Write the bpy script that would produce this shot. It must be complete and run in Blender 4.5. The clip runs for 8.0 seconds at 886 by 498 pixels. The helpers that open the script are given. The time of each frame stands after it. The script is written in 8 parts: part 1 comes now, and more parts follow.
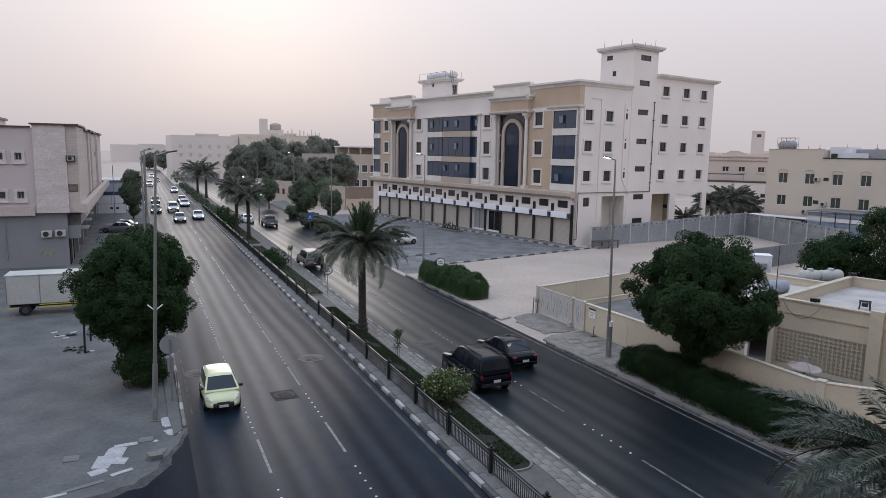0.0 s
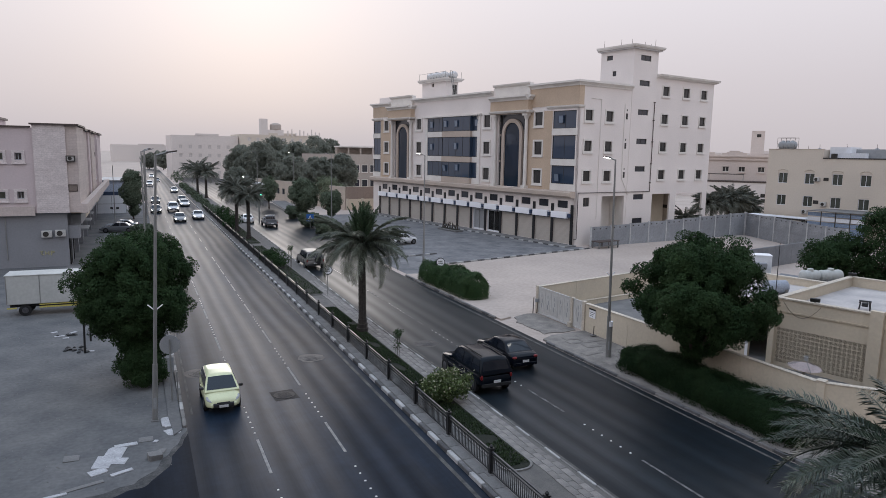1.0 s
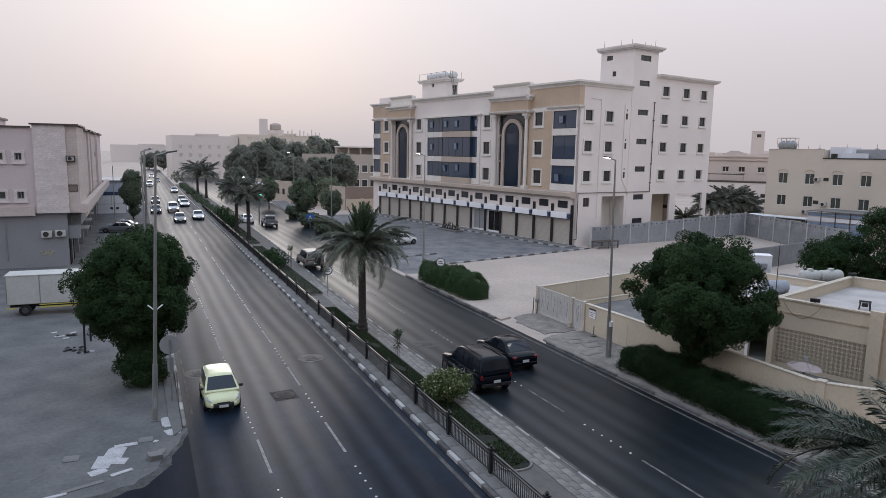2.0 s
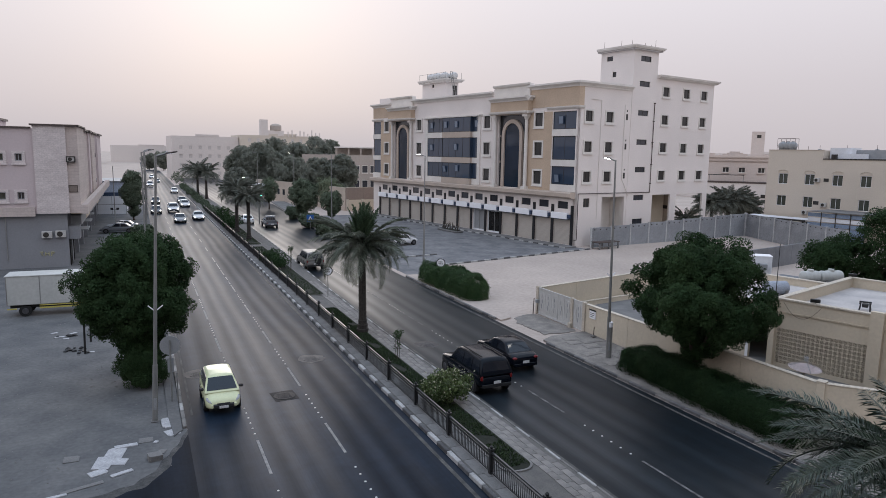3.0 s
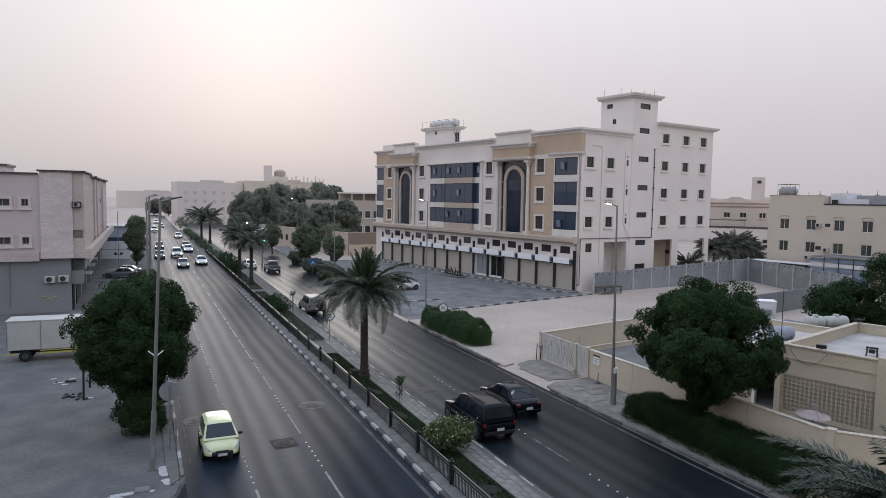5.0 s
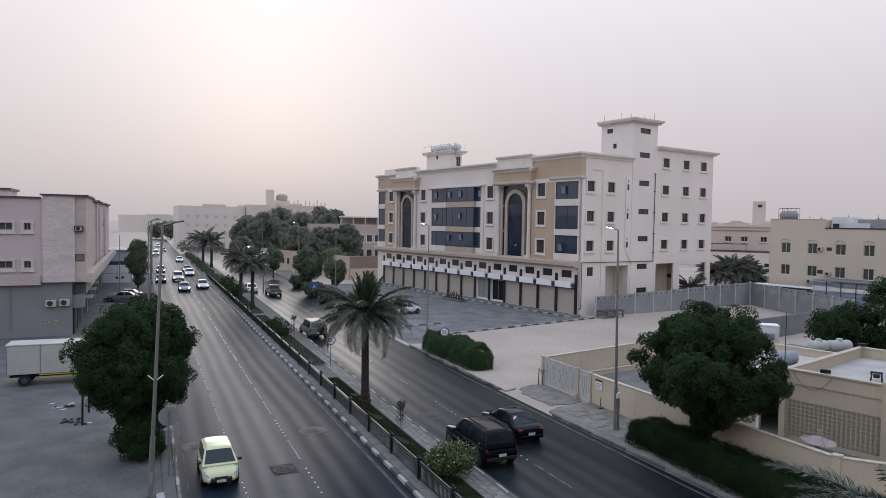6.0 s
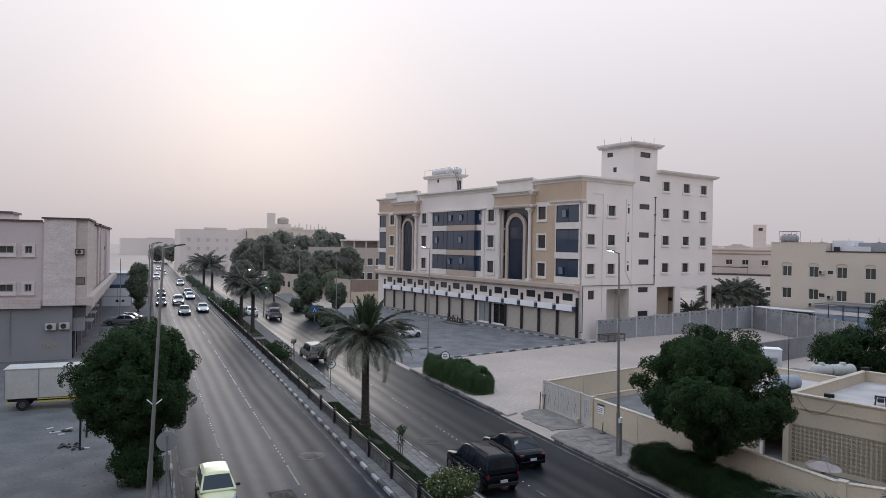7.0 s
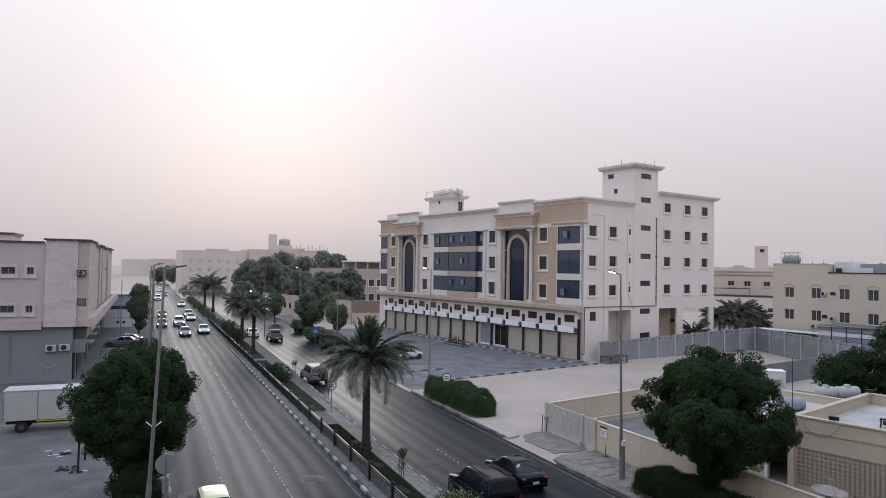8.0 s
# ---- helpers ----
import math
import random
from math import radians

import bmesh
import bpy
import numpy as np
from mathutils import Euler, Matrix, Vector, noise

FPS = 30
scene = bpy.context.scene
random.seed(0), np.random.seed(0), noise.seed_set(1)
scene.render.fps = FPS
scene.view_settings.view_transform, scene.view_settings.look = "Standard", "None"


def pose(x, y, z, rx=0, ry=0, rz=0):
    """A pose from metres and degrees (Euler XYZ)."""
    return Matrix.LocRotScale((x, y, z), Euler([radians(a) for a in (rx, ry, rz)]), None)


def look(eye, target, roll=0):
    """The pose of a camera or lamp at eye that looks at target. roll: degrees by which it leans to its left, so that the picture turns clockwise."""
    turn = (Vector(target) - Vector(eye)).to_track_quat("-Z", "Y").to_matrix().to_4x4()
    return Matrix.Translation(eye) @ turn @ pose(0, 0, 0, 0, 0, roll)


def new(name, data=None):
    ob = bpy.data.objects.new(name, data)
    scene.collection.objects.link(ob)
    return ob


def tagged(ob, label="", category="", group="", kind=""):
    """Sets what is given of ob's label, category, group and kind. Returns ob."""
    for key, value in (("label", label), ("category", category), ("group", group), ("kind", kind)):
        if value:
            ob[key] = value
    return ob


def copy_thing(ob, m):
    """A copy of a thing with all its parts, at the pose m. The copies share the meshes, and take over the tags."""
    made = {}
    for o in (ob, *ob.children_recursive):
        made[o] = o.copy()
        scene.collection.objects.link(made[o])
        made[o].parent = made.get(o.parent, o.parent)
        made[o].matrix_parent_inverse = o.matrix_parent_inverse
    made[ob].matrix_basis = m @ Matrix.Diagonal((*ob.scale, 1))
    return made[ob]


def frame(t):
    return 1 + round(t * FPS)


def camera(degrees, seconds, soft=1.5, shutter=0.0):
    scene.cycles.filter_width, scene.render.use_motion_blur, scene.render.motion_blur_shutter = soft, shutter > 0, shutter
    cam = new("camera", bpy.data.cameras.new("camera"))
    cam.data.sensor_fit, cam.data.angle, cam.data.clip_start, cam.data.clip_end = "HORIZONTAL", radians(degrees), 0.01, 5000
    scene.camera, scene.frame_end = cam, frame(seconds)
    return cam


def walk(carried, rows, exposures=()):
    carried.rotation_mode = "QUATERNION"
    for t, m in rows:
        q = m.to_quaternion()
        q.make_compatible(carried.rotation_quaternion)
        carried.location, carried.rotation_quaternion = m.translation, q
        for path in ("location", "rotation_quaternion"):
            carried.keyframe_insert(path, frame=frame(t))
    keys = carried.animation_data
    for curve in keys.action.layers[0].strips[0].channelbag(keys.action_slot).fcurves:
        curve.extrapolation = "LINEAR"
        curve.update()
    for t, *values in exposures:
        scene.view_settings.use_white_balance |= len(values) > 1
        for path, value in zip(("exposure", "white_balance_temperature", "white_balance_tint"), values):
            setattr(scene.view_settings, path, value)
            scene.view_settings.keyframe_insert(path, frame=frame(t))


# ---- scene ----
# ---------------------------------------------------------------- camera
cam = camera(67.2, 8.0, soft=0.68)
EYE = Vector((0.0, 0.0, 12.0))
# seconds, turn from the road's direction, tilt, lean (degrees)
TURNS = [
    (0.0, -24.55, -8.20, 0.99), (0.5, -24.55, -8.16, 0.99), (1.0, -24.55, -8.20, 0.99), (2.0, -24.55, -8.19, 0.99), (2.9, -24.54, -8.18, 0.99),
    (3.2, -24.52, -7.88, 0.99), (3.5, -24.46, -7.31, 0.985), (4.0, -24.38, -6.33, 0.98), (4.5, -24.33, -5.27, 0.98),
    (5.25, -24.22, -3.76, 0.975), (6.0, -24.11, -2.24, 0.97), (6.5, -24.04, -1.31, 0.97), (7.0, -24.01, -0.24, 0.97),
    (7.5, -23.93, 0.84, 0.97), (7.8, -23.87, 1.36, 0.98), (8.0, -23.86, 1.58, 0.98),
]


def aim(yaw, pitch, lean):
    y, p = radians(yaw), radians(pitch)
    ahead = Vector((-math.sin(y) * math.cos(p), math.cos(y) * math.cos(p), math.sin(p)))
    return look(EYE, EYE + ahead, lean)


walk(cam, [(t, aim(yaw, pitch, lean)) for t, yaw, pitch, lean in TURNS],
     exposures=((0.0, 0.0), (4.0, 0.0), (5.6, -0.08), (6.5, -0.08), (8.0, -0.03)))

# ---------------------------------------------------------------- sky and sun
SUN_TURN, SUN_HEIGHT = radians(9), radians(13)
world = bpy.data.worlds.new("dusty_evening_sky")
scene.world = world
world.use_nodes = True
wn, wl = world.node_tree.nodes, world.node_tree.links
wn.clear()
sky = wn.new("ShaderNodeTexSky")
sky.sky_type, sky.sun_disc = "NISHITA", False
sky.sun_elevation, sky.sun_rotation = SUN_HEIGHT, SUN_TURN
sky.air_density, sky.dust_density, sky.ozone_density = 1.0, 6.0, 1.0
gain = wn.new("ShaderNodeMix")
gain.data_type, gain.blend_type = "RGBA", "MULTIPLY"
gain.inputs[0].default_value = 1.0
gain.inputs[7].default_value = (0.033, 0.0345, 0.043, 1)
# dust haze: a pale mauve veil, paler and stronger towards the zenith
co = wn.new("ShaderNodeTexCoord")
up = wn.new("ShaderNodeSeparateXYZ")
veil = wn.new("ShaderNodeValToRGB")
stops = [(0.0, (0.62, 0.572, 0.605)), (0.10, (0.72, 0.67, 0.71)), (0.34, (1.02, 0.985, 1.045)), (0.55, (1.12, 1.16, 1.32)), (1.0, (1.05, 1.34, 1.78))]
veil.color_ramp.elements[0].position, veil.color_ramp.elements[1].position = stops[0][0], stops[-1][0]
for position, colour in stops[1:-1]:
    veil.color_ramp.elements.new(position)
for element, (position, colour) in zip(veil.color_ramp.elements, stops):
    element.position, element.color = position, (*colour, 1)
dust = wn.new("ShaderNodeMix")
dust.data_type = "RGBA"
dust.inputs[0].default_value = 0.9
wl.new(co.outputs["Generated"], up.inputs[0])
wl.new(up.outputs["Z"], veil.inputs[0])
wl.new(veil.outputs[0], dust.inputs[7])
back = wn.new("ShaderNodeBackground")
back.inputs["Strength"].default_value = 1.0
out = wn.new("ShaderNodeOutputWorld")
wl.new(sky.outputs[0], gain.inputs[6])
wl.new(gain.outputs[2], dust.inputs[6])
wl.new(dust.outputs[2], back.inputs["Color"])
wl.new(back.outputs[0], out.inputs["Surface"])
sun = new("sun", bpy.data.lights.new("sun", "SUN"))
sun.data.energy, sun.data.angle, sun.data.color = 0.5, radians(25), (1.0, 0.93, 0.88)
toward = Vector((math.sin(SUN_TURN) * math.cos(SUN_HEIGHT), math.cos(SUN_TURN) * math.cos(SUN_HEIGHT), math.sin(SUN_HEIGHT)))
sun.matrix_world = look(toward * 200, (0, 0, 0))


# ---------------------------------------------------------------- materials
def mat(name, a, b=None, rough=0.8, scale=1.0, fine=20.0, bump=0.0, metal=0.0, stretch=(1, 1, 1), vary=0.0, island=0.0,
        grain=0.25, glow=None, spec=0.3, bump_at=None, leaf=0.0):
    """A surface of two colours in soft patches, with fine grain over them, relief, and a random tone for each object or piece."""
    m = bpy.data.materials.new(name)
    m.use_nodes = True
    n, l = m.node_tree.nodes, m.node_tree.links
    p = n["Principled BSDF"]
    p.inputs["Roughness"].default_value, p.inputs["Metallic"].default_value = rough, metal
    p.inputs["Specular IOR Level"].default_value = spec
    b = b or tuple(c * 0.8 for c in a)
    co = n.new("ShaderNodeTexCoord")
    mp = n.new("ShaderNodeMapping")
    mp.inputs["Scale"].default_value = stretch
    l.new(co.outputs["Object"], mp.inputs[0])
    n1, n2 = n.new("ShaderNodeTexNoise"), n.new("ShaderNodeTexNoise")
    for node, s, d in ((n1, scale, 4), (n2, fine, 3)):
        node.inputs["Scale"].default_value, node.inputs["Detail"].default_value = s, d
        l.new(mp.outputs[0], node.inputs["Vector"])
    ramp = n.new("ShaderNodeMapRange")
    ramp.inputs["From Min"].default_value, ramp.inputs["From Max"].default_value = 0.3, 0.7
    l.new(n1.outputs[0], ramp.inputs["Value"])
    mix = n.new("ShaderNodeMix")
    mix.data_type = "RGBA"
    mix.inputs[6].default_value, mix.inputs[7].default_value = (*a, 1), (*b, 1)
    l.new(ramp.outputs[0], mix.inputs[0])
    tone = n.new("ShaderNodeMapRange")
    tone.inputs["From Min"].default_value, tone.inputs["From Max"].default_value = 0.25, 0.75
    tone.inputs["To Min"].default_value, tone.inputs["To Max"].default_value = 1 - grain, 1 + grain
    l.new(n2.outputs[0], tone.inputs["Value"])
    last = tone.outputs[0]
    if vary or island:
        src = n.new("ShaderNodeNewGeometry").outputs["Random Per Island"] if island else n.new("ShaderNodeObjectInfo").outputs["Random"]
        rnd = n.new("ShaderNodeMapRange")
        k = island or vary
        rnd.inputs["To Min"].default_value, rnd.inputs["To Max"].default_value = 1 - k, 1 + k
        l.new(src, rnd.inputs["Value"])
        mul = n.new("ShaderNodeMath")
        mul.operation = "MULTIPLY"
        l.new(last, mul.inputs[0])
        l.new(rnd.outputs[0], mul.inputs[1])
        last = mul.outputs[0]
    tint = n.new("ShaderNodeVectorMath")
    tint.operation = "SCALE"
    l.new(mix.outputs[2], tint.inputs[0])
    l.new(last, tint.inputs["Scale"])
    l.new(tint.outputs[0], p.inputs["Base Color"])
    if bump:
        bp = n.new("ShaderNodeBump")
        bp.inputs["Strength"].default_value, bp.inputs["Distance"].default_value = bump, 0.02
        l.new(n2.outputs[0], bp.inputs["Height"])
        l.new(bp.outputs[0], p.inputs["Normal"])
    if glow:
        p.inputs["Emission Color"].default_value, p.inputs["Emission Strength"].default_value = (*glow[:3], 1), glow[3]
    if leaf:
        tr = n.new("ShaderNodeBsdfTranslucent")
        l.new(tint.outputs[0], tr.inputs["Color"])
        ms = n.new("ShaderNodeMixShader")
        ms.inputs[0].default_value = leaf
        l.new(p.outputs[0], ms.inputs[1])
        l.new(tr.outputs[0], ms.inputs[2])
        l.new(ms.outputs[0], n["Material Output"].inputs["Surface"])
    return m


def glass(name, tint, gloss, through_share):
    """Tinted pane: a Fresnel mirror over dark glass that lets a share of the light through."""
    m = bpy.data.materials.new(name)
    m.use_nodes = True
    n, l = m.node_tree.nodes, m.node_tree.links
    p = n["Principled BSDF"]
    co = n.new("ShaderNodeTexCoord")
    no = n.new("ShaderNodeTexNoise")
    no.inputs["Scale"].default_value = 0.35
    l.new(co.outputs["Object"], no.inputs["Vector"])
    bp = n.new("ShaderNodeBump")
    bp.inputs["Strength"].default_value, bp.inputs["Distance"].default_value = 0.12, 0.05
    l.new(no.outputs[0], bp.inputs["Height"])
    p.inputs["Base Color"].default_value = (*tint, 1)
    p.inputs["Roughness"].default_value, p.inputs["IOR"].default_value = 0.06, gloss
    l.new(bp.outputs[0], p.inputs["Normal"])
    tr = n.new("ShaderNodeBsdfTransparent")
    tr.inputs["Color"].default_value = (*[min(1, c * 4 + 0.25) for c in tint], 1)
    ms = n.new("ShaderNodeMixShader")
    ms.inputs[0].default_value = through_share
    l.new(p.outputs[0], ms.inputs[1])
    l.new(tr.outputs[0], ms.inputs[2])
    l.new(ms.outputs[0], n["Material Output"].inputs["Surface"])
    return m


M_SAND = mat("pale_sand", (0.46, 0.388, 0.338), (0.37, 0.312, 0.272), 0.95, 0.12, 3.0, 0.5, grain=0.12)
M_LOT = mat("dusty_lot", (0.088, 0.091, 0.095), (0.145, 0.144, 0.143), 0.95, 0.5, 5.0, 0.8, grain=0.16)


def asphalt(name, dark, pale, offset, sheen, spec=0.3, strips=()):
    """Worn asphalt: pale polished wheel tracks and dark oily lane middles that run along y, with blotches and grit."""
    m = mat(name, dark, pale, sheen, 0.5, 9.0, 0.2, stretch=(1, 0.035, 1), grain=0.12, spec=spec)
    n, l = m.node_tree.nodes, m.node_tree.links
    p = n["Principled BSDF"]
    co = n.new("ShaderNodeTexCoord")
    mp = n.new("ShaderNodeMapping")
    mp.inputs["Location"].default_value, mp.inputs["Scale"].default_value = (-offset, 0, 0), (1, 0.004, 1)
    wave = n.new("ShaderNodeTexWave")
    wave.wave_type, wave.bands_direction = "BANDS", "X"
    wave.inputs["Scale"].default_value = 0.314 / 1.55 * 1.0
    wave.inputs["Distortion"].default_value, wave.inputs["Detail"].default_value = 5.0, 4
    l.new(co.outputs["Object"], mp.inputs[0])
    l.new(mp.outputs[0], wave.inputs["Vector"])
    patch = n.new("ShaderNodeTexNoise")
    patch.inputs["Scale"].default_value = 0.09
    l.new(co.outputs["Object"], patch.inputs["Vector"])
    lift = n.new("ShaderNodeMapRange")
    lift.inputs["To Min"].default_value, lift.inputs["To Max"].default_value = 0.86, 1.15
    l.new(wave.outputs[1], lift.inputs["Value"])
    blot = n.new("ShaderNodeMapRange")
    blot.inputs["From Min"].default_value, blot.inputs["From Max"].default_value = 0.3, 0.7
    blot.inputs["To Min"].default_value, blot.inputs["To Max"].default_value = 0.78, 1.2
    l.new(patch.outputs[0], blot.inputs["Value"])
    speck = n.new("ShaderNodeTexNoise")
    speck.inputs["Scale"].default_value, speck.inputs["Detail"].default_value, speck.inputs["Roughness"].default_value = 1.1, 9, 0.72
    l.new(co.outputs["Object"], speck.inputs["Vector"])
    fleck = n.new("ShaderNodeMapRange")
    fleck.inputs["From Min"].default_value, fleck.inputs["From Max"].default_value = 0.25, 0.75
    fleck.inputs["To Min"].default_value, fleck.inputs["To Max"].default_value = 0.66, 1.34
    l.new(speck.outputs[0], fleck.inputs["Value"])
    both = n.new("ShaderNodeMath")
    both.operation = "MULTIPLY"
    l.new(lift.outputs[0], both.inputs[0])
    l.new(fleck.outputs[0], both.inputs[1])
    mul = n.new("ShaderNodeMath")
    mul.operation = "MULTIPLY"
    l.new(both.outputs[0], mul.inputs[0])
    l.new(blot.outputs[0], mul.inputs[1])
    old = p.inputs["Base Color"].links[0].from_socket
    tint = n.new("ShaderNodeVectorMath")
    tint.operation = "SCALE"
    l.new(old, tint.inputs[0])
    l.new(mul.outputs[0], tint.inputs["Scale"])
    l.new(tint.outputs[0], p.inputs["Base Color"])
    # strips along the lanes: polished pale tracks and dark oil, wandering a little
    if strips:
        place = n.new("ShaderNodeSeparateXYZ")
        l.new(co.outputs["Object"], place.inputs[0])
        far = n.new("ShaderNodeMapping")
        far.inputs["Scale"].default_value = (0.12, 0.04, 1)
        l.new(co.outputs["Object"], far.inputs[0])
        sway = n.new("ShaderNodeTexNoise")
        sway.inputs["Scale"].default_value, sway.inputs["Detail"].default_value = 1.0, 4
        l.new(far.outputs[0], sway.inputs["Vector"])
        shift = n.new("ShaderNodeMath")
        shift.operation, shift.inputs[1].default_value = "MULTIPLY_ADD", 1.3
        l.new(sway.outputs[0], shift.inputs[0])
        l.new(place.outputs["X"], shift.inputs[2])
        x0, x1 = strips[0][0], strips[-1][0]
        unit_x = n.new("ShaderNodeMapRange")
        unit_x.inputs["From Min"].default_value, unit_x.inputs["From Max"].default_value = x0 + 0.65, x1 + 0.65
        l.new(shift.outputs[0], unit_x.inputs["Value"])
        ramp = n.new("ShaderNodeValToRGB")
        ramp.color_ramp.interpolation = "EASE"
        for k in range(len(strips) - 2):
            ramp.color_ramp.elements.new(0.5)
        for e, (x, v) in zip(ramp.color_ramp.elements, strips):
            e.position, e.color = (x - x0) / (x1 - x0), (v, v, v, 1)
        l.new(unit_x.outputs[0], ramp.inputs[0])
        fade = n.new("ShaderNodeTexNoise")
        fade.inputs["Scale"].default_value, fade.inputs["Detail"].default_value, fade.inputs["Roughness"].default_value = 0.7, 5, 0.6
        l.new(far.outputs[0], fade.inputs["Vector"])
        strip = n.new("ShaderNodeMix")
        strip.inputs[0].default_value = 0.45
        l.new(ramp.outputs[0], strip.inputs[2])
        l.new(fade.outputs[0], strip.inputs[3])
        worn = n.new("ShaderNodeMapRange")
        worn.inputs["To Min"].default_value, worn.inputs["To Max"].default_value = 0.65, 1.5
        l.new(strip.outputs[0], worn.inputs["Value"])
        tint2 = n.new("ShaderNodeVectorMath")
        tint2.operation = "SCALE"
        l.new(tint.outputs[0], tint2.inputs[0])
        l.new(worn.outputs[0], tint2.inputs["Scale"])
        l.new(tint2.outputs[0], p.inputs["Base Color"])
        gloss = n.new("ShaderNodeMapRange")
        gloss.inputs["To Min"].default_value, gloss.inputs["To Max"].default_value = sheen + 0.10, sheen - 0.10
        l.new(strip.outputs[0], gloss.inputs["Value"])
        l.new(gloss.outputs[0], p.inputs["Roughness"])
        shine = n.new("ShaderNodeMapRange")
        shine.inputs["To Min"].default_value, shine.inputs["To Max"].default_value = 0.0, spec * 2
        l.new(strip.outputs[0], shine.inputs["Value"])
        l.new(shine.outputs[0], p.inputs["Specular IOR Level"])
    return m


LEFT_STRIPS = ((1.4, 0.35), (1.9, 0.12), (2.5, 0.38), (3.0, 0.16), (3.6, 0.45), (4.2, 0.72), (4.7, 0.45), (5.1, 0.78), (5.6, 0.48), (6.1, 0.8), (6.7, 0.42), (7.2, 0.55), (7.8, 0.16), (8.3, 0.48),
               (8.8, 0.1), (9.3, 0.4), (9.9, 0.12), (10.8, 0.6))
RIGHT_STRIPS = ((14.4, 0.6), (15.2, 0.25), (15.8, 0.75), (16.4, 0.3), (16.9, 0.7), (17.5, 0.4), (18.1, 0.65), (18.7, 0.2), (19.2, 0.55), (19.8, 0.2), (20.5, 0.45), (21.2, 0.1), (22.2, 0.3), (23.3, 0.2))
M_ASPHALT = asphalt("worn_asphalt", (0.0058, 0.0118, 0.0215), (0.0104, 0.0186, 0.0325), 1.45, 0.48, 0.10, LEFT_STRIPS)
M_ASPHALT2 = asphalt("dark_asphalt", (0.0062, 0.0095, 0.0128), (0.0125, 0.0172, 0.022), 14.7, 0.41, 0.17, RIGHT_STRIPS)
M_SIDESTREET = asphalt("oily_dark_asphalt", (0.0075, 0.011, 0.0175), (0.013, 0.018, 0.028), 3.0, 0.6, 0.06)
M_DUSTYTAR = mat("sand_strewn_asphalt", (0.10, 0.098, 0.094), (0.03, 0.032, 0.035), 0.9, 1.6, 14.0, 0.5, grain=0.3)
M_BOXW = mat("grubby_white_panel", (0.50, 0.505, 0.48), (0.42, 0.425, 0.405), 0.6, 0.6, 5, grain=0.08)
M_LOTTAR = mat("car_park_asphalt", (0.105, 0.108, 0.116), (0.205, 0.203, 0.205), 0.9, 0.42, 2.2, 0.2, grain=0.2)
M_PATCHPALE = mat("pale_asphalt_patch", (0.105, 0.098, 0.095), (0.042, 0.043, 0.047), 0.56, 1.5, 20, 0.3, spec=0.12)
M_PATCHMID = mat("brownish_asphalt_patch", (0.030, 0.028, 0.029), (0.018, 0.019, 0.023), 0.56, 1.5, 20, 0.3, spec=0.1)
M_PATCH = mat("asphalt_patch", (0.020, 0.021, 0.025), (0.012, 0.013, 0.016), 0.56, 1.5, 20, 0.3, spec=0.05)
M_LINE = mat("worn_road_paint", (0.27, 0.268, 0.26), (0.115, 0.116, 0.118), 0.7, 3.0, 30, 0.1, grain=0.25)
M_LINEDULL = mat("dull_road_paint", (0.17, 0.17, 0.17), (0.03, 0.03, 0.033), 0.7, 2.2, 24, 0.1, grain=0.4)
M_LINEFAINT = mat("faded_edge_paint", (0.12, 0.116, 0.108), (0.03, 0.03, 0.031), 0.75, 1.3, 14, 0.1, grain=0.3)
M_STUD = mat("white_road_stud", (0.70, 0.70, 0.68), (0.55, 0.55, 0.53), 0.4, 5, 40)
M_KERBW = mat("white_kerb_paint", (0.46, 0.455, 0.445), (0.30, 0.295, 0.29), 0.75, 2.5, 25, 0.3, vary=0.15)
M_KERBB = mat("dark_kerb_paint", (0.07, 0.07, 0.075), (0.13, 0.127, 0.127), 0.8, 2.5, 25, 0.3, vary=0.3)
M_KERBG = mat("grey_kerb_concrete", (0.21, 0.20, 0.19), (0.14, 0.135, 0.13), 0.9, 1.5, 25, 0.4, vary=0.12)
M_CONC = mat("grey_concrete", (0.20, 0.195, 0.19), (0.13, 0.128, 0.125), 0.9, 0.8, 18, 0.4, grain=0.15)
M_PAVER = mat("pavers", (0.24, 0.222, 0.205), (0.165, 0.157, 0.15), 0.9, 2.0, 25, 0.4, vary=0.16)
M_JOINT = mat("sandy_joints", (0.15, 0.14, 0.13), (0.11, 0.105, 0.10), 0.95, 2.0, 20, 0.4)
M_SOIL = mat("planting_soil", (0.014, 0.017, 0.012), (0.026, 0.028, 0.020), 0.95, 1.6, 16, 0.8, grain=0.35)
M_GRASS = mat("thin_grass", (0.024, 0.044, 0.018), (0.042, 0.062, 0.026), 0.8, 3, 30, island=0.4)
M_RAIL = mat("worn_black_rail", (0.03, 0.031, 0.033), (0.055, 0.056, 0.06), 0.32, 4, 40, 0.1, spec=0.6)
M_IRON = mat("black_iron", (0.012, 0.012, 0.013), (0.02, 0.02, 0.02), 0.45, 4, 40, 0.1, spec=0.5)
M_STEEL = mat("galvanised_steel", (0.30, 0.30, 0.29), (0.22, 0.22, 0.215), 0.5, 1.2, 30, 0.05, metal=0.5, grain=0.08)
M_WHITE = mat("white_render", (0.775, 0.71, 0.67), (0.70, 0.64, 0.605), 0.85, 0.18, 6, 0.15, grain=0.04)
M_TRIM = mat("cream_stone_trim", (0.74, 0.70, 0.65), (0.64, 0.60, 0.56), 0.8, 0.6, 10, 0.15, grain=0.06)
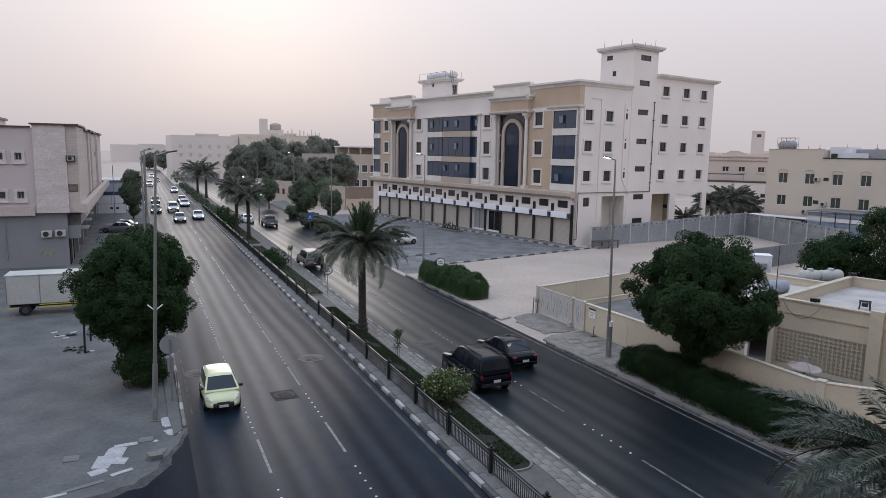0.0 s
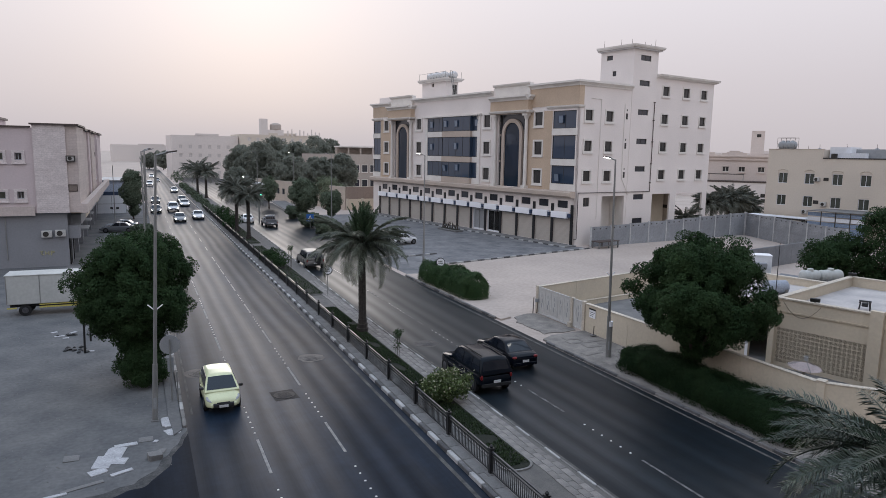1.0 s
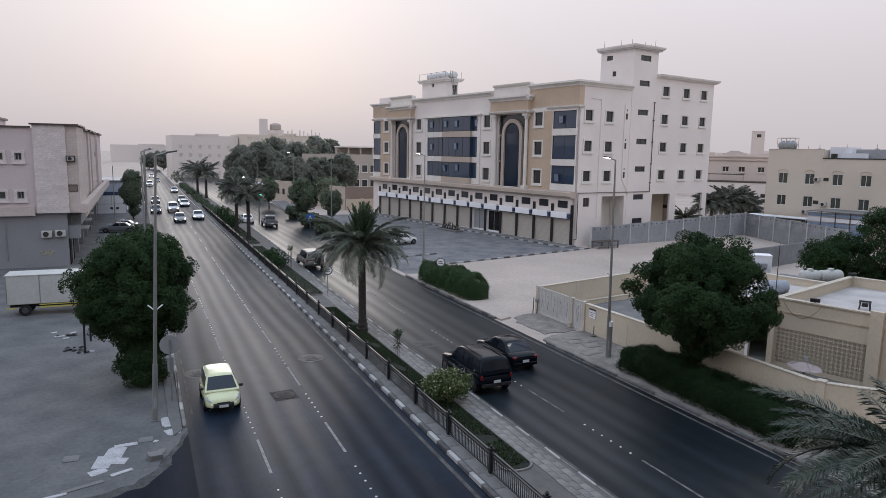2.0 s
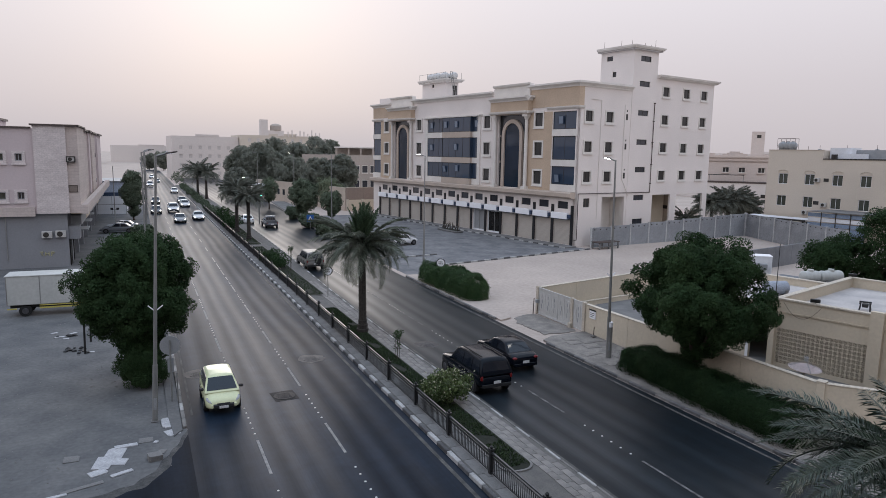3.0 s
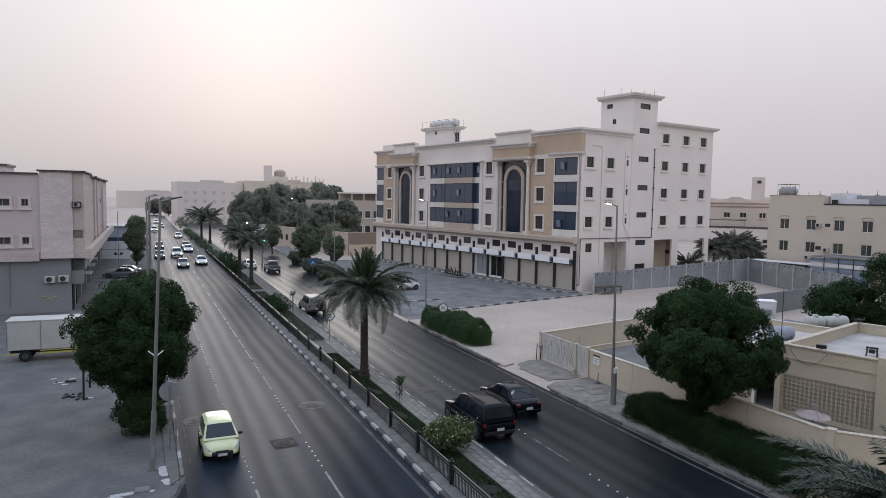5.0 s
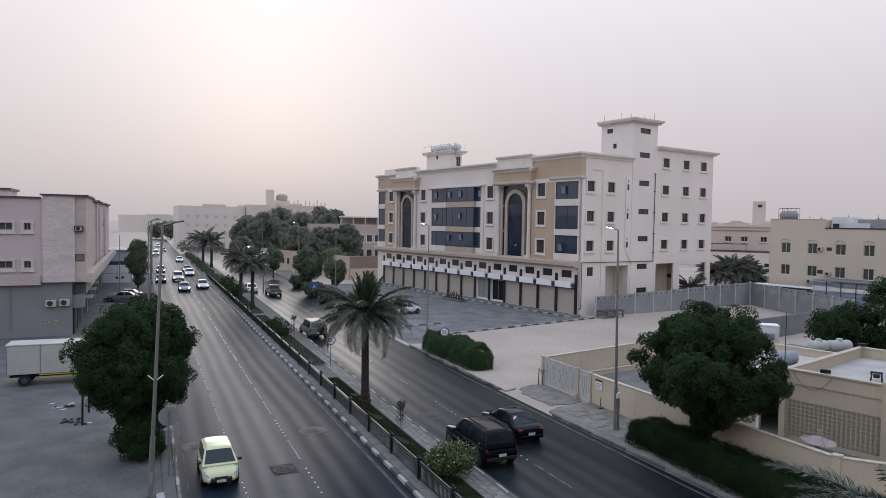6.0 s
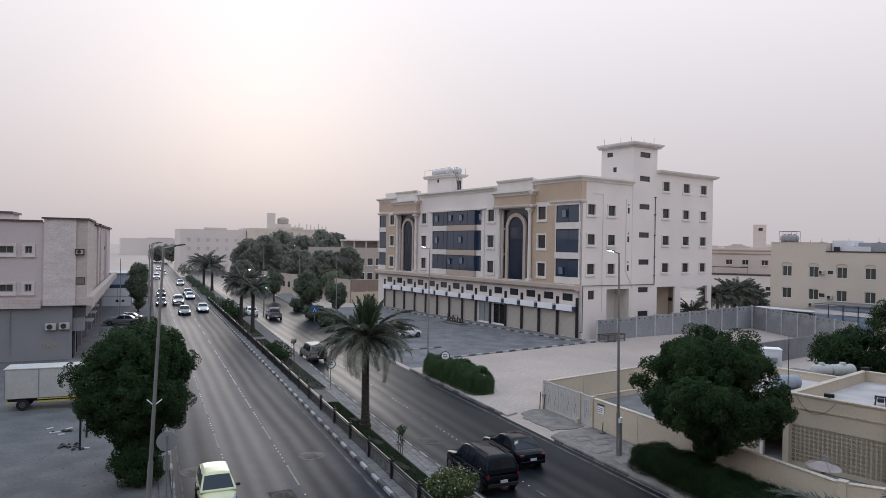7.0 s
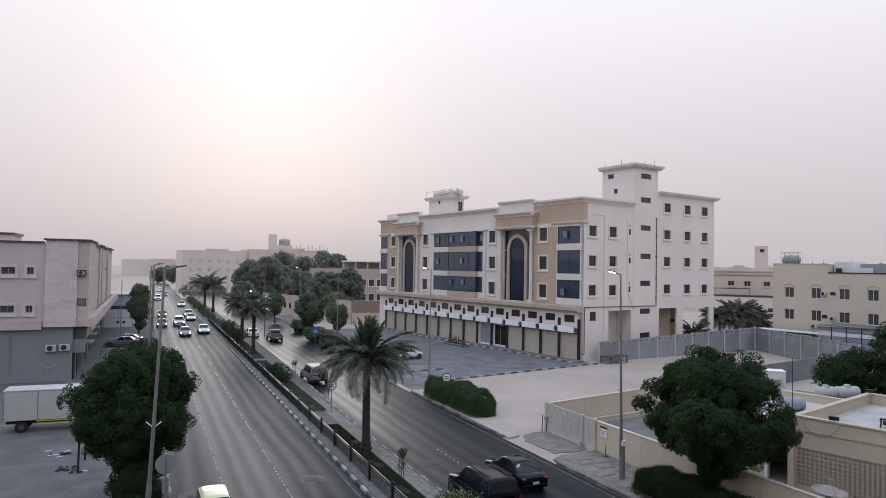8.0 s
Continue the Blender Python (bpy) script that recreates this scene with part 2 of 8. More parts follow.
M_TAN = mat("tan_stone_cladding", (0.53, 0.41, 0.305), (0.46, 0.355, 0.265), 0.75, 0.35, 8, 0.15, grain=0.08)
M_LEDGE = mat("sandstone_ledge", (0.495, 0.41, 0.345), (0.425, 0.355, 0.30), 0.8, 0.4, 8, 0.15, grain=0.08)
M_BLUE = glass("blue_reflective_glass", (0.036, 0.056, 0.090), 1.6, 0.03)
# pale tint stands in for sky reflected by the tilted sashes
M_SASH = glass("pale_opened_glass", (0.20, 0.24, 0.30), 1.6, 0.05)
M_SHOPGLASS = glass("clear_shop_glass", (0.05, 0.05, 0.05), 1.45, 0.6)
M_DARKGLASS = glass("smoked_glass", (0.045, 0.047, 0.056), 1.55, 0.05)
M_WINGLASS = glass("window_glass", (0.060, 0.057, 0.056), 1.45, 0.12)
M_GREENGLASS = glass("green_window_glass", (0.062, 0.068, 0.056), 1.5, 0.04)
M_FRAME = mat("dark_bronze_frame", (0.03, 0.028, 0.026), (0.05, 0.045, 0.04), 0.5, 5, 40)
M_SHUTTER = mat("beige_roller_shutter", (0.465, 0.422, 0.375), (0.415, 0.377, 0.335), 0.55, 0.8, 3, 0.2, stretch=(1, 1, 22), grain=0.08, vary=0.04)
M_BLACK = mat("black_granite", (0.012, 0.012, 0.014), (0.022, 0.021, 0.022), 0.3, 4, 30, spec=0.5)
M_SIGNW = mat("white_sign_face", (0.88, 0.88, 0.90), (0.82, 0.82, 0.84), 0.4, 0.8, 10, grain=0.03)
M_SIGNB = mat("blue_grey_sign_box", (0.05, 0.075, 0.14), (0.04, 0.06, 0.10), 0.5, 2, 10)
M_PIPE = mat("brown_drain_pipe", (0.10, 0.075, 0.065), (0.07, 0.055, 0.05), 0.6, 3, 20)
M_FLOOR = mat("bare_slab", (0.4, 0.38, 0.36), (0.32, 0.3, 0.29), 0.9, 0.7, 8)
M_BLOCK = mat("grey_block_panel", (0.30, 0.31, 0.325), (0.20, 0.208, 0.222), 0.9, 0.55, 7, 0.4, vary=0.12, grain=0.18)
M_VILLA = mat("dusty_villa_render", (0.63, 0.54, 0.485), (0.56, 0.48, 0.435), 0.95, 0.15, 3, grain=0.05)
M_GREYBLOCK = mat("plain_grey_wall", (0.20, 0.205, 0.215), (0.15, 0.155, 0.165), 0.95, 0.4, 6, 0.3, grain=0.12)
M_GATE = mat("weathered_gate_paint", (0.56, 0.55, 0.53), (0.47, 0.46, 0.44), 0.6, 1.2, 12, 0.1, grain=0.1)
M_POSTW = mat("pale_concrete_post", (0.50, 0.50, 0.50), (0.38, 0.38, 0.38), 0.9, 1, 14, 0.3)
M_CREAM = mat("cream_wall_paint", (0.635, 0.55, 0.43), (0.545, 0.475, 0.375), 0.9, 0.35, 7, 0.2, grain=0.06)
M_PAVECONC = mat("worn_pale_concrete", (0.27, 0.245, 0.22), (0.155, 0.143, 0.132), 0.92, 1.1, 12, 0.5, grain=0.2)
M_CREAMTOP = mat("pale_coping", (0.58, 0.51, 0.42), (0.47, 0.42, 0.35), 0.9, 0.8, 10, 0.2)
M_ROOF = mat("white_roof_coating", (0.55, 0.515, 0.49), (0.39, 0.37, 0.365), 0.85, 0.55, 5, 0.2, grain=0.08)
M_BEIGE = mat("beige_block_screen", (0.58, 0.49, 0.37), (0.50, 0.425, 0.325), 0.9, 0.8, 10, 0.2)
M_YELLOW = mat("pale_yellow_render", (0.61, 0.54, 0.455), (0.56, 0.495, 0.42), 0.9, 0.15, 5, 0.15, grain=0.04)
M_PINK = mat("pinkish_stone_cladding", (0.56, 0.48, 0.445), (0.49, 0.42, 0.39), 0.85, 0.35, 5, 0.25, stretch=(1, 1, 3), grain=0.10)
M_LILAC = mat("lilac_render", (0.56, 0.475, 0.475), (0.50, 0.43, 0.43), 0.9, 0.2, 6, 0.15, grain=0.05)
M_STONEW = mat("white_split_stone", (0.65, 0.585, 0.565), (0.56, 0.495, 0.48), 0.9, 0.8, 6, 0.7, stretch=(1, 1, 2.5), grain=0.16, vary=0.06)


def coursed(m, length, height):
    """Adds courses of split stones, by tone and relief, to a surface."""
    n, l = m.node_tree.nodes, m.node_tree.links
    p = n["Principled BSDF"]
    co = n.new("ShaderNodeTexCoord")
    turn = n.new("ShaderNodeMapping")
    turn.inputs["Rotation"].default_value = (radians(90), 0, 0)
    br = n.new("ShaderNodeTexBrick")
    br.inputs["Scale"].default_value, br.inputs["Mortar Size"].default_value = 1.0, 0.012
    br.inputs["Brick Width"].default_value, br.inputs["Row Height"].default_value = length, height
    br.inputs["Color1"].default_value, br.inputs["Color2"].default_value, br.inputs["Mortar"].default_value = (1, 1, 1, 1), (0.93, 0.93, 0.93, 1), (0.83, 0.83, 0.83, 1)
    l.new(co.outputs["Object"], turn.inputs[0])
    l.new(turn.outputs[0], br.inputs["Vector"])
    mul = n.new("ShaderNodeMix")
    mul.data_type, mul.blend_type = "RGBA", "MULTIPLY"
    mul.inputs[0].default_value = 1.0
    l.new(p.inputs["Base Color"].links[0].from_socket, mul.inputs[6])
    l.new(br.outputs[0], mul.inputs[7])
    l.new(mul.outputs[2], p.inputs["Base Color"])
    return m


coursed(M_STONEW, 0.42, 0.2)
coursed(M_PINK, 0.6, 0.3)
M_GREYWALL = mat("grey_painted_wall", (0.245, 0.25, 0.265), (0.21, 0.215, 0.23), 0.9, 0.3, 6, 0.15, grain=0.06)
# beige render paled so that the far blocks carry haze in their colour
M_HAZEBLDG = mat("dusty_beige_render", (0.66, 0.60, 0.56), (0.62, 0.565, 0.53), 0.95, 0.05, 1.5, grain=0.04)
M_SCHOOL = mat("school_beige_render", (0.42, 0.365, 0.32), (0.37, 0.325, 0.29), 0.95, 0.08, 2, grain=0.05)
M_COMPOUND = mat("compound_wall_render", (0.52, 0.44, 0.365), (0.44, 0.375, 0.315), 0.95, 0.15, 3, grain=0.07)
M_TERRA = mat("pinkish_brown_render", (0.30, 0.235, 0.20), (0.25, 0.20, 0.17), 0.95, 0.2, 4, grain=0.08)
M_BROWN = mat("brown_rough_block", (0.23, 0.19, 0.165), (0.17, 0.14, 0.125), 0.95, 0.6, 8, 0.4, grain=0.15)
M_SHED = mat("white_sheet_metal", (0.72, 0.73, 0.75), (0.62, 0.63, 0.66), 0.6, 0.4, 6, grain=0.05)
M_SHEDBLUE = mat("blue_sheet_metal", (0.22, 0.28, 0.37), (0.18, 0.235, 0.32), 0.6, 0.4, 6)
M_PALEBLUE = mat("pale_blue_sheet_metal", (0.42, 0.48, 0.58), (0.36, 0.42, 0.52), 0.6, 0.4, 6)
M_BARK = mat("bark", (0.075, 0.058, 0.045), (0.045, 0.037, 0.03), 0.95, 3, 14, 0.9, stretch=(1, 1, 0.4), grain=0.3)
M_PALMBARK = mat("palm_bark", (0.075, 0.065, 0.058), (0.04, 0.036, 0.033), 0.95, 4, 16, 0.9, grain=0.35)
M_LEAF = mat("dark_green_leaves", (0.025, 0.051, 0.021), (0.042, 0.074, 0.030), 0.75, 0.6, 3, island=0.2, leaf=0.24, spec=0.1)
# mid-distance haze is mixed into the green
M_MIDLEAF = mat("dusty_green_leaves", (0.100, 0.130, 0.088), (0.140, 0.165, 0.116), 0.85, 0.6, 6, island=0.2, leaf=0.15, spec=0.1)
M_HEDGEDARK = mat("dark_hedge_leaves", (0.011, 0.026, 0.010), (0.023, 0.044, 0.017), 0.8, 0.8, 6, island=0.3, leaf=0.2, spec=0.1)
M_HEDGE = mat("hedge_leaves", (0.034, 0.070, 0.027), (0.056, 0.098, 0.038), 0.7, 0.8, 6, island=0.22, leaf=0.18, spec=0.15)
M_SHRUB = mat("light_shrub_leaves", (0.10, 0.13, 0.045), (0.055, 0.085, 0.03), 0.6, 2, 8, island=0.5, leaf=0.2)
# distant haze is put into this leaf colour
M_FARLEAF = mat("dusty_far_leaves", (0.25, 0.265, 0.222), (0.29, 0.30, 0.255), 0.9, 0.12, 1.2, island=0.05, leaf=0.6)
M_PALM = mat("palm_leaflets", (0.084, 0.098, 0.070), (0.125, 0.138, 0.102), 0.42, 0.8, 6, island=0.35, leaf=0.12)
# darker copy of palm_leaflets; shade on the near palm is in the colour
M_SHADEPALM = mat("glossy_palm_leaflets", (0.030, 0.046, 0.030), (0.055, 0.074, 0.050), 0.36, 0.8, 6, island=0.45, leaf=0.12, spec=0.55)
M_YOUNGPALM = mat("young_palm_leaflets", (0.050, 0.085, 0.048), (0.075, 0.115, 0.062), 0.5, 0.8, 6, island=0.35, leaf=0.15)
# paler copy of palm_leaflets; haze over the farther palms is in the colour
M_HAZEPALM = mat("dusty_palm_leaflets", (0.125, 0.135, 0.108), (0.165, 0.172, 0.142), 0.7, 0.8, 6, island=0.25, leaf=0.12)
M_PALEBUSH = mat("pale_bush_leaves", (0.155, 0.185, 0.12), (0.19, 0.215, 0.145), 0.85, 0.4, 4, island=0.15, leaf=0.15, spec=0.1)
M_BLOSSOM = mat("cream_blossoms", (0.48, 0.46, 0.34), (0.40, 0.40, 0.27), 0.7, 2, 8, island=0.3, leaf=0.3)
M_TYRE = mat("tyre_rubber", (0.015, 0.015, 0.016), (0.022, 0.022, 0.022), 0.85, 5, 40)
M_RIM = mat("wheel_alloy", (0.16, 0.16, 0.17), (0.10, 0.10, 0.11), 0.35, 5, 30, metal=0.8)
M_CARGLASS = glass("car_glass", (0.007, 0.011, 0.018), 1.5, 0.06)
M_BUMPER = mat("black_bumper", (0.02, 0.02, 0.022), (0.03, 0.03, 0.03), 0.6, 5, 30)
M_HEAD = mat("headlamp", (0.8, 0.8, 0.8), None, 0.2, 5, 30, glow=(1.0, 0.98, 0.95, 9.0))
M_HEADOFF = mat("clear_headlamp", (0.40, 0.41, 0.43), None, 0.12, 5, 30)
M_TAIL = mat("tail_lamp", (0.13, 0.006, 0.010), None, 0.3, 5, 30, glow=(1.0, 0.06, 0.04, 0.02))
M_PLATE = mat("number_plate_white", (0.7, 0.7, 0.7), None, 0.5, 5, 30)
M_LAMPON = mat("lit_street_lamp", (0.9, 0.9, 0.9), None, 0.3, 5, 30, glow=(1.0, 0.98, 0.94, 14.0))
M_GREENLIGHT = mat("green_signal_light", (0.1, 0.6, 0.4), None, 0.3, 5, 30, glow=(0.1, 1.0, 0.6, 6.0))
M_BLUESIGN = mat("blue_traffic_sign", (0.03, 0.13, 0.40), (0.03, 0.12, 0.36), 0.5, 2, 20)
M_RED = mat("dark_sign_rim", (0.06, 0.06, 0.065), None, 0.5, 2, 20)
M_SIGNBACK = mat("grey_sign_back", (0.33, 0.34, 0.35), (0.28, 0.29, 0.30), 0.6, 1.5, 20, metal=0.3, grain=0.08)
M_AC = mat("air_conditioner_white", (0.50, 0.49, 0.47), (0.43, 0.42, 0.40), 0.6, 2, 20)
M_YPAINT = mat("yellow_spray_paint", (0.50, 0.42, 0.10), (0.40, 0.35, 0.12), 0.8, 6, 30)
M_FADEDY = mat("faded_yellow_spray", (0.36, 0.34, 0.20), (0.27, 0.265, 0.21), 0.85, 5, 30, grain=0.3)
M_RUBBLE = mat("broken_white_board", (0.46, 0.46, 0.47), (0.33, 0.33, 0.34), 0.9, 2, 15, 0.3)
M_PINKDISH = mat("pinkish_white_dish", (0.70, 0.61, 0.60), (0.62, 0.54, 0.53), 0.6, 1.5, 12, 0.1)
M_BLUETANK = mat("grey_blue_tank", (0.34, 0.37, 0.43), (0.28, 0.31, 0.36), 0.6, 1, 10)
# pane colour holds the haze in front of far windows
M_HAZEPANE = mat("dust_covered_glass", (0.54, 0.50, 0.475), (0.48, 0.445, 0.425), 0.6, 0.5, 6)
M_FARWHITE = mat("pale_tank_plastic", (0.60, 0.59, 0.58), (0.52, 0.51, 0.50), 0.7, 1, 10)


def paint(name, c, rough=0.16, spec=0.5):
    return mat(name, c, tuple(k * 0.9 for k in c), rough, 1.2, 14, grain=0.05, spec=spec)


P_WHITE = paint("white_car_paint", (0.72, 0.72, 0.72))
P_BLACK = paint("black_car_paint", (0.003, 0.0055, 0.010), 0.16, 0.16)
P_NAVY = paint("dark_blue_car_paint", (0.004, 0.0055, 0.010), 0.14, 0.2)
P_LIME = paint("pale_lime_car_paint", (0.66, 0.68, 0.42))
P_SILVER = paint("silver_car_paint", (0.30, 0.31, 0.32))
P_BEIGE = paint("beige_car_paint", (0.16, 0.152, 0.14), 0.35, 0.3)
P_GREY = paint("grey_car_paint", (0.14, 0.145, 0.155))


# ---------------------------------------------------------------- mesh helpers
def part(name, bm, material, parent=None, label="", m=None, smooth=False):
    me = bpy.data.meshes.new(name)
    bmesh.ops.recalc_face_normals(bm, faces=bm.faces)
    bm.to_mesh(me)
    bm.free()
    me.materials.append(material)
    if smooth:
        me.shade_smooth()
    ob = new(name, me)
    if parent:
        ob.parent = parent
    if m:
        ob.matrix_basis = m
    if label:
        ob["label"] = label
    return ob


def again(ob, parent, m):
    """One more piece on the same mesh."""
    o = new(ob.name.split(".")[0], ob.data)
    o.parent = parent
    o.matrix_basis = m
    return o


def raw(name, verts, faces, material, parent=None, m=None):
    me = bpy.data.meshes.new(name)
    me.from_pydata(verts, [], faces)
    me.materials.append(material)
    ob = new(name, me)
    if parent:
        ob.parent = parent
    if m:
        ob.matrix_basis = m
    return ob


def thing(name, m, label, category, group="", kind=""):
    ob = new(name)
    ob.empty_display_size = 0.3
    ob.matrix_basis = m
    return tagged(ob, label, category, group, kind)


def box(bm, x0, x1, y0, y1, z0, z1, m=None, bevel=0.0):
    g = bmesh.ops.create_cube(bm, size=1.0)["verts"]
    t = Matrix.Translation(((x0 + x1) / 2, (y0 + y1) / 2, (z0 + z1) / 2)) @ Matrix.Diagonal((abs(x1 - x0), abs(y1 - y0), abs(z1 - z0), 1))
    bmesh.ops.transform(bm, matrix=(m @ t) if m else t, verts=g)
    if bevel:
        edges = list({e for v in g for e in v.link_edges})
        bmesh.ops.bevel(bm, geom=edges, offset=bevel, segments=1, affect="EDGES")
    return bm


def boxed(*a, **k):
    return box(bmesh.new(), *a, **k)


def tube(bm, p0, p1, r0, r1=None, n=10):
    p0, p1 = Vector(p0), Vector(p1)
    r1 = r0 if r1 is None else r1
    g = bmesh.ops.create_cone(bm, cap_ends=True, segments=n, radius1=r0, radius2=r1, depth=(p1 - p0).length)["verts"]
    turn = (p1 - p0).to_track_quat("Z", "Y").to_matrix().to_4x4()
    bmesh.ops.transform(bm, matrix=Matrix.Translation((p0 + p1) / 2) @ turn, verts=g)
    return bm


def disc(bm, c, axis, r, t, n=20):
    a = Vector(axis).normalized() * t / 2
    return tube(bm, Vector(c) - a, Vector(c) + a, r, r, n)


def prism(bm, outline, z0, z1):
    """Upright prism on an outline of (x, y)."""
    lo = [bm.verts.new((x, y, z0)) for x, y in outline]
    hi = [bm.verts.new((x, y, z1)) for x, y in outline]
    bm.faces.new(hi)
    bm.faces.new(lo[::-1])
    for i in range(len(lo)):
        j = (i + 1) % len(lo)
        bm.faces.new((lo[i], lo[j], hi[j], hi[i]))
    return bm


def run(bm, profile, p0, p1, out):
    """A moulding: a profile of (outward, up) drawn from p0 to p1."""
    p0, p1, out = Vector(p0), Vector(p1), Vector(out)
    a = [bm.verts.new(p0 + out * o + Vector((0, 0, u))) for o, u in profile]
    b = [bm.verts.new(p1 + out * o + Vector((0, 0, u))) for o, u in profile]
    n = len(profile)
    for i in range(n):
        j = (i + 1) % n
        bm.faces.new((a[i], a[j], b[j], b[i]))
    bm.faces.new(a[::-1])
    bm.faces.new(b)
    return bm


def moulding(bm, profile, points, z):
    """A profile of (outward, up) drawn round mitred corners; outward lies to the left of the line."""
    pts = [Vector((x, y, 0)) for x, y in points]
    rows = []
    for i, p in enumerate(pts):
        d0 = (p - pts[i - 1]).normalized() if i else (pts[1] - p).normalized()
        d1 = (pts[i + 1] - p).normalized() if i < len(pts) - 1 else d0
        n0, n1 = Vector((-d0.y, d0.x, 0)), Vector((-d1.y, d1.x, 0))
        m = (n0 + n1) / (1 + n0.dot(n1))
        rows.append([bm.verts.new(p + m * o + Vector((0, 0, z + u))) for o, u in profile])
    n = len(profile)
    for a, b in zip(rows, rows[1:]):
        for i in range(n):
            j = (i + 1) % n
            bm.faces.new((a[i], a[j], b[j], b[i]))
    bm.faces.new(rows[0][::-1])
    bm.faces.new(rows[-1])
    return bm


def pierced(length, height, t, holes, z0=0.0, axis="x"):
    """A wall with thickness whose openings go right through. Holes: (a0, a1, z0, z1). Along x it faces -y, along y it faces -x."""
    bm = bmesh.new()
    A = sorted({0.0, length, *[a for h in holes for a in h[:2]]})
    Z = sorted({z0, height, *[z for h in holes for z in h[2:]]})
    A, Z = [a for a in A if 0 <= a <= length], [z for z in Z if z0 <= z <= height]

    def solid(i, j):
        if not (0 <= i < len(A) - 1 and 0 <= j < len(Z) - 1):
            return False
        ca, cz = (A[i] + A[i + 1]) / 2, (Z[j] + Z[j + 1]) / 2
        return not any(h[0] < ca < h[1] and h[2] < cz < h[3] for h in holes)

    seen = {}

    def v(a, d, z):
        key = (round(a, 4), d, round(z, 4))
        if key not in seen:
            seen[key] = bm.verts.new((a, d, z) if axis == "x" else (d, a, z))
        return seen[key]

    for i in range(len(A) - 1):
        for j in range(len(Z) - 1):
            if not solid(i, j):
                continue
            a0, a1, c0, c1 = A[i], A[i + 1], Z[j], Z[j + 1]
            bm.faces.new((v(a0, 0, c0), v(a1, 0, c0), v(a1, 0, c1), v(a0, 0, c1)))
            bm.faces.new((v(a0, t, c0), v(a0, t, c1), v(a1, t, c1), v(a1, t, c0)))
            for ok, (p, q) in ((solid(i - 1, j), ((a0, c0), (a0, c1))), (solid(i + 1, j), ((a1, c0), (a1, c1))),
                               (solid(i, j - 1), ((a0, c0), (a1, c0))), (solid(i, j + 1), ((a0, c1), (a1, c1)))):
                if not ok:
                    bm.faces.new((v(p[0], 0, p[1]), v(q[0], 0, q[1]), v(q[0], t, q[1]), v(p[0], t, p[1])))
    return bm


def bars(bm, w, rows, x0, z0, pitch, thick, depth, seed):
    """Unreadable lines of writing as plain bars on a face that looks to -y."""
    rnd = random.Random(seed)
    for r in range(rows):
        x = x0
        while x < x0 + w - 0.1 * w:
            k = min(rnd.uniform(0.12, 0.3) * w, x0 + w - x)
            box(bm, x, x + k, -depth, 0, z0 - r * pitch, z0 - r * pitch + thick)
            x += k + 0.06 * w
    return bm


# ---------------------------------------------------------------- ground and roads
def sheet(name, outline, z, material, label, category):
    bm = bmesh.new()
    bm.faces.new([bm.verts.new((x, y, z)) for x, y in outline])
    return tagged(part(name, bm, material, label=label), label, category, kind="structure")


def slab(name, outline, z0, z1, material, label, category):
    return tagged(part(name, prism(bmesh.new(), outline, z0, z1), material), label, category, kind="structure")


sheet("ground", [(-2500, -2500), (2500, -2500), (2500, 2500), (-2500, 2500)], 0.0, M_SAND, "pale dusty sand stretching to the horizon", "ground")
def ragged(points, step, amp):
    """Breaks a line into short steps that wander to both sides."""
    out_line = []
    for (x0, y0), (x1, y1) in zip(points, points[1:]):
        n = max(1, int(math.hypot(x1 - x0, y1 - y0) / step))
        for k in range(n):
            t = k / n
            x, y = x0 + (x1 - x0) * t, y0 + (y1 - y0) * t
            out_line.append((x + amp * noise.noise((x * 1.7, y * 1.7, 1.0)), y + amp * noise.noise((x * 1.7, y * 1.7, 7.0))))
    return out_line + [points[-1]]


sheet("lot_ground", [(-70, 18), (1.44, 18), (1.44, 160), (-70, 160)], 0.004, M_LOT, "grey dusty ground of an open lot with scattered grit", "ground")
sheet("sandy_edge", [(-90, 6), (1.44, 6)] + ragged([(1.44, 29.6), (1.0, 28.2), (0.62, 27.2), (0.1, 25.9), (-0.7, 25.1), (-1.7, 24.7), (-5, 24.4), (-20, 24.1)], 0.16, 0.14) + [(-90, 24)], 0.006, M_DUSTYTAR, "asphalt edge strewn with sand", "road")
road_left = sheet("road_left", [(1.45, -60), (10.8, -60), (10.8, 700), (1.45, 700)], 0.012, M_ASPHALT, "three-lane asphalt carriageway with worn pale wheel tracks", "road")
road_right = sheet("road_right", [(14.4, -60), (23.3, -60), (23.3, 62), (23.7, 80), (24.2, 95), (25.4, 120), (27.2, 154), (29, 185), (31, 330), (38, 700),
                                  (14.4, 700)], 0.008, M_ASPHALT2, "dark asphalt carriageway leading away from the viewer", "road")
sheet("side_street", [(-90, 6), (1.7, 6), (1.7, 29.3)] + ragged([(1.46, 29.0), (1.25, 28.2), (0.9, 27.2), (0.4, 25.6), (-0.4, 24.7), (-1.3, 24.3), (-5, 23.9), (-20, 23.6)], 0.12, 0.14) + [(-90, 23.5)], 0.008, M_SIDESTREET,
      "dark asphalt side street joining the main road", "road")
sheet("car_park", [(23.9, 60.5), (27.5, 61.5), (29.6, 64.9), (53.4, 70.2), (52.0, 73), (42.4, 124), (30, 124), (27.5, 74), (23.9, 70)], 0.006, M_LOTTAR,
      "grey asphalt car park before the shops", "car park")
sheet("house_yard", [(27.6, 19.5), (32, 15), (60, 10), (44, 45.5), (27.6, 42)], 0.006, M_CONC, "grey concrete yard inside the boundary wall", "yard")

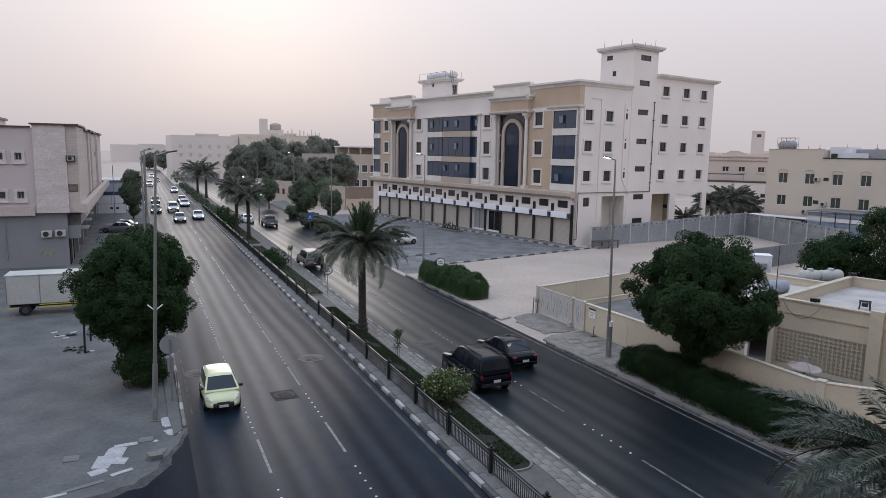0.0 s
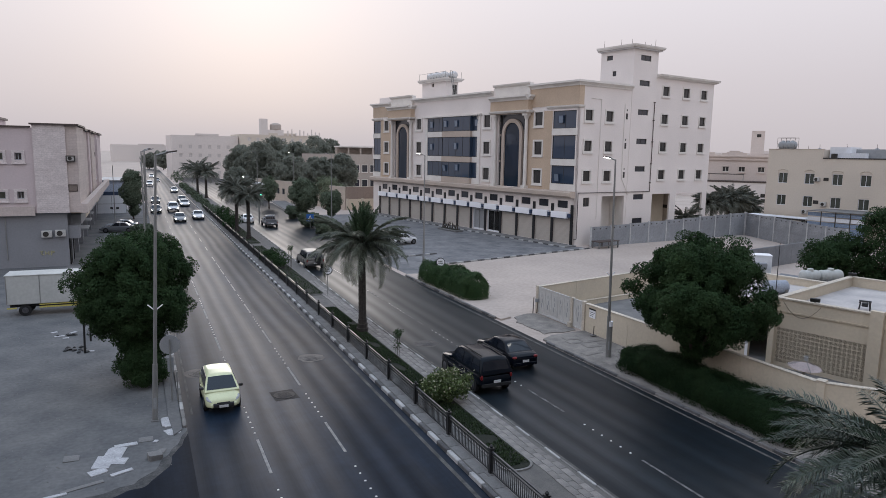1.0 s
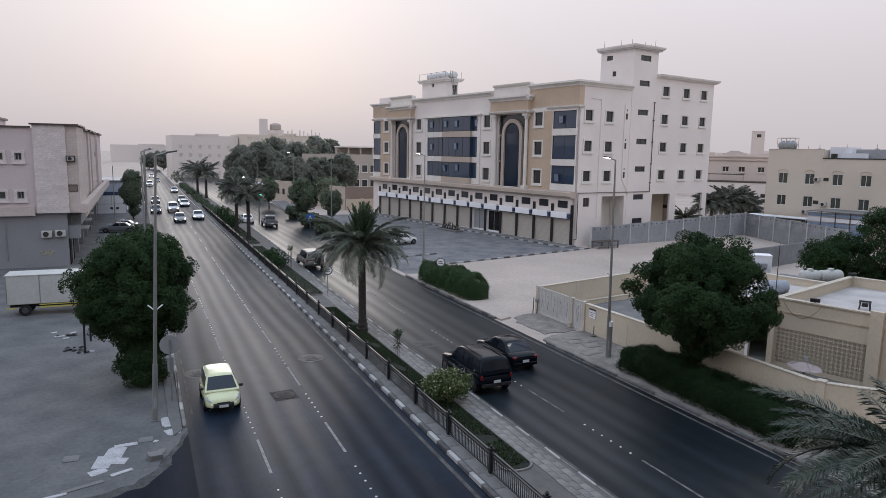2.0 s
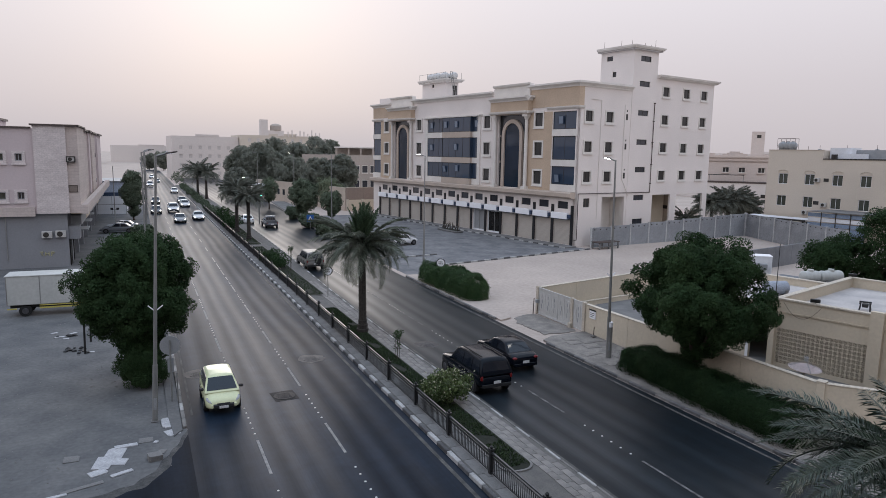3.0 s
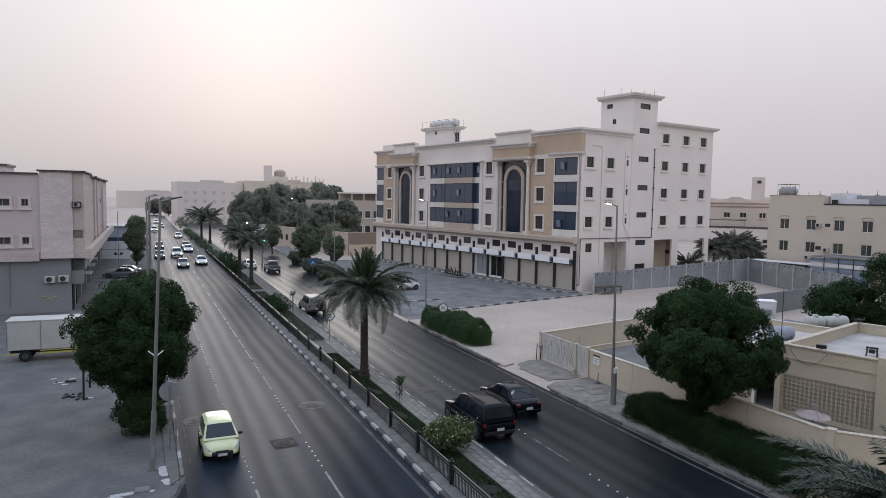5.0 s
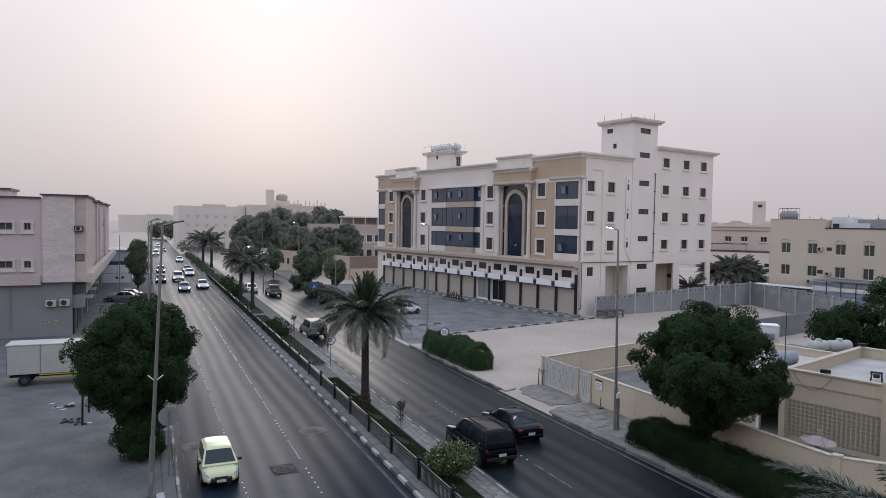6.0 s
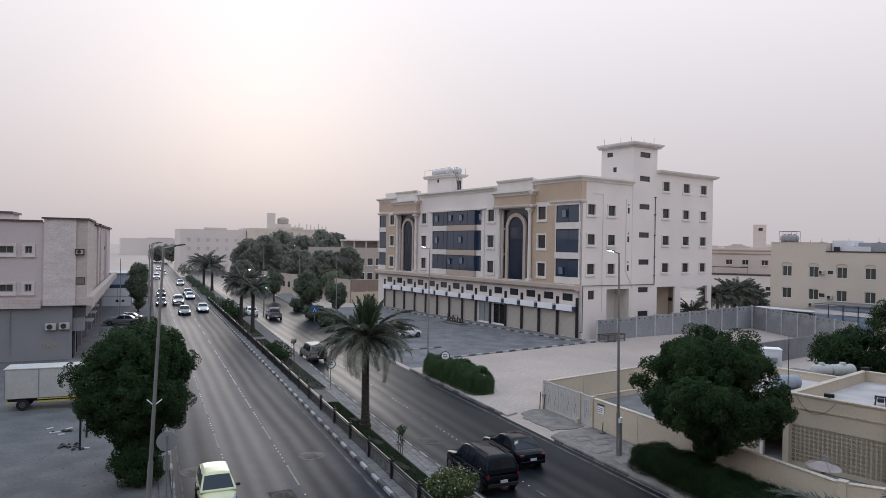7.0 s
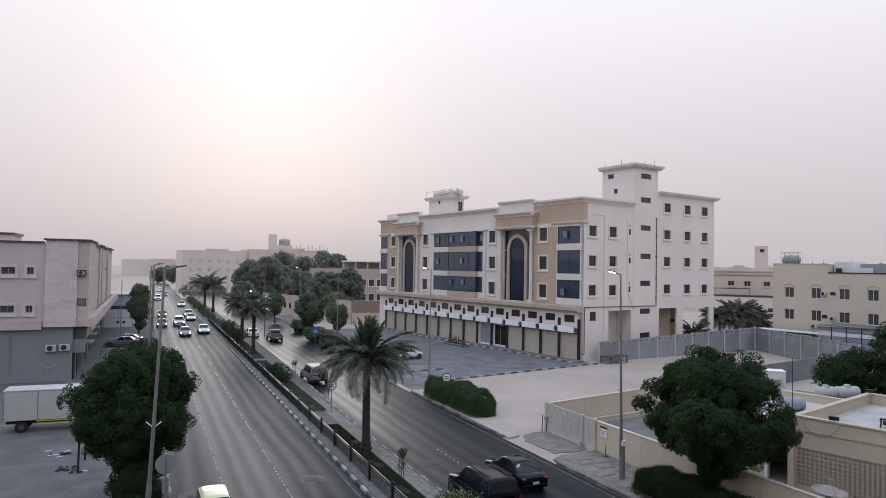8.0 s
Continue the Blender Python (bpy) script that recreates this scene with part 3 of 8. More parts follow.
# unseen block added behind the viewpoint; keeps skylight off the near road
slab("building_behind", [(-60, -34), (0.4, -34), (0.4, -5), (-60, -5)], 0.0, 28.0, M_SCHOOL, "plain unseen block added behind the viewpoint to cut skylight", "building")

# second unseen block, added to darken the near right side
slab("building_beside", [(27.9, -60), (64, -60), (64, 7.5), (27.9, 7.5)], 0.0, 28.0, M_SCHOOL, "plain unseen block added beside the near road to cut skylight", "building")

# pavements and the median, raised a kerb's height
slab("pavement_left", [(0.9, 28.9), (1.25, 29.4), (1.25, 150), (0.55, 150), (0.6, 60), (0.75, 31)], -0.1, 0.06, M_LOT,
     "dusty strip of pavement behind the kerb", "pavement")
slab("pavement_right", [(23.55, 12), (27.3, 12), (27.35, 36.4), (24.6, 36.2), (23.55, 35.6)], -0.1, 0.13, M_PAVECONC, "worn concrete pavement with broken slabs", "pavement")
slab("gate_apron", ragged([(24.5, 36.9), (27.1, 36.9), (27.1, 42.0), (26.4, 42.3), (25.2, 41.9), (24.4, 40.4), (24.5, 36.9)], 0.35, 0.22)[:-1], -0.1, 0.05, M_PAVECONC, "concrete ramp before the white gate", "driveway")
slab("hedge_verge", [(23.55, 41.2), (24.6, 41.6), (26.2, 46.4), (26.8, 52), (26.6, 60), (23.6, 60.4)], -0.1, 0.12, M_SAND, "sandy raised verge under a hedge", "verge")
slab("pavement_far", [(24.1, 71), (27.3, 74), (29.6, 124), (31.5, 160), (28.2, 160), (26.0, 124)], -0.1, 0.13, M_CONC, "pavement along the far roadside", "pavement")
median = slab("median", [(11.02, -40), (14.55, -40), (14.6, 30), (14.45, 38), (14.5, 48), (14.7, 58), (15.2, 75), (15.6, 110), (15.6, 240), (11.02, 240)], -0.1, 0.15,
              M_JOINT, "raised central median with paving", "median")

# kerb blocks: one bevelled block shape for each paint
KB = {}
for key, material in (("white", M_KERBW), ("dark", M_KERBB), ("grey", M_KERBG)):
    bm = bmesh.new()
    box(bm, -0.10, 0.10, -0.485, 0.485, -0.1, 0.17, bevel=0.025)
    KB[key] = (bm, material)
first = {}


def kerb(name, points, keys, label, pitch=1.0, height=1.0, width=1.0):
    """Kerb blocks along a line; the paint repeats the keys."""
    host = thing(name, Matrix.Identity(4), label, "kerb", kind="structure")
    k, left = 0, 0.5 * pitch
    for (x0, y0), (x1, y1) in zip(points, points[1:]):
        run_len, ang = math.hypot(x1 - x0, y1 - y0), math.degrees(math.atan2(-(x1 - x0), y1 - y0))
        while left < run_len:
            t, key = left / run_len, keys[k % len(keys)]
            m = pose(x0 + (x1 - x0) * t, y0 + (y1 - y0) * t, 0, 0, 0, ang + random.uniform(-0.6, 0.6)) @ Matrix.Diagonal((width, pitch * 0.995, height, 1))
            if key in first:
                again(first[key], host, m)
            else:
                first[key] = part("kerb_block", KB[key][0], KB[key][1], host, m=m)
            k, left = k + 1, left + pitch
        left -= run_len
    return host


# lane dashes and studs
def marking(name, x, y0, y1, w, material, label):
    return tagged(part(name, boxed(x - w / 2, x + w / 2, y0, y1, 0.010, 0.017), material), label, "road marking", "lane dashes", "structure")


for x, start, lo, hi, pitch in ((4.05, 24.0, 7, 130, 8.35), (7.12, 24.7, 7.5, 130, 8.35), (17.8, 24.9, 8, 110, 8.6)):
    y = start
    while y - pitch > lo:
        y -= pitch
    studs = []
    while y < hi:
        marking("lane_dash", x, y, y + 3.2, 0.11, M_LINE if x < 15 else M_LINEDULL, "worn white lane dash on the asphalt")
        for i in range(6):
            studs.append(y + 3.9 + i * 0.62)
        y += pitch
    host = thing("road_stud_row", pose(x, 0, 0), "row of small white round road studs between lane dashes", "road studs", "road studs")
    proto = None
    for s in studs:
        if s > 75:
            continue
        if proto is None:
            bm = bmesh.new()
            tube(bm, (0, 0, 0.008), (0, 0, 0.028), 0.052, 0.036, 8)
            proto = part("road_stud", bm, M_STUD, host, m=pose(0, s, 0))
        else:
            again(proto, host, pose(0, s, 0))
for x, a, b, w in ((10.42, 5, 240, 0.16), (1.75, 31, 240, 0.09), (14.95, 5, 60, 0.12), (22.85, 5, 60, 0.14)):
    marking("edge_line", x, a, b, w, M_LINEFAINT, "faded edge line along the carriageway")

# manholes set in round mended patches
for x, y, dark in ((8.72, 37.4, False), (6.1, 31.95, True), (2.5, 36.9, False), (16.2, 37.7, False)):
    host = thing("manhole", pose(x, y, 0.014, 0, 0, 4), "round iron manhole cover in a patch of asphalt", "manhole cover", "manholes")
    bm = bmesh.new()
    rim = random.Random(int(x * 10))
    if dark:
        box(bm, -0.58, 0.58, -0.66, 0.66, 0.0, 0.004)
    else:
        prism(bm, [(math.cos(a * math.tau / 20) * 0.78 * rim.uniform(0.9, 1.12), math.sin(a * math.tau / 20) * 0.78 * rim.uniform(0.9, 1.12)) for a in range(20)], 0.0, 0.004)
    part("asphalt_patch", bm, M_PATCH if dark else M_PATCHPALE, host)
    bm = bmesh.new()
    tube(bm, (0, 0, 0.004), (0, 0, 0.016), 0.52, 0.52, 24)
    part("ring", bm, M_PATCHMID if dark else M_PATCHPALE, host)
    bm = bmesh.new()
    tube(bm, (0, 0, 0.006), (0, 0, 0.022), 0.38, 0.37, 24)
    for i in range(5):
        box(bm, -0.3, 0.3, -0.26 + i * 0.13 - 0.02, -0.26 + i * 0.13 + 0.02, 0.02, 0.028)
    part("cover", bm, M_PATCHMID if dark else M_PATCHPALE, host)


# planted beds in the median, with rounded ends and a low edging
def rounded(x0, x1, y0, y1, r):
    pts = []
    for cx, cy, a0 in ((x1 - r, y1 - r, 0), (x0 + r, y1 - r, 90), (x0 + r, y0 + r, 180), (x1 - r, y0 + r, 270)):
        for i in range(6):
            a = radians(a0 + i * 18)
            pts.append((cx + r * math.cos(a), cy + r * math.sin(a)))
    return pts


def planted_bed(x0, x1, y0, y1):
    host = thing("planted_bed", Matrix.Identity(4), "long dark soil bed with thin grass in the median", "planting bed", "median beds")
    part("edging", prism(bmesh.new(), rounded(x0 - 0.1, x1 + 0.1, y0 - 0.1, y1 + 0.1, 0.6), 0.1, 0.21), M_KERBG, host)
    part("soil", prism(bmesh.new(), rounded(x0, x1, y0, y1, 0.5), 0.15, 0.222), M_SOIL, host)
    rnd = random.Random(int(y0 * 10))
    verts, faces = [], []
    for _ in range(int((y1 - y0) * (460 if y1 < 50 else 100))):
        x, y, a, h = rnd.uniform(x0 + 0.1, x1 - 0.1), rnd.uniform(y0 + 0.3, y1 - 0.3), rnd.uniform(0, 6.28), rnd.uniform(0.03, 0.11)
        if noise.noise((x * 0.9, y * 0.45, 3.0)) < -0.32:
            continue
        c, s, k = math.cos(a) * 0.03, math.sin(a) * 0.03, len(verts)
        verts += [(x - c, y - s, 0.222), (x + c, y + s, 0.222), (x + rnd.uniform(-0.05, 0.05), y + rnd.uniform(-0.05, 0.05), 0.222 + h)]
        faces.append((k, k + 1, k + 2))
    tagged(raw("grass", verts, faces, M_GRASS, host), "thin dark grass on soil", kind="stuff")
    return host


planted_bed(12.15, 13.35, 20.4, 48.9)
planted_bed(12.15, 13.7, 53.6, 84)
planted_bed(12.15, 13.9, 86, 150)
planted_bed(12.15, 13.35, -8, 17.2)


# ---------------------------------------------------------------- the long commercial block
BLOCK = pose(52.26, 72.88, 0, 0, 0, 10.5)  # local x: into the block, local y: along its front
LEN, DEEP = 54.4, 28.2
block = thing("commercial_building", BLOCK, "long white and tan five-storey building with shops below and blue glass", "building")
ROWS = ((8.05, 9.85), (12.0, 13.8), (16.0, 17.8))
GLASS_ROWS = ((8.15, 10.6), (11.45, 14.6), (15.5, 17.85))
PIERS = [0.35 + 3.67 * i for i in range(15)]

front_holes = []
for a0, a1 in ((6.6, 8.2), (18.1, 19.65), (37.2, 38.75), (48.5, 50.1)):
    front_holes += [(a0, a1, z0, z1) for z0, z1 in ROWS]
for a0, a1 in ((0.15, 4.6), (51.6, 54.25)):
    front_holes += [(a0, a1, z0, z1) for z0, z1 in GLASS_ROWS]
front_holes += [(20.9, 35.3, z0, z1) for z0, z1 in GLASS_ROWS]
front_holes += [(9.92, 16.08, 7.3, 17.7), (40.58, 46.38, 7.3, 17.7)]
for a, b in zip(PIERS, PIERS[1:]):
    front_holes.append((a + 0.2, b - 0.2, 0.15, 3.6))
    front_holes.append((a + 0.88, b - 0.88, 4.95, 5.92))
part("wall", pierced(LEN, 20.9, 0.35, front_holes, axis="y"), M_WHITE, block, "white rendered street front")
# tan stone panels stand proud of the white render at both ends
for s0, s1, holes in ((4.75, 9.6, [(6.35, 8.45, z0 - 0.25, z1 + 0.25) for z0, z1 in ROWS]),
                      (47.2, 51.45, [(48.25, 50.35, z0 - 0.25, z1 + 0.25) for z0, z1 in ROWS])):
    bm = pierced(s1 - s0, 17.9, 0.05, [(a - s0, b - s0, c, d) for a, b, c, d in holes], z0=7.25, axis="y")
    bmesh.ops.translate(bm, verts=bm.verts, vec=(-0.05, s0, 0))
    part("tan_panel", bm, M_TAN, block, "tan stone cladding")
for s0, s1, z0, z1 in ((-0.06, 9.6, 18.5, 20.98), (47.2, 54.46, 18.5, 20.7)):
    part("tan_band", boxed(-0.06, -0.001, s0, s1, z0, z1), M_TAN, block, "tan stone cladding band")
part("tan_band", boxed(-0.06, 0.9, -0.064, -0.001, 18.5, 20.98), M_TAN, block, "tan stone cladding band")

# long side wall: shops end, stair tower, then a taller wing on columns
side_holes = []
for a0 in (1.27, 5.23):
    side_holes += [(a0, a0 + 1.4, z0 + 0.55, z0 + 1.92) for z0, _ in ROWS]
side_holes += [(1.6, 2.8, 5.2, 6.4)]
side_holes += [(5.2, 9.8, 0.0, 6.5)]
part("wall", pierced(10.2, 20.9, 0.35, side_holes, axis="x"), M_WHITE, block, "white rendered side wall", m=pose(0, 0, 0))
slits = [(1.45, 3.65, z, z + 0.75) for z in (2.5, 5.9, 9.85, 13.7, 17.72, 21.7, 25.1)]
part("wall", pierced(5.2, 26.55, 0.3, slits, axis="x"), M_WHITE, block, "white stair tower wall", m=pose(10.2, -0.05, 0))
wing_holes = [(0.45, 4.6, 0, 6.6), (6.0, 12.6, 0, 6.6)]
for a0 in (1.455, 6.235, 10.525):
    wing_holes += [(a0, a0 + 1.45, z, z + 1.3) for z in (8.75, 12.75, 16.7, 20.65)]
part("wall", pierced(13.75, 23.15, 0.3, wing_holes, axis="x"), M_WHITE, block, "white wing on columns", m=pose(15.4, 0, 0))
# remaining walls, floors and roofs
part("wall", boxed(0.35, 15.0, LEN - 0.35, LEN, 0, 20.9), M_WHITE, block, "white end wall")
part("wall", boxed(14.7, 15.05, 12.0, LEN - 0.35, 0, 20.9), M_WHITE, block, "white rear wall")
part("wall", boxed(28.8, 29.15, 0.3, 12.0, 6.7, 23.15), M_WHITE, block, "white rear wall of the wing")
part("wall", boxed(15.05, 29.15, 12.0, 12.3, 6.7, 23.15), M_WHITE, block, "white wing wall")
part("wall", boxed(22.5, 22.8, 1.6, 12.0, 0, 6.7), M_COMPOUND, block, "beige inner wall under the wing")
part("low_wall", boxed(22.85, 27.95, 11.62, 11.88, 0, 1.9), M_COMPOUND, block, "beige low wall under the wing")
# flat dark piece added for a small window
part("meter_box", boxed(22.38, 22.499, 2.2, 3.6, 4.2, 4.7), M_FRAME, block, "small dark window piece on the inner wall")
part("wall", boxed(15.4, 15.7, 0.3, 12.0, 0, 6.7), M_CREAM, block, "inner wall under the wing")
part("wall", boxed(15.7, 22.45, 2.9, 3.15, 0, 6.7), M_CREAM, block, "beige rear wall under the wing")
part("column", boxed(28.0, 29.15, 11.0, 12.0, 0, 6.7), M_WHITE, block)
for z in (7.0, 10.95, 14.9, 18.6):
    part("floor_slab", boxed(1.15, 14.69, 0.36, LEN - 0.36, z - 0.2, z), M_FLOOR, block)
    part("floor_slab", boxed(15.45, 28.79, 0.31, 11.99, z - 0.25, z - 0.05), M_FLOOR, block)
part("roof", boxed(0.36, 14.69, 0.36, LEN - 0.36, 20.0, 20.25), M_ROOF, block, "pale flat roof")
part("roof", boxed(15.45, 28.79, 0.31, 11.99, 22.2, 22.45), M_ROOF, block, "pale flat roof of the wing")
# garage recess
bm = bmesh.new()
box(bm, 5.1, 9.9, 2.6, 2.8, 0, 6.5)
box(bm, 5.0, 5.19, 0.36, 2.8, 0, 6.5)
box(bm, 9.81, 10.0, 0.36, 2.8, 0, 6.5)
part("recess", bm, M_TRIM, block, "beige tall entrance recess")
# cornices
CORNICE = [(0, -0.5), (0.12, -0.5), (0.2, -0.3), (0.42, -0.12), (0.55, -0.05), (0.55, 0.18), (0, 0.18)]
SMALL = [(0, -0.25), (0.1, -0.25), (0.28, -0.06), (0.32, 0.12), (0, 0.12)]


def cornice(name, p0, p1, out, profile=CORNICE, material=None, label="moulded cornice"):
    return part(name, run(bmesh.new(), profile, p0, p1, out), material or M_TRIM, block, label)


part("cornice", moulding(bmesh.new(), CORNICE, [(10.2, 0), (0, 0), (0, 9.4)], 21.45), M_TRIM, block, "moulded cornice")
cornice("cornice", (0, 17.5, 21.15), (0, 40.2, 21.15), (-1, 0, 0))
part("cornice", moulding(bmesh.new(), CORNICE, [(0, 47.4), (0, LEN), (15.0, LEN)], 20.95), M_TRIM, block, "moulded cornice")
part("cornice", moulding(bmesh.new(), [(o * 2.2, u * 1.3) for o, u in SMALL], [(29.15, 12), (29.15, 0), (15.4, 0)], 23.38), M_TRIM, block, "moulded cornice")
part("parapet", boxed(0, 0.35, 0, 17.5, 20.9, 21.62), M_WHITE, block)
part("parapet", boxed(0, 0.35, 17.5, 47.3, 20.9, 21.32), M_WHITE, block)
part("parapet", boxed(0, 0.35, 47.3, LEN, 20.9, 21.1), M_WHITE, block)
part("parapet", boxed(0.35, 10.2, 0, 0.3, 20.9, 21.62), M_WHITE, block)
part("raised_parapet", boxed(1.2, 1.5, 48.6, 54.2, 20.2, 22.3), M_WHITE, block, "white raised wall on the roof")
part("parapet", boxed(15.4, 29.15, 0.0, 0.3, 23.15, 23.47), M_WHITE, block)
part("cornice", moulding(bmesh.new(), SMALL, [(0.9, 0), (0, 0), (0, 5.7)], 18.38), M_TRIM, block, "moulded cornice")
cornice("cornice", (0, 50.6, 18.2), (0, LEN + 0.3, 18.2), (-1, 0, 0), SMALL)
cornice("cornice", (0, 20.1, 18.0), (0, 36.2, 18.0), (-1, 0, 0), SMALL)
# ledge over the shops
LEDGE = [(0, -0.45), (0.5, -0.45), (0.95, -0.2), (0.95, 0.28), (0.8, 0.42), (0, 0.42)]
cornice("ledge", (0, 0.0, 6.8), (0, LEN, 6.8), (-1, 0, 0), LEDGE, M_LEDGE, "broad sandstone ledge above the shops")


# canonical pieces: width along x, facing -y, standing on z = 0
def frame_bm(w, h, bar, d0, d1):
    bm = bmesh.new()
    box(bm, -w / 2, -w / 2 + bar, d0, d1, 0, h)
    box(bm, w / 2 - bar, w / 2, d0, d1, 0, h)
    box(bm, -w / 2 + bar, w / 2 - bar, d0, d1, 0, bar)
    box(bm, -w / 2 + bar, w / 2 - bar, d0, d1, h - bar, h)
    return bm


def window_kit(w, h, surround, glass_mat, frame_mat=None, trim_mat=None):
    """Returns a function that sets one window (frame > surround, pane, sill) into a wall of a building."""
    made = {}

    def put(parent, m):
        if not made:
            bm = frame_bm(w, h, 0.07, 0.12, 0.2)
            box(bm, -0.03, 0.03, 0.13, 0.19, 0.07, h - 0.07)
            made["window"] = part("window", bm, frame_mat or M_FRAME, parent, m=m)
            o = made["window"]
            made["pane"] = part("pane", boxed(-w / 2 + 0.06, w / 2 - 0.06, 0.15, 0.165, 0.06, h - 0.06), glass_mat, o)
            if surround:
                bm = bmesh.new()
                e = surround
                box(bm, -w / 2 - e, -w / 2, -0.09, 0.05, -e, h + e)
                box(bm, w / 2, w / 2 + e, -0.09, 0.05, -e, h + e)
                box(bm, -w / 2, w / 2, -0.09, 0.05, h, h + e)
                made["surround"] = part("surround", bm, trim_mat or M_TRIM, o)
                bm = bmesh.new()
                box(bm, -w / 2 - e - 0.06, w / 2 + e + 0.06, -0.17, 0.05, -e - 0.14, -e + 0.0)
                box(bm, -w / 2, w / 2, -0.09, 0.05, -e, 0)
                made["sill"] = part("sill", bm, trim_mat or M_TRIM, o)
        else:
            o = again(made["window"], parent, m)
            for k in ("pane", "surround", "sill"):
                if k in made:
                    again(made[k], o, Matrix.Identity(4))
        return o

    return put


FACE_W = -90  # turn of pieces that face the street
win = window_kit(1.56, 1.8, 0.24, M_WINGLASS)
for s in (7.4, 18.88, 37.98, 49.3):
    for z0, _ in ROWS:
        win(block, pose(0, s, z0, 0, 0, FACE_W))
win = window_kit(1.4, 1.37, 0.2, M_WINGLASS)
for a in (1.97, 5.93):
    for z0, _ in ROWS:
        win(block, pose(a, 0, z0 + 0.55))
win = window_kit(1.45, 1.3, 0.16, M_WINGLASS)
for a in (17.58, 22.36, 26.65):
    for z in (8.75, 12.75, 16.7, 20.65):
        win(block, pose(a, 0, z))
win = window_kit(2.2, 0.75, 0.0, M_DARKGLASS)
for z in (2.5, 5.9, 9.85, 13.7, 17.72, 21.7, 25.1):
    win(block, pose(12.75, -0.05, z))
win = window_kit(1.2, 1.2, 0.0, M_WINGLASS, M_PIPE)
win(block, pose(2.2, 0, 5.2))


# curtain glazing: mullions and one pane a bay
def glazing(s0, s1, z0, z1, cols, glass_mat, d, name="glazing"):
    w, h = s1 - s0, z1 - z0
    host = part(name, frame_bm(w, h, 0.08, 0.0, 0.12), M_FRAME, block, m=pose(d, (s0 + s1) / 2, z0, 0, 0, FACE_W))
    for i in range(1, cols):
        x = -w / 2 + w * i / cols
        part("mullion", boxed(x - 0.02, x + 0.02, 0.03, 0.10, 0.08, h - 0.08), M_FRAME, host)
    proto = None
    for i in range(cols):
        x = -w / 2 + w * (i + 0.5) / cols
        m = pose(x, 0.05, 0, random.uniform(-0.35, 0.35), 0, random.uniform(-0.35, 0.35))
        if proto is None:
            proto = part("pane", boxed(-w / cols / 2 + 0.02, w / cols / 2 - 0.02, 0, 0.02, 0.07, h - 0.07), glass_mat, host, m=m)
        else:
            again(proto, host, m)
    return host


for z0, z1 in GLASS_ROWS:
    glazing(0.15, 4.6, z0, z1, 2, M_BLUE, 0.05)
    glazing(51.6, 54.25, z0, z1, 2, M_BLUE, 0.05)
    glazing(20.9, 22.5, z0, z1, 1, M_BLUE, -0.05)
    glazing(22.5, 30.1, z0, z1, 4, M_BLUE, -0.55)
    glazing(30.1, 35.3, z0, z1, 3, M_BLUE, -0.05)
    for s in (22.42, 30.1):
        part("side_pane", boxed(-0.55, 0.2, s, s + 0.08, z0, z1), M_BLUE, block)
for z0, z1 in ((7.25, 8.15), (10.6, 11.45), (14.6, 15.5)):
    part("spandrel", boxed(-0.56, 0.0, 22.4, 30.2, z0, z1), M_LEDGE, block, "sandstone band between glazed floors")
    for a, b in ((20.8, 22.4), (30.2, 35.4)):
        part("spandrel", boxed(-0.14, 0.0, a, b, z0, z1), M_TRIM, block, "cream band between glazed floors")
part("lintel", boxed(-0.6, 0, 20.7, 35.5, 17.85, 18.0), M_TRIM, block)
for a in (20.75, 35.45):
    part("pilaster", boxed(-0.16, -0.001, a - 0.35, a + 0.35, 7.25, 17.8), M_TRIM, block, "cream pilaster")
for z0, z1 in ((7.25, 8.15), (10.6, 11.45), (14.6, 15.5)):
    for a, b in ((0.0, 4.7), (51.5, LEN)):
        part("spandrel", boxed(-0.12, -0.001, a, b, z0, z1), M_TRIM, block, "cream band between glazed floors")
# a few open vent sashes
for s, z in ((3.4, 8.45), (29.2, 9.0), (25.8, 9.2), (26.1, 16.2), (29.1, 16.2), (33.9, 16.2), (21.4, 16.2), (26.2, 12.6), (33.9, 12.5), (3.0, 16.2)):
    o = part("open_sash", frame_bm(0.85, 1.05, 0.05, -0.03, 0.03), M_SIGNB, block, "tilted open sash", m=pose(-0.62 if 22.5 < s < 30 else -0.1, s, z, 9 if z < 9.1 else 4, 0, FACE_W))
    part("pane", boxed(-0.4, 0.4, -0.01, 0.01, 0.05, 1.0), M_SASH, o)


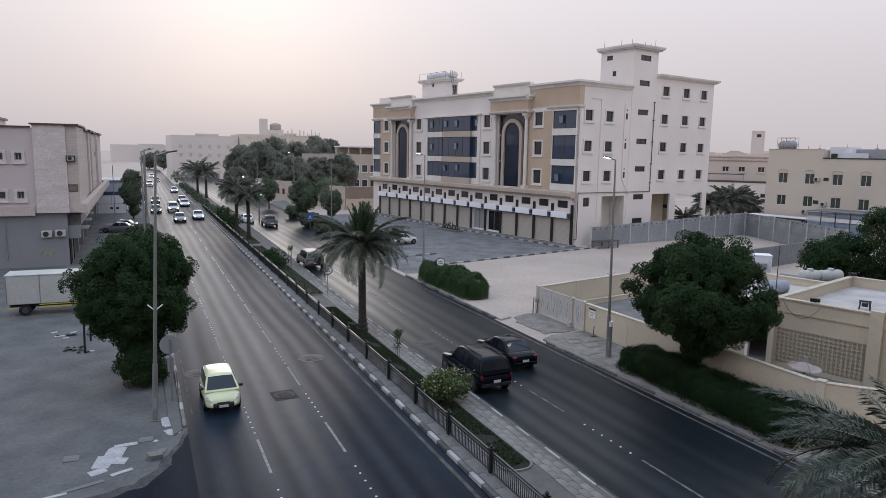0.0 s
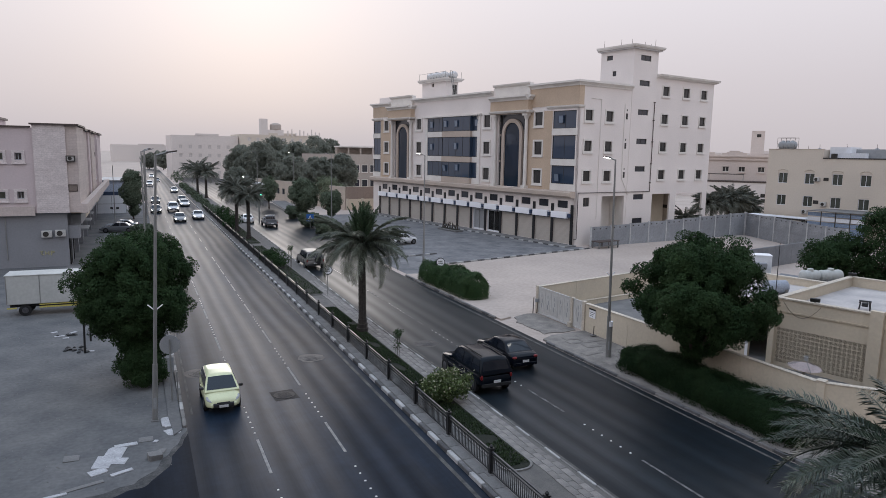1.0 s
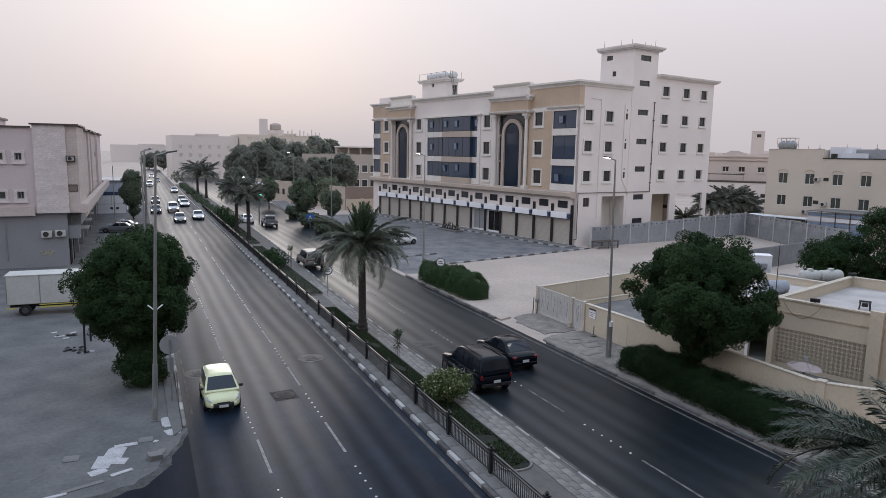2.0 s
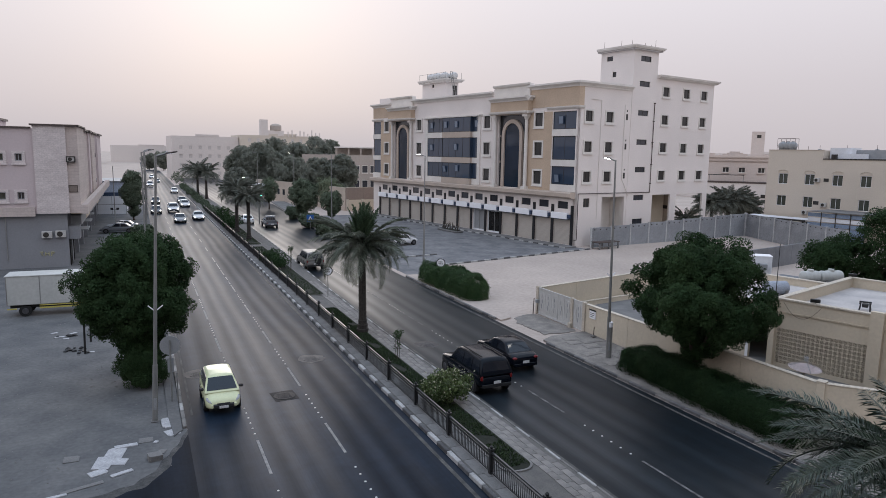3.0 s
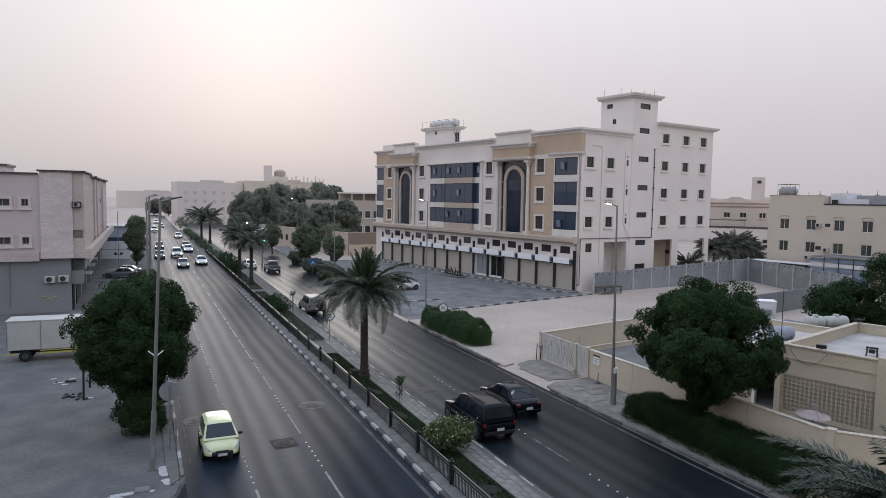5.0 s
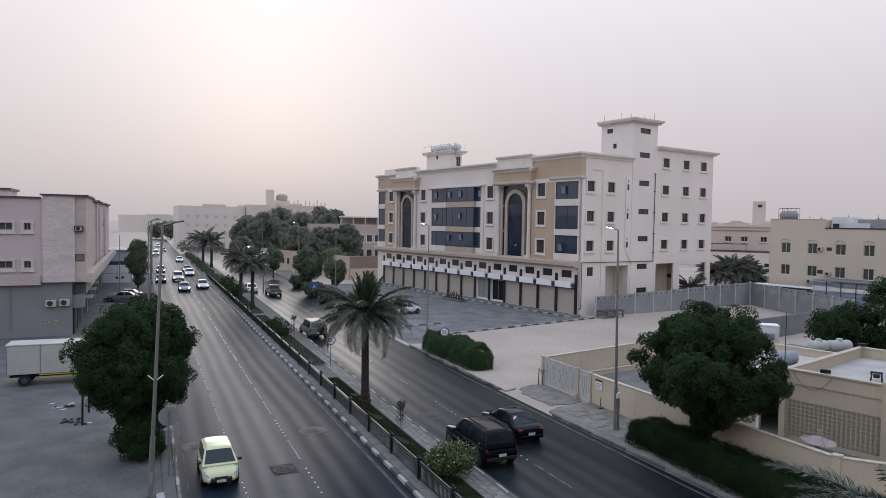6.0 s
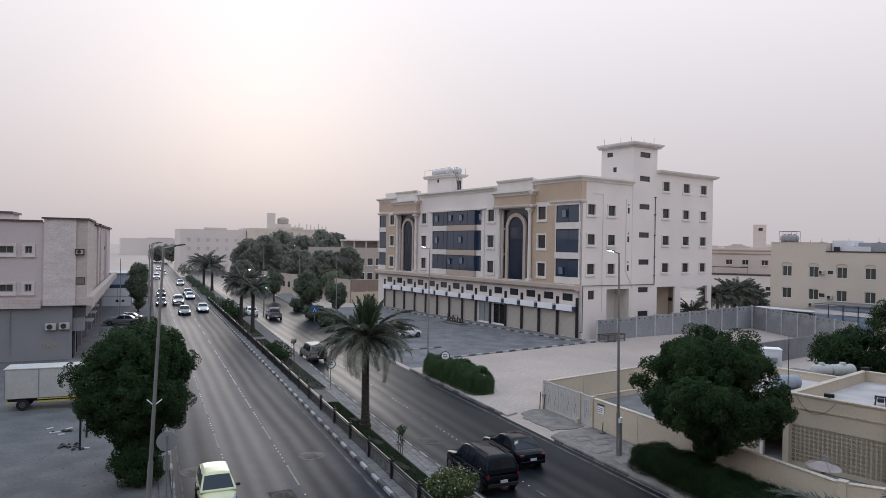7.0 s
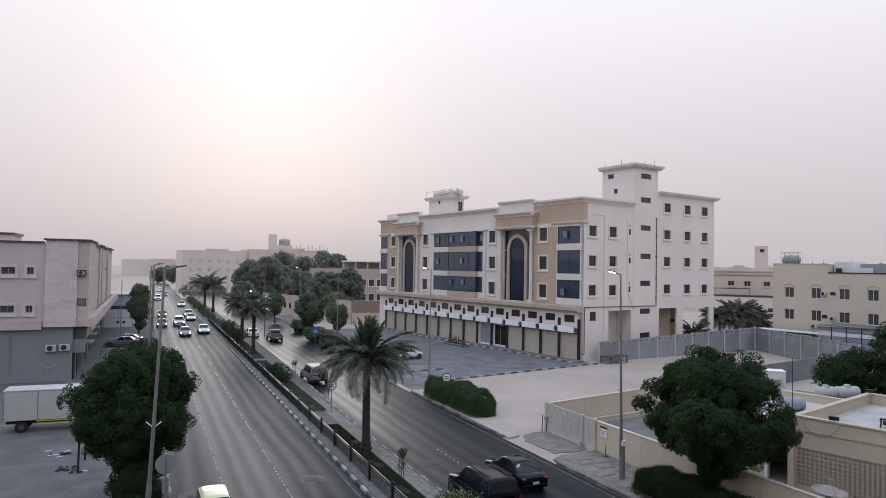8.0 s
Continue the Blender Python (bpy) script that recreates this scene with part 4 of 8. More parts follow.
# tall arched portals with columns
def portal(s, half):
    host = part("portal", boxed(0.26, 0.34, s - half + 0.005, s + half - 0.005, 7.3, 17.7), M_DARKGLASS, block, "dark glazed portal wall")
    for a in (-0.92, -0.84, 0.84, 0.92):
        part("mullion", boxed(0.2, 0.26, s + a * half - 0.03, s + a * half + 0.03, 7.3, 17.7), M_FRAME, host)
    for z in (10.8, 14.6):
        for k in (-1, 1):
            part("transom", boxed(0.2, 0.26, s + k * half * 0.96 - 0.18, s + k * half * 0.96 + 0.18, z, z + 0.3), M_LEDGE, host)
    # arch surround
    bm = bmesh.new()
    r0, r1, spring = half * 0.55, half * 0.73, 17.1 - half * 0.73
    ring = [(r, spring) for r in (1,)] and []
    inner = [(r0 * math.cos(radians(a)), spring + r0 * math.sin(radians(a))) for a in range(0, 181, 12)]
    outer = [(r1 * math.cos(radians(a)), spring + r1 * math.sin(radians(a))) for a in range(0, 181, 12)]
    inner, outer = [(r0, 7.3)] + inner + [(-r0, 7.3)], [(r1, 7.3)] + outer + [(-r1, 7.3)]
    for x in (-0.1, 0.255):
        ring.append(([bm.verts.new((x, s + a, z)) for a, z in inner], [bm.verts.new((x, s + a, z)) for a, z in outer]))
    (i0, o0), (i1, o1) = ring
    for k in range(len(i0) - 1):
        bm.faces.new((i0[k], i0[k + 1], o0[k + 1], o0[k]))
        bm.faces.new((i1[k], o1[k], o1[k + 1], i1[k + 1]))
        bm.faces.new((i0[k], i1[k], i1[k + 1], i0[k + 1]))
        bm.faces.new((o0[k], o0[k + 1], o1[k + 1], o1[k]))
    part("arch", bm, M_LEDGE, host, "tan stone arch surround")
    bm = bmesh.new()
    vs = [bm.verts.new((0.12, s + a * 0.995, z)) for a, z in inner]
    bm.faces.new(vs)
    bmesh.ops.solidify(bm, geom=bm.faces[:], thickness=0.02)
    part("pane", bm, M_BLUE, host)
    for k in (-1, 1):
        bm = bmesh.new()
        c = (-0.35, s + k * (half + 0.35))
        tube(bm, (*c, 7.6), (*c, 16.9), 0.28, 0.23, 14)
        box(bm, c[0] - 0.42, c[0] + 0.42, c[1] - 0.42, c[1] + 0.42, 7.22, 7.6)
        tube(bm, (*c, 16.9), (*c, 17.4), 0.24, 0.42, 14)
        box(bm, c[0] - 0.48, c[0] + 0.48, c[1] - 0.48, c[1] + 0.48, 17.4, 17.75)
        part("column", bm, M_TRIM, host, "cream column with capital")
    a0, a1 = s - half - 1.1, s + half + 1.0
    bm = boxed(-0.9, 0.0, a0, a1, 17.75, 20.2)
    part("entablature", bm, M_TAN, host, "tan entablature")
    for z, prof in ((18.05, SMALL), (20.05, CORNICE)):
        for q0, q1, out in (((-0.9, a0, z), (-0.9, a1, z), (-1, 0, 0)), ((-0.9, a0, z), (0, a0, z), (0, -1, 0)), ((-0.9, a1, z), (0, a1, z), (0, 1, 0))):
            part("cornice", run(bmesh.new(), prof, q0, q1, out), M_TRIM, host)
    part("raised_parapet", boxed(-0.35, 0.4, a0 + 0.3, a1 - 0.3, 20.2, 21.95), M_TRIM, host, "raised parapet over the portal")
    part("cornice", run(bmesh.new(), SMALL, (-0.35, a0 + 0.1, 21.9), (-0.35, a1 - 0.1, 21.9), (-1, 0, 0)), M_TRIM, host)


portal(13.0, 3.08)
portal(43.48, 2.9)

# the shops
shutter0 = pier0 = board0 = upper0 = None
for i, (a, b) in enumerate(zip(PIERS, PIERS[1:])):
    mid = (a + b) / 2
    if i in (4, 5):
        o = part("shop_entrance", frame_bm(3.2, 3.4, 0.22, 0.0, 0.12), M_SHED, block, "glazed shop entrance", m=pose(0.25, mid, 0.16, 0, 0, FACE_W))
        bm = bmesh.new()
        box(bm, -0.05, 0.05, 0, 0.1, 0.1, 3.3)
        part("mullion", bm, M_STEEL, o)
        # second entrance: opaque grey pane stands in for the lit room behind
        part("pane", boxed(-1.5, 1.5, 0.05, 0.065, 0.1, 3.3), M_SHOPGLASS if i == 4 else M_SIGNBACK, o)
    else:
        m = pose(0.1, mid, 0.16, 0, 0, FACE_W)
        if shutter0 is None:
            bm = bmesh.new()
            ribs = [(0.0 if k % 2 else -0.012, k * 0.078) for k in range(44)]
            run(bm, ribs + [(-0.08, 43 * 0.078), (-0.08, 0)], (-1.63, 0, 0), (1.63, 0, 0), (0, -1, 0))
            shutter0 = part("roller_shutter", bm, M_SHUTTER, block, "closed beige roller shutter", m=m)
        else:
            again(shutter0, block, m)
    m = pose(-0.02, mid + 0.05, 3.62, 0, 0, FACE_W)
    if board0 is None:
        board0 = part("sign_board", boxed(-1.55, 1.4, -0.6, -0.1, 0, 0.82, bevel=0.03), M_SIGNW, block, "blank white shop sign board", m=m)
        board1 = part("end_box", boxed(1.36, 1.75, -0.5, -0.12, 0.12, 0.62), M_SIGNB, board0)
        board2 = part("lamp_rail", boxed(-1.5, 1.35, -0.3, -0.01, -0.1, -0.01), M_SIGNB, board0)
    else:
        o = again(board0, block, m)
        again(board1, o, Matrix.Identity(4))
        again(board2, o, Matrix.Identity(4))
    m = pose(0, mid, 4.95, 0, 0, FACE_W)
    if upper0 is None:
        upper0 = part("fanlight", frame_bm(1.91, 0.97, 0.06, 0.1, 0.18), M_FRAME, block, m=m)
        upper1 = part("pane", boxed(-0.9, 0.9, 0.13, 0.15, 0.05, 0.92), M_DARKGLASS, upper0)
    else:
        again(upper1, again(upper0, block, m), Matrix.Identity(4))
for a in PIERS:
    m = pose(0, a, 0.15)
    if pier0 is None:
        pier0 = part("pier", boxed(-0.12, 0.02, -0.24, 0.24, 0, 5.3, bevel=0.02), M_BLACK, block, "black granite pier", m=m)
    else:
        again(pier0, block, m)
part("shop_backing", boxed(3.0, 3.1, 0.4, LEN - 0.4, 0, 6.3), M_FLOOR, block)
# stair tower above the roof
tower_wall = pierced(5.6, 26.55, 0.3, [(3.45, 4.55, 25.35, 26.0), (2.72, 3.4, 23.1, 23.8)], z0=20.9, axis="y")
part("tower_wall", tower_wall, M_WHITE, block, "white stair tower wall", m=pose(10.2, 0.25, 0))
part("tower_wall", boxed(10.5, 15.4, 5.55, 5.85, 20.9, 26.55), M_WHITE, block)
part("tower_wall", boxed(15.1, 15.4, 0.25, 5.55, 20.25, 26.55), M_WHITE, block)
part("tower_roof", boxed(9.8, 15.8, -0.45, 6.2, 26.55, 26.7), M_ROOF, block)
part("cornice", moulding(bmesh.new(), SMALL, [(15.8, 6.2), (15.8, -0.45), (9.8, -0.45), (9.8, 6.2)], 26.98), M_TRIM, block, "moulded cornice")
part("tower_roof", boxed(9.8, 15.8, -0.45, 6.2, 26.72, 27.1), M_TRIM, block)
for a, b in ((9.8, 0.1), (10.2, 5.4), (12.4, 0.0), (14.6, 0.0), (15.2, 1.2), (11, 3)):
    bm = bmesh.new()
    tube(bm, (a, b, 27.0), (a + 0.05, b, 27.9 + 0.3 * math.sin(a * 7)), 0.03, 0.02, 5)
    part("starter_bar", bm, M_PIPE, block)
win = window_kit(1.1, 0.65, 0.0, M_DARKGLASS)
win(block, pose(10.2, 0.25 + 4.0, 25.35, 0, 0, FACE_W))
win = window_kit(0.68, 0.7, 0.0, M_DARKGLASS)
win(block, pose(10.2, 0.25 + 3.06, 23.1, 0, 0, FACE_W))
# second roof room with water tanks
room = pierced(7.7, 24.75, 0.3, [(3.8, 4.5, 23.95, 24.55)], z0=20.2, axis="y")
part("roof_room_wall", room, M_WHITE, block, "white roof room wall", m=pose(5.6, 38.0, 0))
bm = bmesh.new()
box(bm, 5.9, 8.3, 38.0, 38.3, 20.2, 24.75)
box(bm, 5.9, 8.3, 45.4, 45.7, 20.2, 24.75)
box(bm, 8.0, 8.3, 38.3, 45.4, 20.2, 24.75)
part("roof_room_wall", bm, M_WHITE, block)
part("roof_room_roof", boxed(5.1, 8.8, 37.5, 46.2, 24.75, 25.3), M_TRIM, block)
part("cornice", moulding(bmesh.new(), SMALL, [(8.8, 46.2), (8.8, 37.5), (5.1, 37.5), (5.1, 46.2)], 25.18), M_TRIM, block, "moulded cornice")
part("roof_room_door", boxed(7.1, 7.95, 37.93, 38.0, 22.4, 24.2), M_FRAME, block)
bm = bmesh.new()
for k in (0.0, 0.45):
    tube(bm, (5.9 + k, 37.2, 26.5), (6.6 + k, 36.6, 20.9), 0.05, 0.05, 6)
for i in range(9):
    t = i / 9
    tube(bm, (5.9 + 0.7 * t, 37.2 - 0.6 * t, 26.5 - 5.6 * t), (6.35 + 0.7 * t, 37.2 - 0.6 * t, 26.5 - 5.6 * t), 0.03, 0.03, 5)
part("roof_ladder", bm, M_STEEL, block)


def water_tank(parent_m, r, l, label, group="roof water tanks", material=None):
    """A lying ribbed plastic tank on two saddles."""
    host = thing("water_tank", parent_m, label, "water tank", group)
    bm = bmesh.new()
    prof = [(-l / 2 - 0.15, 0.6)] + [(-l / 2 + l * k / 14, 1.0 if k % 4 < 2 else 0.95) for k in range(15)] + [(l / 2 + 0.15, 0.6)]
    rings = [[bm.verts.new((x, r * k * math.cos(a * math.tau / 18), r + 0.15 + r * k * math.sin(a * math.tau / 18))) for a in range(18)] for x, k in prof]
    for p, q in zip(rings, rings[1:]):
        for a in range(18):
            bm.faces.new((p[a], p[(a + 1) % 18], q[(a + 1) % 18], q[a]))
    bm.faces.new(rings[0])
    bm.faces.new(rings[-1][::-1])
    part("shell", bm, material or M_FARWHITE, host, smooth=True)
    for x in (-l / 3, l / 3):
        part("saddle", boxed(x - 0.1, x + 0.1, -r * 0.8, r * 0.8, 0, 0.45), M_STEEL, host)
    bm = bmesh.new()
    tube(bm, (0, 0, 2 * r + 0.1), (0, 0, 2 * r + 0.27), 0.25, 0.22, 12)
    part("lid", bm, material or M_FARWHITE, host)
    return host


bm = bmesh.new()
for a, b in ((5.2, 37.6), (5.2, 46.1), (8.7, 37.6), (5.2, 43.5)):
    tube(bm, (a, b, 25.25), (a, b, 26.5), 0.03, 0.03, 5)
tube(bm, (5.2, 37.6, 26.4), (5.2, 46.1, 26.4), 0.025, 0.025, 5)
part("roof_rail", bm, M_STEEL, block)
for a, b in ((6.6, 44.2), (6.4, 42.1), (6.6, 40.0), (7.6, 38.7)):
    water_tank(BLOCK @ pose(a, b, 25.3, 0, 0, 90), 0.56, 1.45, "pale round plastic water tank on the roof room")
# drain pipes on the side
bm = bmesh.new()
for p, q in (((15.05, -0.14, 19.5), (15.05, -0.14, 7.0)), ((15.05, -0.14, 7.0), (0.45, -0.14, 7.05)), ((0.45, -0.14, 7.05), (0.45, -0.14, 0.9)), ((0.45, -0.14, 0.9), (-0.1, -0.2, 0.9))):
    tube(bm, p, q, 0.05, 0.05, 7)
for z in (8.2, 10.9, 14.0, 17, 19.5):
    box(bm, 14.9, 15.2, -0.2, 0, z, z + 0.12)
part("drain_pipe", bm, M_PIPE, block, "brown drain pipe")
bm = bmesh.new()
tube(bm, (8.9, -0.06, 19), (8.9, -0.06, 9.0), 0.04, 0.04, 6)
tube(bm, (8.9, -0.06, 9.0), (10.4, -0.1, 6.6), 0.04, 0.04, 6)
tube(bm, (4.2, -0.06, 19.4), (4.2, -0.06, 3.5), 0.035, 0.035, 6)
tube(bm, (4.2, -0.06, 19.4), (2.3, -0.06, 19.45), 0.035, 0.035, 6)
part("conduit", bm, M_TRIM, block)
for z in (9.0, 13.0, 17.0):
    part("vent", boxed(9.25, 9.6, -0.02, 0.02, z, z + 0.8), M_FRAME, block)
    part("vent", boxed(9.35, 9.52, -0.02, 0.02, z + 1.1, z + 1.35), M_FRAME, block)
# raised walk before the shops
walk_top = part("shop_walk", boxed(-2.0, -0.005, -0.6, 52.5, -0.05, 0.15), M_CONC, None)
walk_top.matrix_basis = BLOCK
tagged(walk_top, "low concrete walk in front of the shops", "pavement", kind="structure")


# ---------------------------------------------------------------- boundary walls
def panel_wall(name, p0, p1, h, pitch, label, post_mat=None, panel_mat=None, rise=1.0):
    """Precast panels between posts."""
    length = math.hypot(p1[0] - p0[0], p1[1] - p0[1])
    host = thing(name, pose(p0[0], p0[1], 0, 0, 0, math.degrees(math.atan2(p1[1] - p0[1], p1[0] - p0[0]))), label, "wall", kind="structure")
    n = round(length / pitch)
    w = length / n
    panel = post = None
    for i in range(n + 1):
        if i < n:
            m = pose(w * (i + 0.5), 0, 0) @ Matrix.Diagonal((1, 1, 1 + (rise - 1) * (i + 0.5) / n, 1))
            if panel is None:
                bm = bmesh.new()
                for k in range(4):
                    box(bm, -w / 2 + 0.1, w / 2 - 0.1, -0.05, 0.05, h / 4 * k, h / 4 * (k + 1) - 0.012)
                panel = part("panel", bm, panel_mat or M_BLOCK, host, m=m)
                # flat dark boxes laid on the panel stand in for shaded holes
                bm = bmesh.new()
                for k in range(3):
                    box(bm, -w / 2 + 0.42 + k * w / 3.4, -w / 2 + 0.66 + k * w / 3.4, -0.053, 0.053, h - 0.38, h - 0.24)
                slots = part("vent_slots", bm, M_FRAME, host, "small dark slots", m=m)
            else:
                again(panel, host, m)
                again(slots, host, m)
        m = pose(w * i, 0, 0) @ Matrix.Diagonal((1, 1, 1 + (rise - 1) * (i + 0.4) / n, 1))
        if post is None:
            post = part("post", boxed(-0.1, 0.1, -0.11, 0.11, 0, h + 0.05, bevel=0.02), post_mat or M_POSTW, host, m=m)
        else:
            again(post, host, m)
    return host


panel_wall("site_wall", (54.2, 71.6), (86.6, 75.5), 2.6, 3.6, "grey precast panel wall with pale posts", rise=1.36)
panel_wall("site_wall_return", (86.7, 75.3), (79.1, 53.6), 3.5, 3.7, "grey precast panel wall turning towards the houses")

WALL_H = 2.1


def plain_wall(name, p0, p1, h, material, cap, label, t=0.22):
    length = math.hypot(p1[0] - p0[0], p1[1] - p0[1])
    host = thing(name, pose(p0[0], p0[1], 0, 0, 0, math.degrees(math.atan2(p1[1] - p0[1], p1[0] - p0[0]))), label, "wall", kind="structure")
    n = max(1, round(length / 4.2))
    w = length / n
    for i in range(n):
        part("wall_bay", boxed(w * i + 0.012, w * (i + 1) - 0.012, -t / 2, t / 2, 0, h), material, host)
    if cap:
        part("coping", boxed(-0.03, length + 0.03, -t / 2 - 0.04, t / 2 + 0.04, h, h + 0.06, bevel=0.015), cap, host, "pale coping")
    return host


plain_wall("yard_wall_front", (27.45, 36.3), (27.7, 19.3), WALL_H - 0.1, M_CREAM, M_CREAMTOP, "cream yard wall with pale coping along the pavement")
plain_wall("yard_wall_corner", (27.8, 19.2), (33.6, 12.6), WALL_H - 0.1, M_CREAM, M_CREAMTOP, "cream yard wall turning from the corner")
pier = thing("yard_wall_pier", pose(27.76, 19.26, 0, 0, 0, 20), "square cream pier where the yard wall turns", "pier", kind="structure")
part("pier_shaft", boxed(-0.17, 0.17, -0.17, 0.17, 0, WALL_H - 0.02), M_CREAM, pier)
part("pier_cap", boxed(-0.2, 0.2, -0.2, 0.2, WALL_H - 0.018, WALL_H + 0.04, bevel=0.012), M_CREAMTOP, pier)
plain_wall("yard_wall_back", (27.3, 42.4), (44.2, 46.2), WALL_H - 0.1, M_CREAM, M_CREAMTOP, "cream yard wall beside the sandy lot")
plain_wall("yard_kerb", (30.2, 42.9), (41, 44.6), 0.35, M_CREAM, M_CREAMTOP, "low planter wall inside the yard")

# white steel gate: wide leaf with slatted panels, and a small door beside it
gate = thing("yard_gate", pose(27.35, 42.3, 0, 0, 0, -90), "white painted steel double gate between posts", "gate")
part("gate_post", boxed(-0.12, 0.12, -0.12, 0.12, 0, 2.15), M_CREAMTOP, gate)
part("gate_post", boxed(4.35, 4.6, -0.12, 0.12, 0, 2.15), M_CREAMTOP, gate)
part("gate_post", boxed(5.75, 6.0, -0.12, 0.12, 0, 2.15), M_CREAMTOP, gate)
part("gate_frame", frame_bm(4.2, 2.0, 0.08, -0.04, 0.04), M_GATE, gate, m=pose(2.23, 0, 0.1))
for i in range(5):
    x = 0.2 + i * 0.82
    bm = boxed(x, x + 0.74, -0.015, 0.015, 0.2, 2.0)
    bmesh.ops.translate(bm, verts=bm.verts, vec=(0.05, 0, 0))
    leaf = part("gate_panel", bm, M_GATE, gate)
    part("inset_frame", frame_bm(0.44, 1.4, 0.06, -0.04, -0.016), M_GATE, leaf, m=pose(x + 0.42, 0, 0.42))
    for k, (dx, h) in enumerate(((-0.05, 0.34), (0.05, 0.30), (-0.03, 0.26))):
        part("scroll", boxed(x + 0.39 + dx, x + 0.45 + dx, -0.03, -0.016, 0.56 + k * 0.4, 0.56 + k * 0.4 + h, bevel=0.012), M_SIGNBACK, leaf)
    part("gate_stile", boxed(x - 0.03, x + 0.03, -0.035, 0.035, 0.15, 2.05), M_GATE, gate)
part("door_frame", frame_bm(1.1, 2.0, 0.07, -0.04, 0.04), M_GATE, gate, m=pose(5.18, 0, 0.1))
leaf = part("door_panel", boxed(4.7, 5.66, -0.015, 0.015, 0.2, 2.05), M_GATE, gate)
part("inset_frame", frame_bm(0.5, 1.4, 0.06, -0.04, -0.016), M_GATE, leaf, m=pose(5.18, 0, 0.42))
for k, dx in enumerate((-0.05, 0.04, -0.02)):
    part("scroll", boxed(5.15 + dx, 5.21 + dx, -0.03, -0.016, 0.56 + k * 0.4, 0.86 + k * 0.4, bevel=0.012), M_SIGNBACK, leaf)
part("foot_block", boxed(4.33, 4.62, -0.3, -0.121, 0, 0.4, bevel=0.03), M_CREAMTOP, gate, "white concrete foot block")
part("threshold", boxed(0.12, 4.35, -0.08, 0.08, 0.05, 0.1), M_GATE, gate)
stand = thing("standpipe", pose(26.95, 42.3, 0), "two thin dark water pipes with a valve box beside the gate", "pipe")
for k, (x, h) in enumerate(((0.0, 1.25), (0.28, 0.95))):
    part("pipe", tube(bmesh.new(), (x, -0.1 * k, 0), (x + 0.05, -0.1 * k, h), 0.035, 0.035, 7), M_PIPE, stand)
part("valve_box", boxed(0.15, 0.4, -0.25, 0.0, 0.9, 1.15, bevel=0.02), M_SIGNBACK, stand)
bollard = thing("pipe_bollard", pose(27.0, 34.9, 0.13), "short rusty pipe set in a concrete lump", "bollard")
part("base", boxed(-0.16, 0.16, -0.16, 0.16, 0, 0.12, bevel=0.04), M_KERBG, bollard)
part("pipe", tube(bmesh.new(), (0, 0, 0.1), (0.03, 0, 0.7), 0.028, 0.028, 8), M_PIPE, bollard)
# notice boards on the yard wall
notice = thing("notice_board", pose(27.33, 35.5, 1.45, 0, 0, -90) @ Matrix.Diagonal((0.7, 1, 0.7, 1)), "small white notice with dark heading on the wall", "sign")
part("board", boxed(-0.45, 0.45, -0.03, 0, -0.35, 0.4), M_SIGNW, notice)
part("heading", boxed(-0.5, 0.5, -0.05, -0.03, 0.42, 0.56), M_BLACK, notice)
for k in range(3):
    part("writing_bar", boxed(-0.35, 0.35 - 0.1 * k, -0.036, -0.031, 0.16 - 0.17 * k, 0.21 - 0.17 * k), M_IRON, notice)


# ---------------------------------------------------------------- cream house behind the wall
HOUSE = pose(33.4, 26.5, 0, 0, 0, -74.4)  # local x: along its front, local y: into the house
house = thing("cream_house", HOUSE, "single-storey cream house with white flat roof and pierced screen", "house")
FW, HD = 18.0, 11.5
part("wall", pierced(FW, 4.0, 0.25, [(0.22, 4.9, 0.25, 2.35)], axis="x"), M_CREAM, house, "cream front wall")
part("wall", boxed(0, 0.25, 0.25, HD, 0, 4.0), M_CREAM, house)
part("wall", boxed(0.25, FW, HD - 0.25, HD, 0, 4.0), M_CREAM, house)
part("wall", boxed(FW - 0.25, FW, 0.25, HD - 0.25, 0, 4.0), M_CREAM, house)
part("roof", boxed(0.25, FW - 0.25, 0.25, HD - 0.25, 3.2, 3.4), M_ROOF, house, "white coated flat roof")
part("band", boxed(-0.04, FW, -0.06, -0.001, 3.25, 3.33), M_BEIGE, house)
part("coping", boxed(-0.05, FW + 0.05, -0.08, 0.3, 4.0, 4.08), M_CREAMTOP, house)
part("coping", boxed(-0.05, 0.3, 0.3, HD, 4.0, 4.08), M_CREAMTOP, house)
part("coping", boxed(0.3, FW, HD - 0.3, HD + 0.05, 4.0, 4.08), M_CREAMTOP, house)
part("corner_pier", boxed(4.98, 5.6, -0.35, -0.001, 0, 4.25), M_CREAM, house)
part("corner_pier", boxed(-0.14, 0.18, -0.3, -0.065, 0, 3.9), M_CREAM, house)
# the screen of pierced blocks: each with a four-part star opening
# dark sheet added behind the blocks so that the openings read as shade
host = part("block_screen", boxed(0.2, 4.95, 0.2, 0.24, 0.2, 2.4), M_DARKGLASS, house, "screen of pierced decorative blocks")
GRID = 9
cell = 0.234 / GRID
star_holes = [(i * cell, (i + 1) * cell, j * cell, (j + 1) * cell) for j in range(1, GRID - 1) for i in range(1, GRID - 1) if abs(abs(i - 4) - abs(j - 4)) >= 1]
sb = pierced(0.234 - 0.003, 0.234 - 0.003, 0.06, star_holes, axis="x")
bmesh.ops.translate(sb, verts=sb.verts, vec=(-0.1155, -0.03, -0.1155))
block_piece = None
for i in range(20):
    for j in range(9):
        m = pose(0.337 + i * 0.234, 0.035, 0.367 + j * 0.2335)
        if block_piece is None:
            block_piece = part("screen_block", sb, M_CREAM, host, m=m)
        else:
            again(block_piece, host, m)
